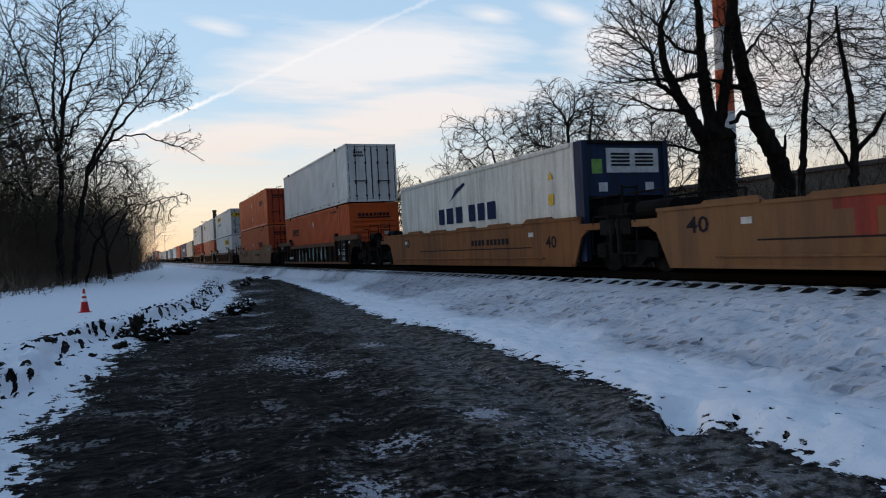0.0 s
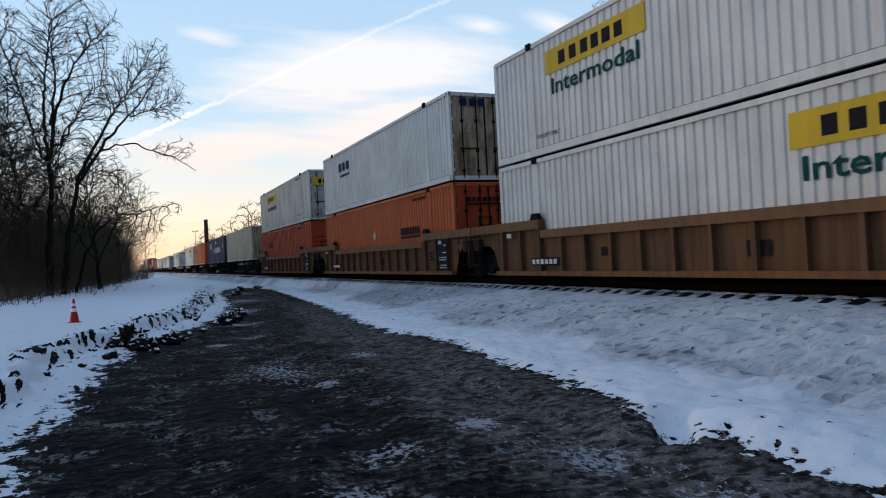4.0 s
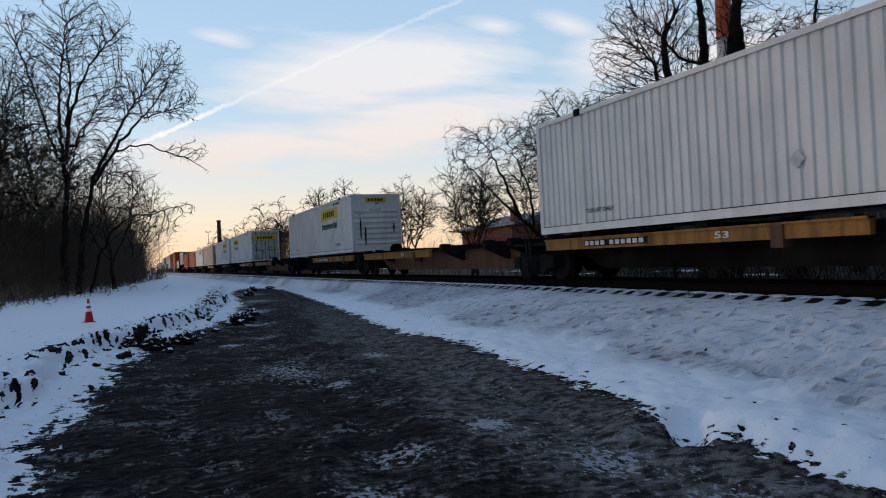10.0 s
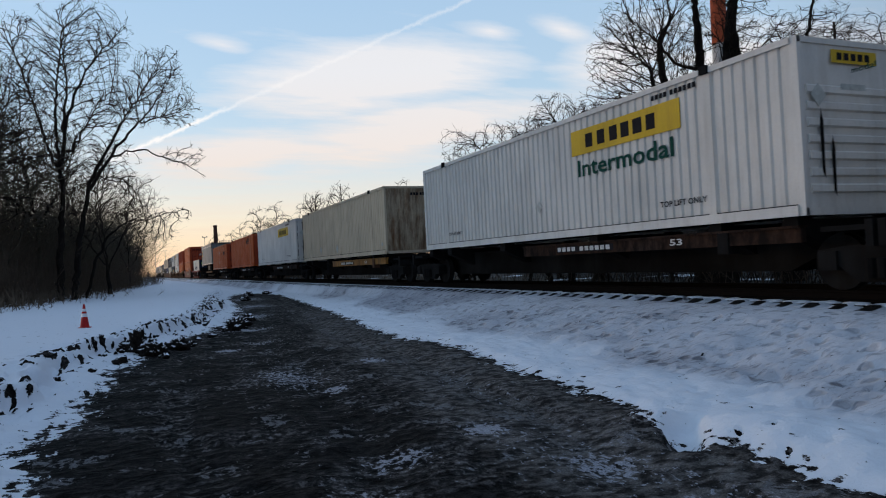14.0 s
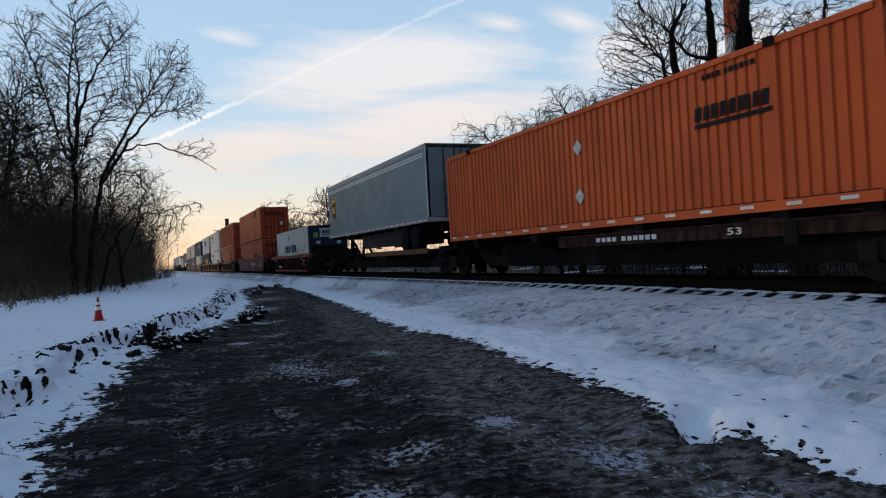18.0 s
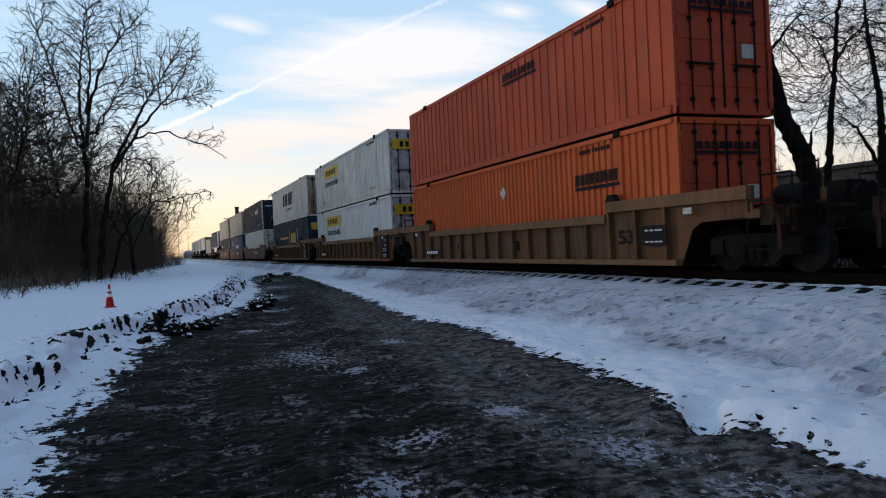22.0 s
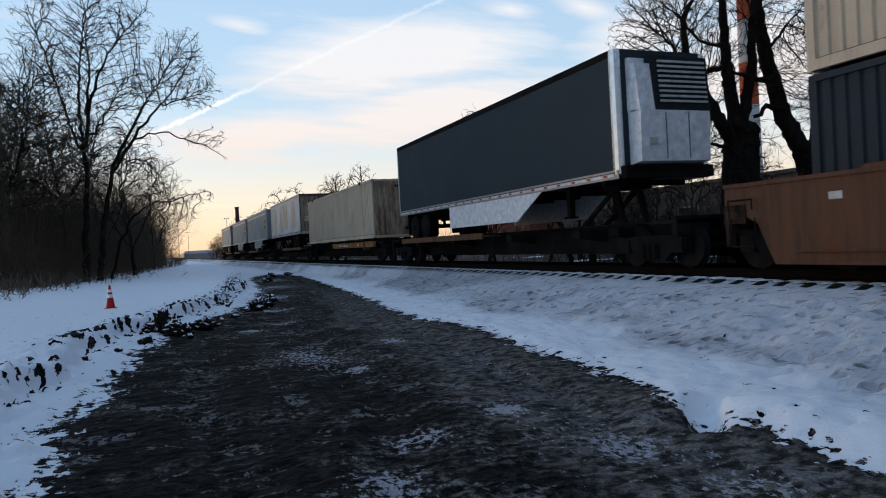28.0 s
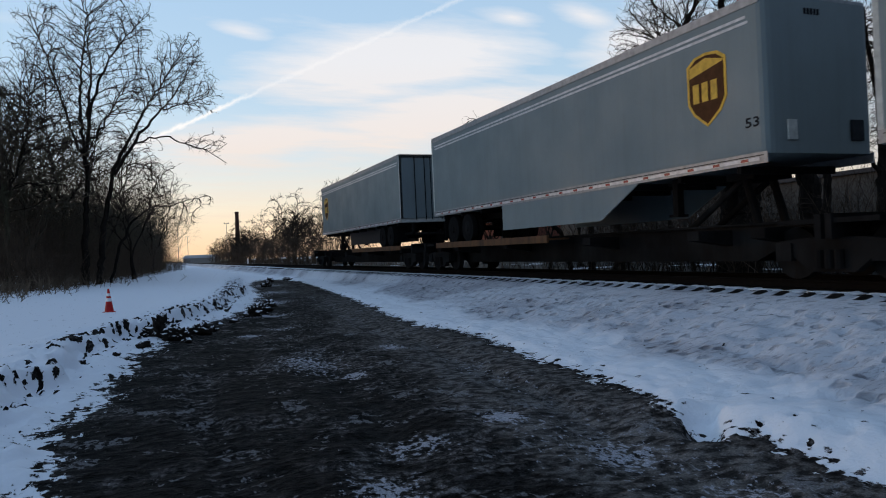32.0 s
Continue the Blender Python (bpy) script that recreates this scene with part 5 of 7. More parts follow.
def well_car(label, colour, kind, L, ext_n, ext_f, two_bogies, rib=1.0, size="53", raised=True, marks="ink"):
    """A well car, zero at the rail top under the near end of its load; ribbed or smooth sides."""
    c = M[colour]
    root = tagged(new("well_car"), label, "rail car", "well cars of the train")
    X = 1.53 if kind == "ribbed" else 1.42
    # sheets and ribs below the chord: darker copy of the paint as shade
    c2 = M[{"red": "dimred", "brown": "dimbrown", **({"tan": "dimtan", "tan2": "dimtan", "rust": "dimtan"} if kind == "ribbed" else {})}.get(colour, colour)]
    lo, mid, hi = 0.14, 1.30, 1.58 if raised else 1.34
    a, b = -ext_n, L + ext_f
    na, nb = (-0.4, L + 0.4) if kind == "ribbed" else (a + 0.75, b - 0.75)
    a0, b0 = a, b
    if two_bogies[0]:
        a = max(a, -1.95)
    if two_bogies[1]:
        b = min(b, L + 1.95)
    if kind != "ribbed":
        na, nb = a + 0.75, b - 0.75
    if L < 13 and kind == "smooth":
        # short cars: the hull ends at the load where two cars share a bogie
        a, b = (a if two_bogies[0] else -0.3), (b if two_bogies[1] else L + 0.3)
        na, nb = (na if two_bogies[0] else -0.35), (nb if two_bogies[1] else L + 0.35)
    out = [(a, 1.02), (na - 0.25, 0.98), (na + 0.0, 0.85), (na + 0.35, lo), (nb - 0.35, lo), (nb, 0.85), (nb + 0.25, 0.98), (b, 1.02), (b, hi), (L - 2.3, hi), (L - 2.36, mid), (2.36, mid), (2.3, hi), (a, hi)]
    for sx in (-1, 1):
        xo = sx * X
        if kind == "ribbed":
            xi = sx * (X - 0.145)
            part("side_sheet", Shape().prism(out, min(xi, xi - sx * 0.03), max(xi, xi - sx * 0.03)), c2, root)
            s = Shape()
            for p, q, z0, z1 in ((a, 2.3, hi - 0.24, hi), (2.36, L - 2.36, mid - 0.2, mid), (L - 2.3, b, hi - 0.24, hi)):
                s.box(min(xo, xi - sx * 0.06), max(xo, xi - sx * 0.06), p, q, z0, z1)
            part("top_chord", s, M["tan2"] if colour in ("tan", "rust") else c, root)
            part("bottom_chord", Shape().box(min(xo, xi), max(xo, xi), na + 0.35, nb - 0.35, lo, lo + 0.12), c, root)
            n = max(2, round((L - 0.6) / rib))
            for i in range(n + 1):
                y = 0.3 + (L - 0.6) * i / n
                top = (mid if 2.36 < y < L - 2.36 else hi) - 0.2
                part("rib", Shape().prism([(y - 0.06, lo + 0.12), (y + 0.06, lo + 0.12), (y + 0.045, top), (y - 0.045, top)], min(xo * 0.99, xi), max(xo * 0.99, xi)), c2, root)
            for y in (2.1, L - 2.1) if colour != "red" else ():
                part("guide_block", Shape().prism([(y - 0.2, hi), (y + 0.2, hi), (y + 0.1, hi + 0.16), (y - 0.1, hi + 0.16)], min(xo, xi), max(xo, xi)), M["steel"], root)
        else:
            xi = sx * (X - 0.06)
            part("side_sheet", Shape().prism(out, min(xo, xi), max(xo, xi)), c2, root)
            s = Shape()
            for p, q, z1 in ((a, 2.3, hi), (2.36, L - 2.36, mid), (L - 2.3, b, hi)):
                s.box(min(xo, xo + sx * 0.035), max(xo, xo + sx * 0.035), p, q, z1 - 0.07, z1)
            part("top_lip", s, c, root)
            part("bottom_lip", Shape().box(min(xo, xo + sx * 0.03), max(xo, xo + sx * 0.03), na + 0.4, nb - 0.4, lo, lo + 0.06), c, root)
            for i in range(5):
                y = 1.6 + (L - 3.2) * i / 4
                part("edge_plate", Shape().prism([(y - 0.7, mid if 2.4 < y < L - 2.4 else hi), (y + 0.7, mid if 2.4 < y < L - 2.4 else hi), (y + 0.6, (mid if 2.4 < y < L - 2.4 else hi) + 0.06), (y - 0.6, (mid if 2.4 < y < L - 2.4 else hi) + 0.06)], min(xo, xi), max(xo, xi)), c, root)
            part("brake_pipe", Shape().tube((xo + sx * 0.06, a + 1.6, 0.36), (xo + sx * 0.06, b - 1.6, 0.36), 0.025, n=6), c, root)
    for sx in (-1, 1):
        for p, q in ((a0, a), (b, b0)):
            if q - p > 0.1:
                xo = sx * X
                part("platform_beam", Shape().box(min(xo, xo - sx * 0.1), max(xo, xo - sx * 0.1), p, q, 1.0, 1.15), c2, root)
                part("platform_rail", Shape().tube((xo - sx * 0.3, p + 0.1, 1.12), (xo - sx * 0.3, p + 0.1, 1.75), 0.02, n=6).tube((xo - sx * 0.3, p + 0.1, 1.75), (xo - sx * 0.3, q - 0.05, 1.75), 0.02, n=6), M["steel"], root)
                part("air_tank", Shape().tube((sx * 0.75, p + 0.15, 1.38), (sx * 0.75, q - 0.05, 1.38), 0.2, n=12), M["steel"], root)
    a, b = a0, b0
    for y in (-0.12, L + 0.06):
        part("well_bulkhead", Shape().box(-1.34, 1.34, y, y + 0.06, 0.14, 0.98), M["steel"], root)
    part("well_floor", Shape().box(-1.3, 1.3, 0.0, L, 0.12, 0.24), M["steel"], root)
    for y0, y1, d in ((a, -0.12, -1), (L + 0.12, b, 1)):
        part("end_deck", Shape().box(-1.3, 1.3, min(y0, y1), max(y0, y1), 0.98, 1.12).box(-1.33, 1.33, y0 if d < 0 else y1 - 0.1, y0 + 0.1 if d < 0 else y1, 0.75, 1.2), M["dimbrown"], root)
        ye = y0 if d < 0 else y1
        s = Shape()
        for x in (-1.2, -0.8):
            s.tube((x, ye + d * 0.06, 0.5), (x, ye + d * 0.06, 1.95), 0.018, n=6)
        for z in (0.6, 0.95, 1.3, 1.65, 1.9):
            s.tube((-1.2, ye + d * 0.06, z), (-0.8, ye + d * 0.06, z), 0.015, n=6)
        part("ladder", s, M["steel"], root)
        part("brake_gear", Shape().box(0.1, 0.6, ye - 0.35 * d - 0.2, ye - 0.35 * d + 0.2, 1.12, 1.6).tube((0.35, ye - 0.1 * d, 1.3), (0.35, ye + 0.02 * d, 1.3), 0.24, n=12), M["steel"], root)
    for ye, d in ((a, -1), (b, 1)):
        part("corner_bracket", Shape().box(-X - 0.03, -X + 0.12, min(ye, ye - d * 0.5), max(ye, ye - d * 0.5), 0.86, 1.2).box(-X - 0.05, -X + 0.1, min(ye - d * 0.05, ye - d * 0.13), max(ye - d * 0.05, ye - d * 0.13), 0.45, 1.15), M["steel"] if L < 13 else M["dimbrown"], root)
        s = Shape().tube((-X - 0.06, ye - d * 0.2, 0.45), (-X - 0.06, ye - d * 0.75, 0.45), 0.016, n=6)
        for q in (0.2, 0.75):
            s.tube((-X - 0.06, ye - d * q, 0.45), (-X - 0.06, ye - d * q, 0.95), 0.016, n=6)
        part("step", s, M["steel"], root)
        part("hand_rail", Shape().tube((-X - 0.07, ye - d * 0.15, 1.28), (-X - 0.07, ye - d * 0.7, 1.28), 0.016, n=6).tube((-X - 0.07, ye - d * 0.15, 1.1), (-X - 0.07, ye - d * 0.15, 1.28), 0.016, n=6).tube((-X - 0.07, ye - d * 0.7, 1.1), (-X - 0.07, ye - d * 0.7, 1.28), 0.016, n=6), M["steel"], root)
        y1 = ye - d * (2.2 if L > 13 else 3.5)
        part("warning_placard", Shape().box(-X - 0.012, -X, min(y1, y1 - d * 0.24), max(y1, y1 - d * 0.24), hi - 0.42, hi - 0.30), M["plate"], root)
    bogie(root, a if not two_bogies[0] else a + 1.1)
    if two_bogies[0]:
        coupler(root, a, -1)
    if two_bogies[1]:
        bogie(root, b - 1.1)
        coupler(root, b, 1)
    xf = -X - (0.004 if kind == "ribbed" else 0.006)
    if size:
        lettering(size, 0.75 if kind != "ribbed" else 1.45, 1.25 if kind != "ribbed" else 2.0, 0.6, 0.92, xf + (0.12 if kind == "ribbed" else 0), M[marks], root, "size_mark")
    if kind == "smooth" and L < 13:
        lettering("40", L - 1.1, L - 0.52, 0.8, 1.12, xf, M["ink"], root, "size_mark")
        if colour == "tan2":
            part("red_patch", Shape().box(xf, xf + 0.01, 7.6, 8.75, 1.06, 1.26).box(xf, xf + 0.01, 8.05, 8.4, 0.62, 1.058), M["red"], root, "red painted patch")
        part("sill_line", Shape().box(xf - 0.002, xf + 0.01, 2.0, L - 2.2, 0.62, 0.65), M["ink"], root)
    if kind == "smooth":
        bars((3, 3, 3, 3, -1, 3, 3, 3, 3, 3, 3), L * 0.25 + 0.1, L * 0.25 + 2.6, 0.75, 0.92, xf - 0.001, M["ink" if colour in ("tan", "tan2") else "plate"], root, "reporting_mark")
    else:
        part("number_panel", Shape().box(xf, xf + 0.02, L - 3.2, L - 1.9, 0.4, 0.6), M["ink"], root)
        bars((3, 3, 3, 3, 3, 3), L - 3.15, L - 1.95, 0.44, 0.56, xf - 0.001, M["pale"], root, "reporting_mark")
        low, high = (0.55, 0.98) if colour in ("red", "tan2") else (0.28, 1.3)
        part("data_panel", Shape().box(xf, xf + 0.02, 0.2, 0.98, low, high), M["ink"], root)
        for z, w in ((0.62, 0.6), (0.86, 0.6)) if colour in ("red", "tan2") else ((0.36, 0.6), (0.44, 0.5), (0.62, 0.6), (0.70, 0.6), (0.86, 0.3), (1.1, 0.25)):
            bars((3, 3, 2, 3), 0.28, 0.28 + w, z, z + 0.035, xf - 0.001, M["pale"], root, "stencil")
        bars((3, 3, 3, 3), L * 0.42, L * 0.42 + 0.55, 0.5, 0.78, xf + 0.12, M["ink"], root, "stencil")
        bars((3, 2, 3), L * 0.68, L * 0.68 + 0.45, 0.6, 0.8, xf + 0.12, M["ink"], root, "stencil")
    return root


def spine_car(label, L, ext_n, ext_f, two_bogies, beams, bare=False, trailer=False, wheels_far=True, beam="yellow"):
    """A skeleton car: deep centre beam, cross arms, yellow side beams, and for trailers a wheel deck and a hitch."""
    root = tagged(new("spine_car"), label, "rail car", "spine cars of the train")
    a, b = -ext_n, L + ext_f
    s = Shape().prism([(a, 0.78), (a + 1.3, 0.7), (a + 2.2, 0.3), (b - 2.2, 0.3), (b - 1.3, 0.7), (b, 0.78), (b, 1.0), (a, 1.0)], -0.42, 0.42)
    # under a load the beam turns near-black, its shade put into the colour
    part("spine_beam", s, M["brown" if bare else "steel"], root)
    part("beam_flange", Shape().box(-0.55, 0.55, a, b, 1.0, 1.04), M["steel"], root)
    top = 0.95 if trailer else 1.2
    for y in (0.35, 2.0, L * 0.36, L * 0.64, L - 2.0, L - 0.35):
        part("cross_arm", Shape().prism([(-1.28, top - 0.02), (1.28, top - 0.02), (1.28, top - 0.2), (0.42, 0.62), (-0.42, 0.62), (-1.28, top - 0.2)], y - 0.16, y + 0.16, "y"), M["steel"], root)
        if not trailer:
            for sx in (-1, 1):
                part("pedestal", Shape().box(sx * 1.1 - 0.16, sx * 1.1 + 0.16, y - 0.14, y + 0.14, top - 0.02, top + 0.03), M["steel"], root)
    for y0, y1 in beams:
        for sx in (-1, 1):
            x = sx * 1.28
            part("side_beam", Shape().box(x - 0.06, x + 0.06, y0, y1, 0.80, 1.07).box(x - 0.1, x + 0.1, y0, y1, 1.04, 1.08), M[beam], root, "yellow painted side beam" if beam == "yellow" else "dark brown side beam")
        yn = y0 + (y1 - y0) * 0.55
        if not bare:
            part("number_panel", Shape().box(-1.352, -1.34, yn, yn + 2.3, 0.86, 1.0), M["ink"], root)
        bars(() if bare else (3, 3, 3, 3, -2, 3, 3, 3, 3, 3, 3), yn + 0.05, yn + 2.25, 0.88, 0.98, -1.353, M["pale"], root, "reporting_mark")
        lettering("53", y0 + 2.7, y0 + 3.05, 0.87, 1.0, -1.345, M["pale"], root, "size_mark")
        part("beam_bracket", Shape().box(-1.38, -1.1, y0 + 1.5, y0 + 1.75, 0.66, 1.08), M["rust" if beam == "yellow" else "steel"], root)
    if trailer:
        y0, y1 = (L - 8.5, L - 0.2) if wheels_far else (0.2, 8.5)
        for sx in (-1, 1):
            part("wheel_deck", Shape().box(sx * 1.0 - 0.35, sx * 1.0 + 0.35, y0, y1, 0.93, 0.98).box(sx * 1.33 - 0.03, sx * 1.33 + 0.03, y0, y1, 0.86, 1.06), M["dimtan"], root)
        yh = 1.5 if wheels_far else L - 1.5
        d = 1 if wheels_far else -1
        s = Shape().box(-0.5, 0.5, yh - 0.35, yh + 0.35, 1.9, 2.05)
        for x in (-0.35, 0.35):
            s.tube((x, yh, 1.95), (x, yh + d * 1.6, 1.0), 0.07, n=8).tube((x, yh, 1.95), (x, yh - d * 0.3, 1.0), 0.08, n=8)
        part("hitch_stand", s, M["steel"], root)
    for ye, d in ((a, -1), (b, 1)):
        part("end_platform", Shape().box(-1.25, 1.25, min(ye, ye - d * 0.9), max(ye, ye - d * 0.9), 0.95, 1.03).box(-1.3, 1.3, min(ye, ye - d * 0.12), max(ye, ye - d * 0.12), 0.7, 1.1), M["steel"], root)
        part("brake_gear", Shape().tube((0.7, ye - d * 0.2, 1.3), (0.7, ye - d * 0.1, 1.3), 0.25, n=12).box(0.6, 0.8, min(ye - d * 0.3, ye - d * 0.2), max(ye - d * 0.3, ye - d * 0.2), 1.0, 1.5), M["steel"], root)
    bogie(root, a if not two_bogies[0] else a + 1.1)
    if two_bogies[0]:
        coupler(root, a, -1)
    if two_bogies[1]:
        bogie(root, b - 1.1)
        coupler(root, b, 1)
    return root


def trailer(label, colour, L=16.15, nose_near=True, kind="grey", skirt=True):
    """A road semitrailer, zero at the bottom of its box at the near end."""
    H, c = 2.97, M[colour]
    root = tagged(new("semitrailer"), label, "trailer", "trailers on the train")
    f = (lambda y: y) if nose_near else (lambda y: L - y)
    r = 0.16
    nose = [(-WID, f(L)), (-WID, f(r))] + [(-WID + r * (1 - math.cos(w)), f(r - r * math.sin(w))) for w in (0.5, 1.0)] + [(-WID + r, f(0)), (WID - r, f(0))] + [(WID - r * (1 - math.cos(w)), f(r - r * math.sin(w))) for w in (1.0, 0.5)] + [(WID, f(r)), (WID, f(L))]
    part("box_body", Shape().prism(nose, 0.16, H - 0.06, "z"), c, root)
    part("roof", Shape().prism([(x * 1.0, y) for x, y in nose], H - 0.058, H, "z"), M["alu"] if kind != "reefer" else M["black"], root)
    for sx in (-1, 1):
        x = sx * WID
        part("bottom_rail", Shape().box(min(x, x + sx * 0.02), max(x, x + sx * 0.02), 0.02, L - 0.02, 0.0, 0.2), M["alu"], root)
        part("top_rail", Shape().box(min(x, x + sx * 0.015), max(x, x + sx * 0.015), 0.1, L - 0.1, H - 0.16, H), M["alu"] if kind != "reefer" else M["steel"], root)
    if kind == "grey":
        s = Shape().box(-WID - 0.006, -WID, f(0.4) if nose_near else 0.3, L - 0.3 if nose_near else f(0.4), H - 0.36, H - 0.31).box(-WID - 0.006, -WID, 0.35, L - 0.35, H - 0.46, H - 0.41)
        part("white_stripe", s, M["tapew"], root)
        yc = f(1.42)
        k = 0.52
        sh = [(yc - k, 2.1), (yc - k * 0.6, 2.24), (yc, 2.28), (yc + k * 0.6, 2.24), (yc + k, 2.1), (yc + k, 1.35), (yc + k * 0.7, 1.12), (yc, 0.86), (yc - k * 0.7, 1.12), (yc - k, 1.35)]
        part("shield", Shape().prism(sh, -WID - 0.008, -WID), M["gold"], root, "gold edged brown shield")
        inner = [(yc + (y - yc) * 0.88, 1.6 + (z - 1.6) * 0.92) for y, z in sh]
        part("shield_field", Shape().prism(inner, -WID - 0.012, -WID - 0.008), M["shield"], root)
        bars((3, 3, 3), yc - 0.36, yc + 0.36, 1.35, 1.72, -WID - 0.013, M["gold"], root, "emblem")
        part("emblem_band", Shape().prism([(yc - 0.44, 2.02), (yc + 0.44, 1.86), (yc + 0.44, 2.06), (yc, 2.18), (yc - 0.44, 2.06)], -WID - 0.014, -WID - 0.012), M["gold"], root)
        ys = f(0.34)
        lettering("53", ys - 0.16, ys + 0.16, 0.66, 0.84, -WID - 0.004, M["ink"], root, "size_mark")
    if kind == "stained":
        rnd = random.Random(4)
        y = 0.6
        while y < L - 1.5:
            w = rnd.uniform(1.0, 2.2)
            part("patch_panel", Shape().box(-WID - 0.006, -WID, y, y + w, rnd.uniform(0.22, 0.6), H - rnd.uniform(0.2, 0.4)), M["white"] if rnd.random() < 0.6 else M["beige"], root)
            y += w + rnd.uniform(0.1, 0.7)
    part("white_tape", Shape().box(-WID - 0.024, -WID - 0.02, 0.2, L - 0.2, 0.055, 0.115), M["tapew"], root)
    for i in range(int(L / 0.7) - 1):
        part("red_tape", Shape().box(-WID - 0.028, -WID - 0.024, 0.45 + i * 0.7, 0.45 + i * 0.7 + 0.17, 0.06, 0.11), M["tape"], root)
    part("rail_seam", Shape().box(-WID - 0.022, -WID - 0.019, 0.1, L - 0.1, 0.135, 0.15), M["ink"], root)
    d = 1 if nose_near else -1
    # rear end: frame, doors, bumper
    ye = f(L)
    part("rear_frame", Shape().box(-WID, WID, min(ye, ye - d * 0.1), max(ye, ye - d * 0.1), 0.0, 0.18).box(-WID, WID, min(ye, ye - d * 0.1), max(ye, ye - d * 0.1), H - 0.16, H + 0.005).box(-WID - 0.004, -WID + 0.1, min(ye, ye - d * 0.1), max(ye, ye - d * 0.1), 0.16, H - 0.1).box(WID - 0.1, WID + 0.004, min(ye, ye - d * 0.1), max(ye, ye - d * 0.1), 0.16, H - 0.1), M["plate"], root)
    for k in (-1, 1):
        xa, xb = (-WID + 0.1, -0.01) if k < 0 else (0.01, WID - 0.1)
        leaf = part("rear_door", Shape().box(xa, xb, min(ye + d * 0.02, ye - d * 0.02), max(ye + d * 0.02, ye - d * 0.02), 0.18, H - 0.16), M["beige2"] if kind == "stained" else c, root)
        xr = -0.25 * k + (xb if k < 0 else xa) + (0.0)
        for x in ((xa + xb) / 2, xr + 0.5 * k * 0.2):
            part("lock_rod", Shape().tube((x, ye + d * 0.04, 0.1), (x, ye + d * 0.04, H - 0.1), 0.018, n=6), M["steel"], leaf)
    part("bumper", Shape().box(-1.1, 1.1, min(ye, ye - d * 0.1), max(ye, ye - d * 0.1), -0.55, -0.45).box(-0.8, -0.7, min(ye, ye - d * 0.1), max(ye, ye - d * 0.1), -0.55, 0.0).box(0.7, 0.8, min(ye, ye - d * 0.1), max(ye, ye - d * 0.1), -0.55, 0.0), M["steel"], root)
    if kind == "stained":
        part("number_sign", Shape().box(-0.95, -0.6, min(ye, ye + d * 0.03), max(ye, ye + d * 0.03), 0.95, 1.3), M["pale"], root)
        lettering("110", -0.92, -0.63, 1.1, 1.26, ye + d * 0.034, M["ink"], root, "sign_number", end=True)
        part("number_sign", Shape().box(0.5, 0.9, min(ye, ye + d * 0.03), max(ye, ye + d * 0.03), 0.95, 1.3), M["pale"], root)
        bars((3, 3, 3), 0.55, 0.85, 1.1, 1.24, ye + d * 0.034, M["logoblue"], root, "stencil", end=True)
    # nose end
    y0 = f(0)
    if kind == "reefer":
        for sx in (-1, 1):
            part("corner_post", Shape().tube((sx * (WID - 0.12), f(0.14), 0.1), (sx * (WID - 0.12), f(0.14), H), 0.15, n=10), M["chrome"], root, "polished steel corner post")
        part("cooling_unit", Shape().prism([(y0 - d * 0.42, 0.35), (y0, 0.3), (y0, 1.55), (y0 - d * 0.46, 1.5)], -0.98, 0.98).box(-1.0, 0.98, min(y0, y0 - d * 0.1), max(y0, y0 - d * 0.1), 1.5, 2.75), M["skirt"], root, "white cooling unit cover")
        part("unit_top", Shape().prism([(y0 - d * 0.46, 1.52), (y0, 1.52), (y0, 2.8), (y0 - d * 0.36, 2.76)], -0.55, 1.02), M["black_plastic_and_shade"], root)
        part("side_fairing", Shape().prism([(y0 - d * 0.44, 1.5), (y0, 1.5), (y0, 2.62), (y0 - d * 0.3, 2.58)], -0.98, -0.56), M["skirt"], root)
        s = Shape()
        for i in range(9):
            z = 1.68 + i * 0.115
            yy = y0 - d * (0.455 - i * 0.009)
            s.box(-0.42, 0.92, min(yy, yy - d * 0.03), max(yy, yy - d * 0.03), z, z + 0.05)
        part("louvers", s, M["plate"], root)
        part("unit_door_seam", Shape().box(-0.3, -0.285, min(y0 - d * 0.46, y0 - d * 0.47), max(y0 - d * 0.46, y0 - d * 0.47), 0.4, 1.45).box(0.35, 0.365, min(y0 - d * 0.46, y0 - d * 0.47), max(y0 - d * 0.46, y0 - d * 0.47), 0.4, 1.45), M["black_plastic_and_shade"], root)
        part("control_panel", Shape().box(-0.75, -0.55, min(y0 - d * 0.44, y0 - d * 0.47), max(y0 - d * 0.44, y0 - d * 0.47), 0.72, 0.88), M["plate"], root)
        part("nose_base", Shape().box(-1.25, 1.25, min(y0, y0 - d * 0.2), max(y0, y0 - d * 0.2), 0.0, 0.28), M["steel"], root)
    else:
        for x, wd, hg in ((-0.75, 0.2, 0.35), (0.85, 0.3, 0.38)):
            part("nose_fitting", Shape().box(x - wd / 2, x + wd / 2, min(y0 + d * 0.02, y0 - d * 0.04), max(y0 + d * 0.02, y0 - d * 0.04), 0.4, 0.4 + hg), M["plate"] if x < 0 else M["black_plastic_and_shade"], root)
        bars((3, 3, 3, 3, 3), -0.35, 0.05, H - 0.33, H - 0.22, y0 - d * 0.004, M["ink"], root, "unit_number", end=True)
    # underframe
    for i in range(10):
        y = 0.8 + i * (L - 1.6) / 9
        part("cross_member", Shape().box(-1.2, 1.2, y - 0.05, y + 0.05, -0.12, 0.02), M["steel"], root)
    ya, yb = sorted((f(9), f(L - 0.5)))
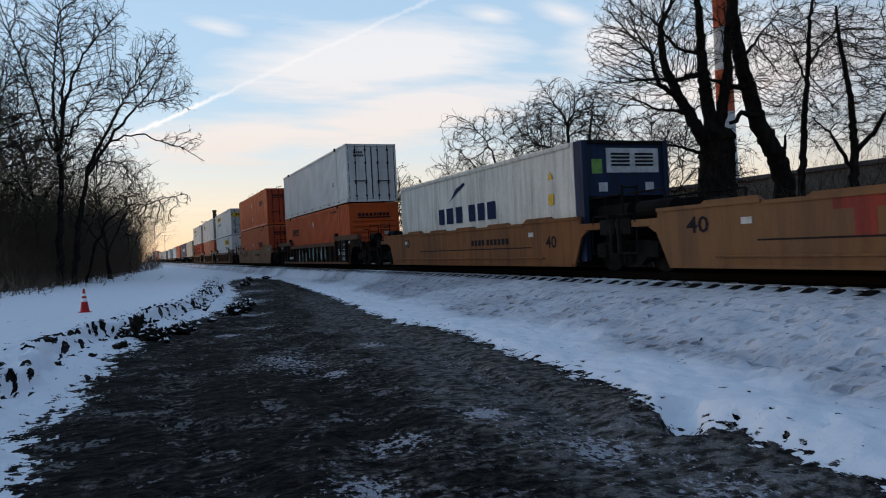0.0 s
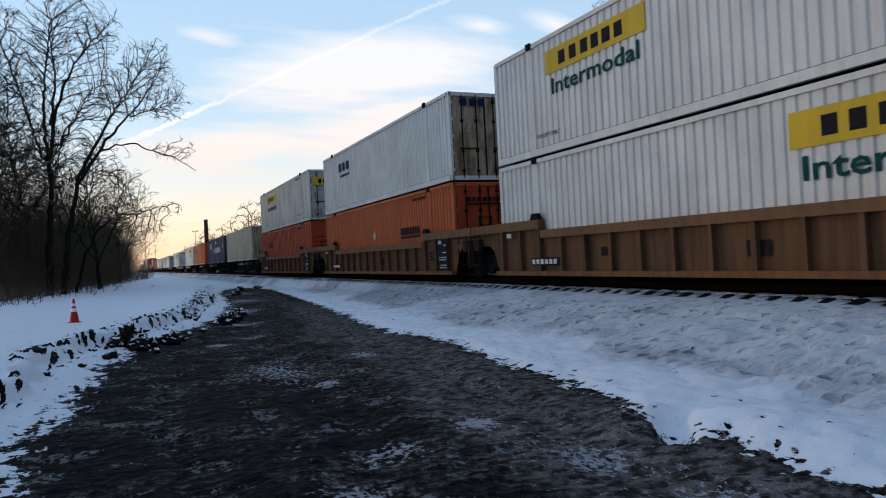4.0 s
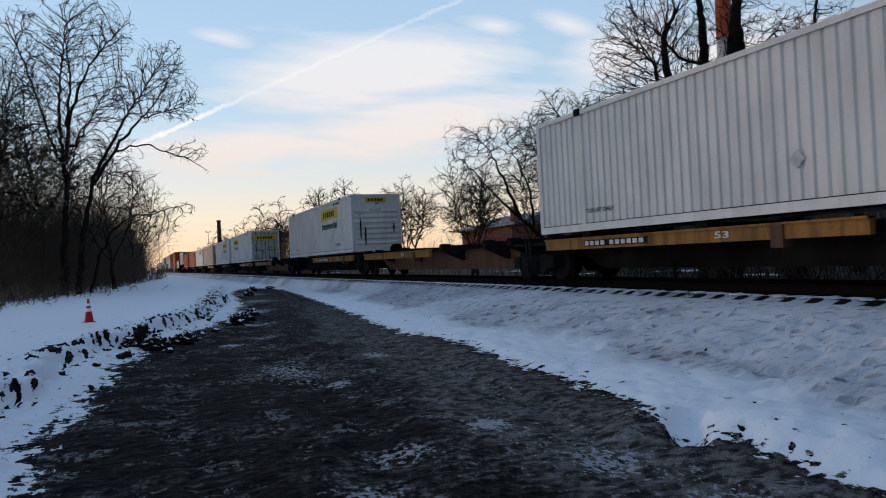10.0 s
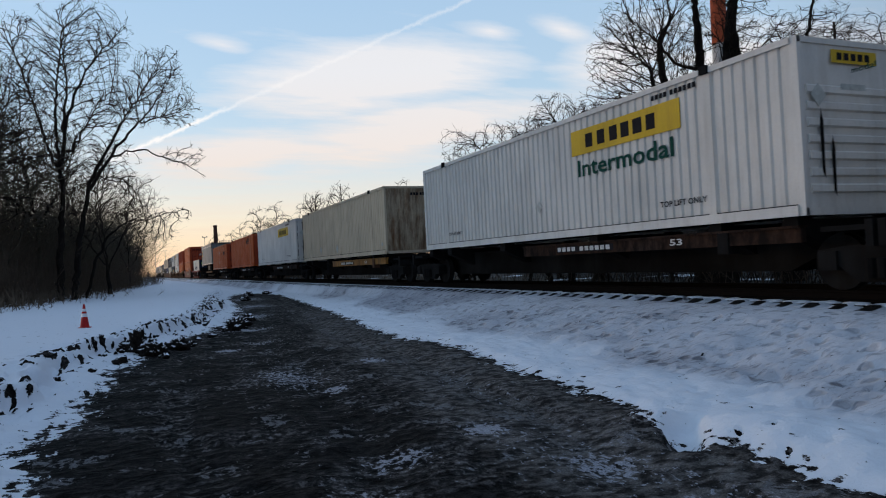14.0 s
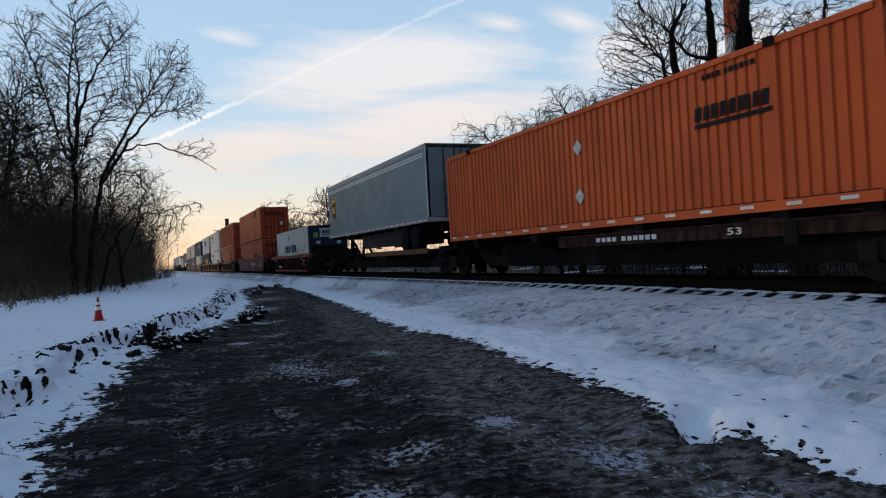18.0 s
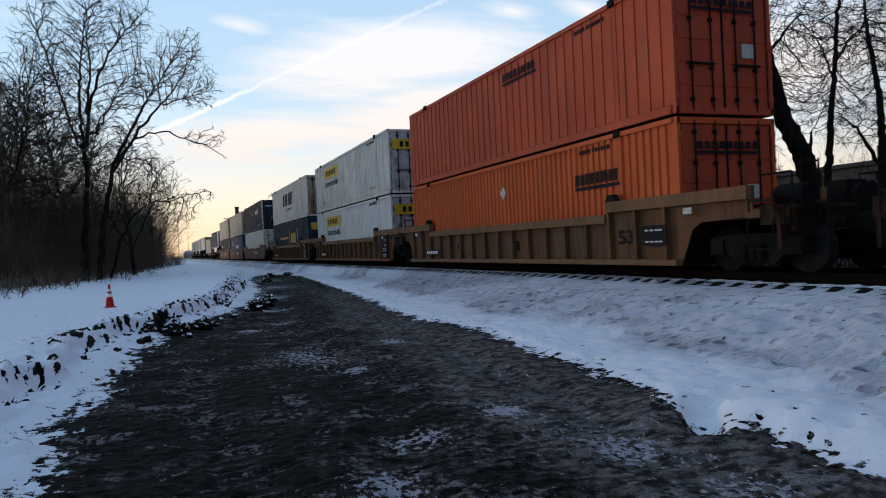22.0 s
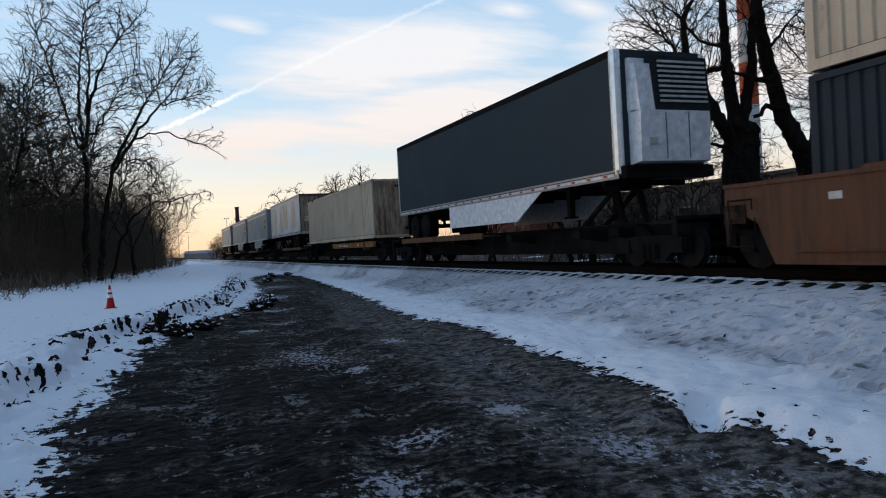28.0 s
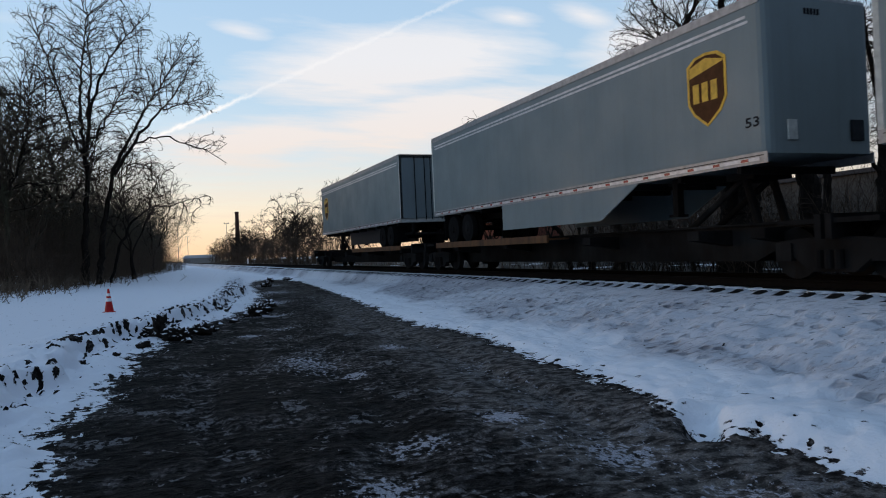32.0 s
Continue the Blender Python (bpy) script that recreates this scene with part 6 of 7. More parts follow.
    for x in (-0.5, 0.5):
        part("slider_rail", Shape().box(x - 0.1, x + 0.1, ya, yb, -0.3, -0.1), M["steel"], root)
    for x in (-0.75, 0.75):
        y = f(3.0)
        part("landing_leg", Shape().box(x - 0.08, x + 0.08, y - 0.08, y + 0.08, -0.75, 0.02).tube((x, y, -0.1), (x * 0.3, y + d * 0.9, -0.02), 0.04, n=6).box(x - 0.14, x + 0.14, y - 0.14, y + 0.14, -0.79, -0.74), M["steel"], root)
    for ya in (L - 3.0, L - 1.75):
        y = f(ya)
        part("axle", Shape().tube((-1.2, y, -0.56), (1.2, y, -0.56), 0.07, n=8), M["steel"], root)
        for sx in (-1, 1):
            t = Shape()
            for dx in (0.98, 1.2):
                t.tube((sx * (dx - 0.1), y, -0.56), (sx * (dx + 0.06), y, -0.56), 0.5, 0.48, 20)
            tw = part("tyre", t, M["rubber"], root)
            part("rim", Shape().tube((sx * 1.24, y, -0.56), (sx * 1.27, y, -0.56), 0.28, 0.26, 14).tube((sx * 1.27, y, -0.56), (sx * 1.31, y, -0.56), 0.12, 0.1, 10), M["steel"], tw)
    for x in (-0.99, 0.99):
        part("mud_flap", Shape().box(x - 0.29, x + 0.29, f(L - 1.0) - 0.01, f(L - 1.0) + 0.01, -0.85, 0.0), M["rubber"], root)
    if skirt:
        for sx in (-1, 1):
            q = [(f(3.6), 0.0), (f(5.1), -0.75), (f(10.3), -0.75), (f(10.3), 0.0)] if nose_near else [(f(5.2), 0.0), (f(5.5), -0.78), (f(12.2), -0.78), (f(12.2), 0.0)]
            xk = sx * (WID if nose_near else WID - 0.45)
            # the inset skirt is grey too; black here paints in its shade
            part("side_skirt", Shape().prism(q, xk - 0.012, xk + 0.012), M["skirt"] if kind == "reefer" else c if nose_near else M["black_plastic_and_shade"], root, "aerodynamic side skirt panel")
    return root


# ---- the consist: loads in order from the head end ----
# (start, length, car, car colour, loads); loads sit low in a well ("low"), on top ("top") or on a spine ("flat")
WELL, SPINE = "well", "spine"
CONSIST = [
    (-1.2, 12.4, "well_smooth", "tan2", []),
    (14.55, 12.25, "well_smooth", "tan", [("low", "reefer")]),
    (34.3, 16.15, "well_ribbed", "brown", [("low", "schneider_front"), ("top", "white53")]),
    (57.8, 16.15, "well_smooth", "tan2", [("low", "schneider_low"), ("top", "schneider")]),
    (81.3, 16.15, "well_ribbed", "tan", [("low", "jb_front"), ("top", "jb_door")]),
    (100.6, 16.15, "well_ribbed", "tan", [("low", "schneider_low"), ("top", "csx_up")]),
    (120.1, 16.15, "well_ribbed", "rust", [("low", "schneider_post_low"), ("top", "jb_old")]),
    (141.5, 16.15, "spine", "yellow", [("flat", "beige")]),
    (160.0, 16.15, "spine", "yellow", [("flat", "pacer")]),
    (180.5, 16.15, "spine", "yellow", [("flat", "schneider_front")]),
    (199.2, 16.15, "spine", "yellow", [("flat", "jb_front")]),
    (216.9, 15.0, "spine_bare", "yellow", []),
    (233.5, 16.15, "spine", "yellow", [("flat", "jb_front")]),
    (251.6, 15.0, "spine_bare", "yellow", []),
    (268.3, 16.15, "spine", "yellow", [("flat", "jb_door")]),
    (286.7, 16.15, "spine", "yellow", [("flat", "jb_front")]),
    (307.4, 16.15, "spine", "yellow", [("flat", "beige")]),
    (325.7, 16.15, "spine", "yellow", [("flat", "jb_smooth")]),
    (344.6, 16.15, "spine", "yellow", [("flat", "schneider_post")]),
    (365.1, 16.15, "spine", "yellow", [("flat", "schneider")]),
    (383.2, 16.0, "spine_trailer_far", "yellow", [("trailer", "grey_rear")]),
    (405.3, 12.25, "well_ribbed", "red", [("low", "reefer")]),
    (426.2, 16.15, "well_smooth", "maroon", [("low", "schneider_low"), ("top", "schneider_post")]),
    (449.4, 16.15, "well_ribbed", "tan2", [("low", "schneider"), ("top", "schneider_red")]),
    (468.6, 16.15, "well_ribbed", "tan", [("low", "jb_door"), ("top", "jb_old")]),
    (487.9, 16.15, "well_ribbed", "tan", [("low", "csx_low"), ("top", "swift")]),
    (511.3, 16.15, "well_smooth", "rust", [("low", "white_low"), ("top", "umax")]),
    (530.6, 16.15, "well_smooth", "rust", [("low", "pacer_low"), ("top", "beige_up")]),
    (549.5, 16.15, "well_smooth", "rust", [("low", "umax_low"), ("top", "beige_up")]),
    (570.8, 16.0, "spine_trailer", "yellow", [("trailer", "reefer")]),
    (591.0, 16.15, "spine", "yellow", [("flat", "beige")]),
    (610.4, 14.8, "spine_trailer_far", "yellow", [("trailer", "stained")]),
    (628.0, 16.1, "spine_trailer", "yellow", [("trailer", "grey")]),
    (646.1, 16.1, "spine_trailer", "yellow", [("trailer", "grey")]),
    (666.2, 16.0, "spine_trailer_far", "yellow", [("trailer", "grey_rear")]),
]
TRAILERS = {}


def build_train():
    n = len(CONSIST)
    for i, (u, L, car, colour, loads) in enumerate(CONSIST):
        gn = u - (CONSIST[i - 1][0] + CONSIST[i - 1][1]) if i else 9.0
        gf = CONSIST[i + 1][0] - (u + L) if i < n - 1 else 9.0
        two = (gn > 3.9, gf > 3.9)
        en = min(gn / 2 - 0.02, gn / 2 - 0.75) if two[0] else gn / 2 - 0.04
        ef = min(gf / 2 - 0.02, gf / 2 - 0.75) if two[1] else gf / 2 - 0.04
        en, ef = max(0.6, min(en, 2.9)), max(0.6, min(ef, 2.9))
        if car.startswith("well"):
            kind = car[5:]
            words = {"tan": "tan", "tan2": "faded tan", "brown": "dark brown", "rust": "rusty brown", "maroon": "maroon", "red": "red"}[colour]
            ob = well_car(words + (" ribbed" if kind == "ribbed" else " smooth-sided") + " steel well car on the track", colour, kind, L, en, ef, two,
                          rib=0.95 if colour != "rust" else 1.3, size="" if colour == "red" else "40" if L < 13 else "53", raised=L > 13, marks="pale" if colour in ("maroon", "red", "brown") else "ink")
            if colour == "tan2" and u == 57.8:
                rnd = random.Random(21)
                for k in range(13):
                    yc, zc = 11.0 + k * 0.42, rnd.uniform(0.85, 1.15)
                    pts = [(yc + 0.3 * rnd.uniform(0.5, 1.1) * math.cos(w * 0.698), zc + 0.24 * rnd.uniform(0.5, 1.1) * math.sin(w * 0.698)) for w in range(9)]
                    part("spray_painting", Shape().prism(pts, -1.427 - 0.001 * (k % 3), -1.424), M[("dimbrown", "dimtan", "dimbrown", "spray4")[k % 4]], ob, "dark and yellowish spray paint")
                for k in range(9):
                    ya = 11.3 + k * 0.45
                    part("spray_stroke", Shape().prism([(ya, 0.66), (ya + 0.07, 0.66), (ya + 0.2, 0.9), (ya + 0.13, 0.9)], -1.4325, -1.430), M["ink"], ob, "dark spray paint stroke")
            if u == 34.3:
                rnd = random.Random(12)
                for k in range(16):
                    yc, zc = 4.6 + k * 0.5, rnd.uniform(0.55, 0.8)
                    pts = []
                    for w in range(9):
                        q = rnd.uniform(0.55, 1.15)
                        pts.append((yc + 0.36 * q * math.cos(w * 0.698), zc + 0.42 * q * math.sin(w * 0.698)))
                    part("spray_painting", Shape().prism(pts, -1.390 - 0.002 * (k % 3), -1.386), M[("spray2", "spray3", "spray1", "spray2")[k % 4]], ob, "coloured spray paint")
                    for w in range(3):
                        ya, za = yc + rnd.uniform(-0.25, 0.25), zc + rnd.uniform(-0.3, 0.1)
                        yb, zb = ya + rnd.uniform(-0.18, 0.18), za + rnd.uniform(0.2, 0.45)
                        part("spray_stroke", Shape().prism([(ya - 0.03, za), (ya + 0.04, za), (yb + 0.04, zb), (yb - 0.03, zb)], -1.3985 - 0.0005 * w, -1.396), M[("pale", "spray1", "ink")[w]], ob, "pale spray paint stroke")
        else:
            bare = car == "spine_bare"
            tr = "trailer" in car
            far = car != "spine_trailer_far"
            beams = [] if tr else ([(6.9, 15.9)] if u in (199.2, 160.0) else [(0.1, 9.0)])
            if bare:
                beams = [(6.4, 14.6)]
            ob = spine_car(("empty tan spine car with a yellow side beam" if bare else "spine car with narrow side beams, centre beam coloured as in shade"), L, en, ef, two, beams, bare, tr, far, "dimbrown" if u in (141.5, 160.0, 180.5, 286.7, 325.7, 344.6, 365.1) else "yellow")
        place(ob, u, RAIL)
        for slot, key in loads:
            if slot == "trailer":
                if key in TRAILERS:
                    c = copy_thing(TRAILERS[key], pose(0, 0, 0))
                else:
                    c = {"grey": lambda: trailer("plain grey semitrailer with a brown and gold shield", "grey", 16.1),
                         "grey_rear": lambda: trailer("plain grey semitrailer seen from its closed rear doors", "grey", 16.0, False),
                         "stained": lambda: trailer("white semitrailer with rusty stained patched side", "stained", 14.8, False, "stained", False),
                         "reefer": lambda: trailer("dark refrigerated semitrailer with white cooling unit", "teal", 16.0, True, "reefer")}[key]()
                    TRAILERS[key] = c
                place(c, u, 2.86)
            else:
                c = container(key)
                c["group"] = "containers on the train"
                place(c, u, {"low": 1.06, "top": 4.03, "flat": 2.03}[slot])


build_train()


# ---- trees and brush ----
def bark(name, a, b):
    m, t, bs, n, l = shader(name)
    f = noise_tex(t, mapped(t, (1, 1, 0.25)), 7.0, 5.0, 0.7)
    l(mixc(t, ramp(t, f, ((0.35, 0.0), (0.7, 1.0))), a, b), bs.inputs["Base Color"])
    bs.inputs["Roughness"].default_value = 0.95
    bs.inputs["Specular IOR Level"].default_value = 0.05
    bump(t, bs, f, 0.5, 0.02)
    return m


BARK = bark("dark_bark", (0.008, 0.007, 0.006), (0.028, 0.022, 0.018))
TWIG = bark("twig_bark", (0.015, 0.012, 0.010), (0.045, 0.034, 0.025))
MOSSY = bark("mossy_bark", (0.030, 0.029, 0.018), (0.085, 0.078, 0.05))
SAPLING = bark("sapling_bark", (0.042, 0.036, 0.026), (0.12, 0.10, 0.07))
WEED = bark("dry_weed_stalks", (0.06, 0.047, 0.035), (0.18, 0.135, 0.095))
BRUSH = bark("dead_brush", (0.045, 0.034, 0.025), (0.13, 0.092, 0.064))


class Tree:
    """A bare tree: limbs are given, and twigs creep from them towards points scattered through the crown's lobes."""

    def __init__(self, seed, step=0.25, twig=0.012, wiggle=0.22, lift=0.05, power=2.35):
        self.g = np.random.default_rng(seed)
        self.pos, self.par, self.rad, self.aim = [], [], [], []
        self.step, self.twig, self.wiggle, self.lift, self.power = step, twig, wiggle * 0.55, lift, power

    def limb(self, pts, r0, r1):
        """A crooked limb along a few points; it springs from the nearest wood already there."""
        pts = [np.array(q, float) for q in pts]
        r0, r1 = r0 * (0.72 if self.pos else 0.86), max(self.twig * 1.6, r1 * 0.5)
        if self.pos:
            far = [float(((p - pts[0]) ** 2).sum()) for p in self.pos]
            last = int(np.argmin(far))
        else:
            self.pos.append(pts[0]), self.par.append(-1), self.rad.append(r0)
            last = 0
        first = not self.par[1:]
        total = sum(np.linalg.norm(b - a) for a, b in zip(pts, pts[1:]))
        done = 0.0
        for a, b in zip(pts, pts[1:]):
            d = np.linalg.norm(b - a)
            n = max(1, int(round(d / (self.step * 1.3))))
            for i in range(1, n + 1):
                q = a + (b - a) * i / n + self.g.normal(0, 0.16, 3) * self.step
                done += d / n
                self.pos.append(q), self.par.append(last), self.rad.append(r0 + (r1 - r0) * done / total)
                last = len(self.pos) - 1
        if first:
            self.fork = last

    def lobe(self, x, y, z, rx, rz, count, ry=None):
        """Scatters goals for the twigs in an egg-shaped part of the crown."""
        v = self.g.normal(size=(count, 3))
        v *= (self.g.random((count, 1)) ** 0.42) / np.linalg.norm(v, axis=1, keepdims=True)
        self.aim.append(np.array((x, y, z)) + v * np.array((rx, ry or min(rx, rz) * 1.1, rz)))

    def creep(self, rounds=70):
        g, step = self.g, self.step
        pos, par, kids = [np.array(p) for p in self.pos], list(self.par), [0] * len(self.pos)
        aims = np.concatenate(self.aim)
        here = np.array(pos)
        heart = here[self.fork] - np.array((0, 0, 4 * step))
        d2 = ((aims[:, None, :] - here[None]) ** 2).sum(2)
        near, dist = d2.argmin(1), np.sqrt(d2.min(1))
        for _ in range(rounds):
            live = dist > step * 1.15
            aims, near, dist = aims[live], near[live], dist[live]
            if not len(aims):
                break
            pull = (aims - np.array(pos)[near]) / dist[:, None]
            ids, back = np.unique(near, return_inverse=True)
            way = np.zeros((len(ids), 3))
            np.add.at(way, back, pull)
            fresh, drop = [], set()
            for k, i in enumerate(ids):
                w = way[k]
                size = np.linalg.norm(w)
                if kids[i] >= 3 or size < 1e-4:
                    drop.add(k)
                    continue
                w = w / size + g.normal(0, self.wiggle, 3)
                w[2] += self.lift
                if par[i] >= 0:
                    a = pos[i] - pos[par[i]]
                    out = pos[i] - heart
                    w = w + 0.45 * a / (np.linalg.norm(a) + 1e-6) + 0.75 * out / (np.linalg.norm(out) + 1e-6)
                w /= np.linalg.norm(w)
                fresh.append(pos[i] + w * step * g.uniform(0.8, 1.15))
                par.append(int(i)), kids.append(0)
                kids[i] += 1
            if drop:
                keep = ~np.isin(back, list(drop))
                aims, near, dist = aims[keep], near[keep], dist[keep]
            if not fresh:
                break
            base = len(pos)
            pos += fresh
            new_d = np.sqrt(((aims[:, None, :] - np.array(fresh)[None]) ** 2).sum(2))
            best = new_d.argmin(1)
            closer = new_d[np.arange(len(aims)), best] < dist
            near = np.where(closer, base + best, near)
            dist = np.where(closer, new_d[np.arange(len(aims)), best], dist)
        return np.array(pos), np.array(par)

    def make(self, label, at=(0, 0, 0), group="bare trees", spurs=0.8, bark_=None, twig_=None):
        g = self.g
        given = len(self.pos)
        pos, par = self.creep()
        n = len(pos)
        load = np.zeros(n)
        for i in range(n - 1, 0, -1):
            if load[i] == 0:
                load[i] = self.twig ** self.power
            load[par[i]] += load[i]
        rad = np.maximum(load, self.twig ** self.power) ** (1 / self.power)
        rad[:given] = np.maximum(np.array(self.rad), np.minimum(rad[:given], np.array(self.rad) * 1.15))
        i = np.arange(1, n)
        p0, p1, r0, r1 = pos[par[i]], pos[i], np.minimum(rad[par[i]], rad[i] * 1.3), rad[i]
        # short side shoots on the thin wood
        thin = np.where((r1 < self.twig * 3.2) & (g.random(n - 1) < spurs))[0]
        d = (p1 - p0)[thin]
        d /= np.linalg.norm(d, axis=1, keepdims=True) + 1e-9
        s0 = p0[thin] + (p1 - p0)[thin] * g.random((len(thin), 1))
        e = d * 0.7 + g.normal(0, 0.55, d.shape) + np.array((0, 0, self.lift * 2))
        e /= np.linalg.norm(e, axis=1, keepdims=True)
        s1 = s0 + e * self.step * g.uniform(0.5, 1.3, (len(thin), 1))
        f = e + g.normal(0, 0.4, d.shape)
        f /= np.linalg.norm(f, axis=1, keepdims=True)
        s2 = s1 + f * self.step * g.uniform(0.4, 1.0, (len(thin), 1))
        t = np.full(len(thin), self.twig)
        p0, p1 = np.concatenate((p0, s0, s1)), np.concatenate((p1, s1, s2))
        r0, r1 = np.concatenate((r0, t * 0.8, t * 0.7)), np.concatenate((r1, t * 0.7, t * 0.45))
        root = tagged(new("tree"), label, "tree", group)
        root.location = at
        big = r1 > self.twig * 5.5
        if big.any():
            ob = part("trunk", tubes("trunk", p0[big], p1[big], r0[big], r1[big], 8), None, root)
            ob.data.materials.append(bark_ or BARK)
        ob = part("crown", tubes("crown", p0[~big], p1[~big], r0[~big], r1[~big], 3), None, root, "bare leafless twigs")
        ob.data.materials.append(twig_ or TWIG)
        return root


def tubes(name, p0, p1, r0, r1, n):
    """Many tapered tubes in one mesh."""
    d = p1 - p0
    d = d / (np.linalg.norm(d, axis=1, keepdims=True) + 1e-9)
    a = np.cross(d, np.where(np.abs(d[:, 2:3]) > 0.9, np.array([[1.0, 0, 0]]), np.array([[0, 0, 1.0]])))
    a /= np.linalg.norm(a, axis=1, keepdims=True) + 1e-9
    b = np.cross(d, a)
    w = 2 * math.pi * np.arange(n) / n
    ring = a[:, None, :] * np.cos(w)[None, :, None] + b[:, None, :] * np.sin(w)[None, :, None]
    over = d * np.minimum(r1, r0)[:, None] * (0.5 if n > 4 else 0.0)
    v = np.concatenate(((p0 - over)[:, None, :] + ring * r0[:, None, None], (p1 + over)[:, None, :] + ring * r1[:, None, None]), 1).reshape(-1, 3)
    k = np.arange(n)
    quad = np.stack((k, (k + 1) % n, n + (k + 1) % n, n + k), 1)
    quads = (quad[None] + (2 * n * np.arange(len(p0)))[:, None, None]).reshape(-1, 4)
    me = bpy.data.meshes.new(name)
    me.vertices.add(len(v))
    me.vertices.foreach_set("co", v.astype(np.float32).ravel())
    me.loops.add(quads.size)
    me.loops.foreach_set("vertex_index", quads.ravel().astype(np.int32))
    me.polygons.add(len(quads))
    me.polygons.foreach_set("loop_start", (np.arange(len(quads)) * 4).astype(np.int32))
    me.update(calc_edges=True)
    if n > 4:
        me.shade_smooth()
    return me


def simple_tree(seed, h, rad, step=0.3, twig=0.012, count=700, stem=0.28, wide=0.30, lean=(0, 0)):
    """A whole small tree: trunk, three or four main limbs and a loose crown."""
    t = Tree(seed, step, twig, 0.25, 0.06)
    g = t.g
    top = np.array((lean[0] * h * stem, lean[1] * h * stem, h * stem))
    t.limb([(0, 0, -0.3), top * 0.5, top], rad, rad * 0.8)
    w0 = g.uniform(0, 6.28)
    k = int(g.integers(3, 6))
    for i in range(k):
        w, out, up = w0 + 6.28 * i / k + g.uniform(-0.4, 0.4), wide * h * g.uniform(0.35, 0.75), h * g.uniform(0.62, 0.86)
        side = np.array((math.cos(w), math.sin(w), 0.0))
        end = np.array((lean[0] * h, lean[1] * h, 0)) + side * out + np.array((0, 0, up))
        t.limb([top * g.uniform(0.8, 1.0), top * 0.45 + end * 0.5 + side * out * 0.25, end], rad * 0.5, t.twig * 3)
        t.lobe(*end, wide * h * 0.55, h * 0.20, count // k)
    t.lobe(lean[0] * h * 0.6, lean[1] * h * 0.6, h * 0.58, wide * h, h * 0.30, count // 2)
    return t


def brush(name, seed, count, spot, low, high, twig=0.010, lean=0.25, label="", per=4, mat=None):
    """A thicket: many thin crooked stems with side twigs. spot(r) gives a place on the ground."""
    r = random.Random(seed)
    s = Shape()
    for _ in range(count):
        x, y, k = spot(r)
        h = r.uniform(low, high) * k
        p = Vector((x, y, height_fast(x, y) - 0.1))
        d = Vector((r.gauss(0, lean), r.gauss(0, lean), 1)).normalized()
        rad = twig * r.uniform(0.9, 2.2) * (0.6 + 0.4 * k)
        for i in range(4):
            d = (d + Vector((r.gauss(0, 0.2), r.gauss(0, 0.2), 0.0))).normalized()
            q = p + d * h / 4
            s.tube(p, q, rad, rad * 0.8, 3, False)
            if i:
                for _ in range(per if i > 1 else per // 2):
                    e = (d * 0.5 + Vector((r.gauss(0, 0.7), r.gauss(0, 0.7), r.gauss(0.25, 0.4)))).normalized()
                    b = p.lerp(q, r.random())
                    c = b + e * h * r.uniform(0.12, 0.3)
                    s.tube(b, c, rad * 0.55, rad * 0.35, 3, False)
                    f = (e + Vector((r.gauss(0, 0.5), r.gauss(0, 0.5), r.gauss(0.1, 0.4)))).normalized()
                    s.tube(c, c + f * h * r.uniform(0.06, 0.16), rad * 0.35, rad * 0.25, 3, False)
            p, rad = q, rad * 0.8
    me = bpy.data.meshes.new(name)
    me.from_pydata(s.v, [], s.f)
    me.materials.append(mat or BRUSH)
    return tagged(new(name, me), label, "brush", kind="stuff")


def height_fast(x, y):
    return 0.4 if x < 9 else 0.2


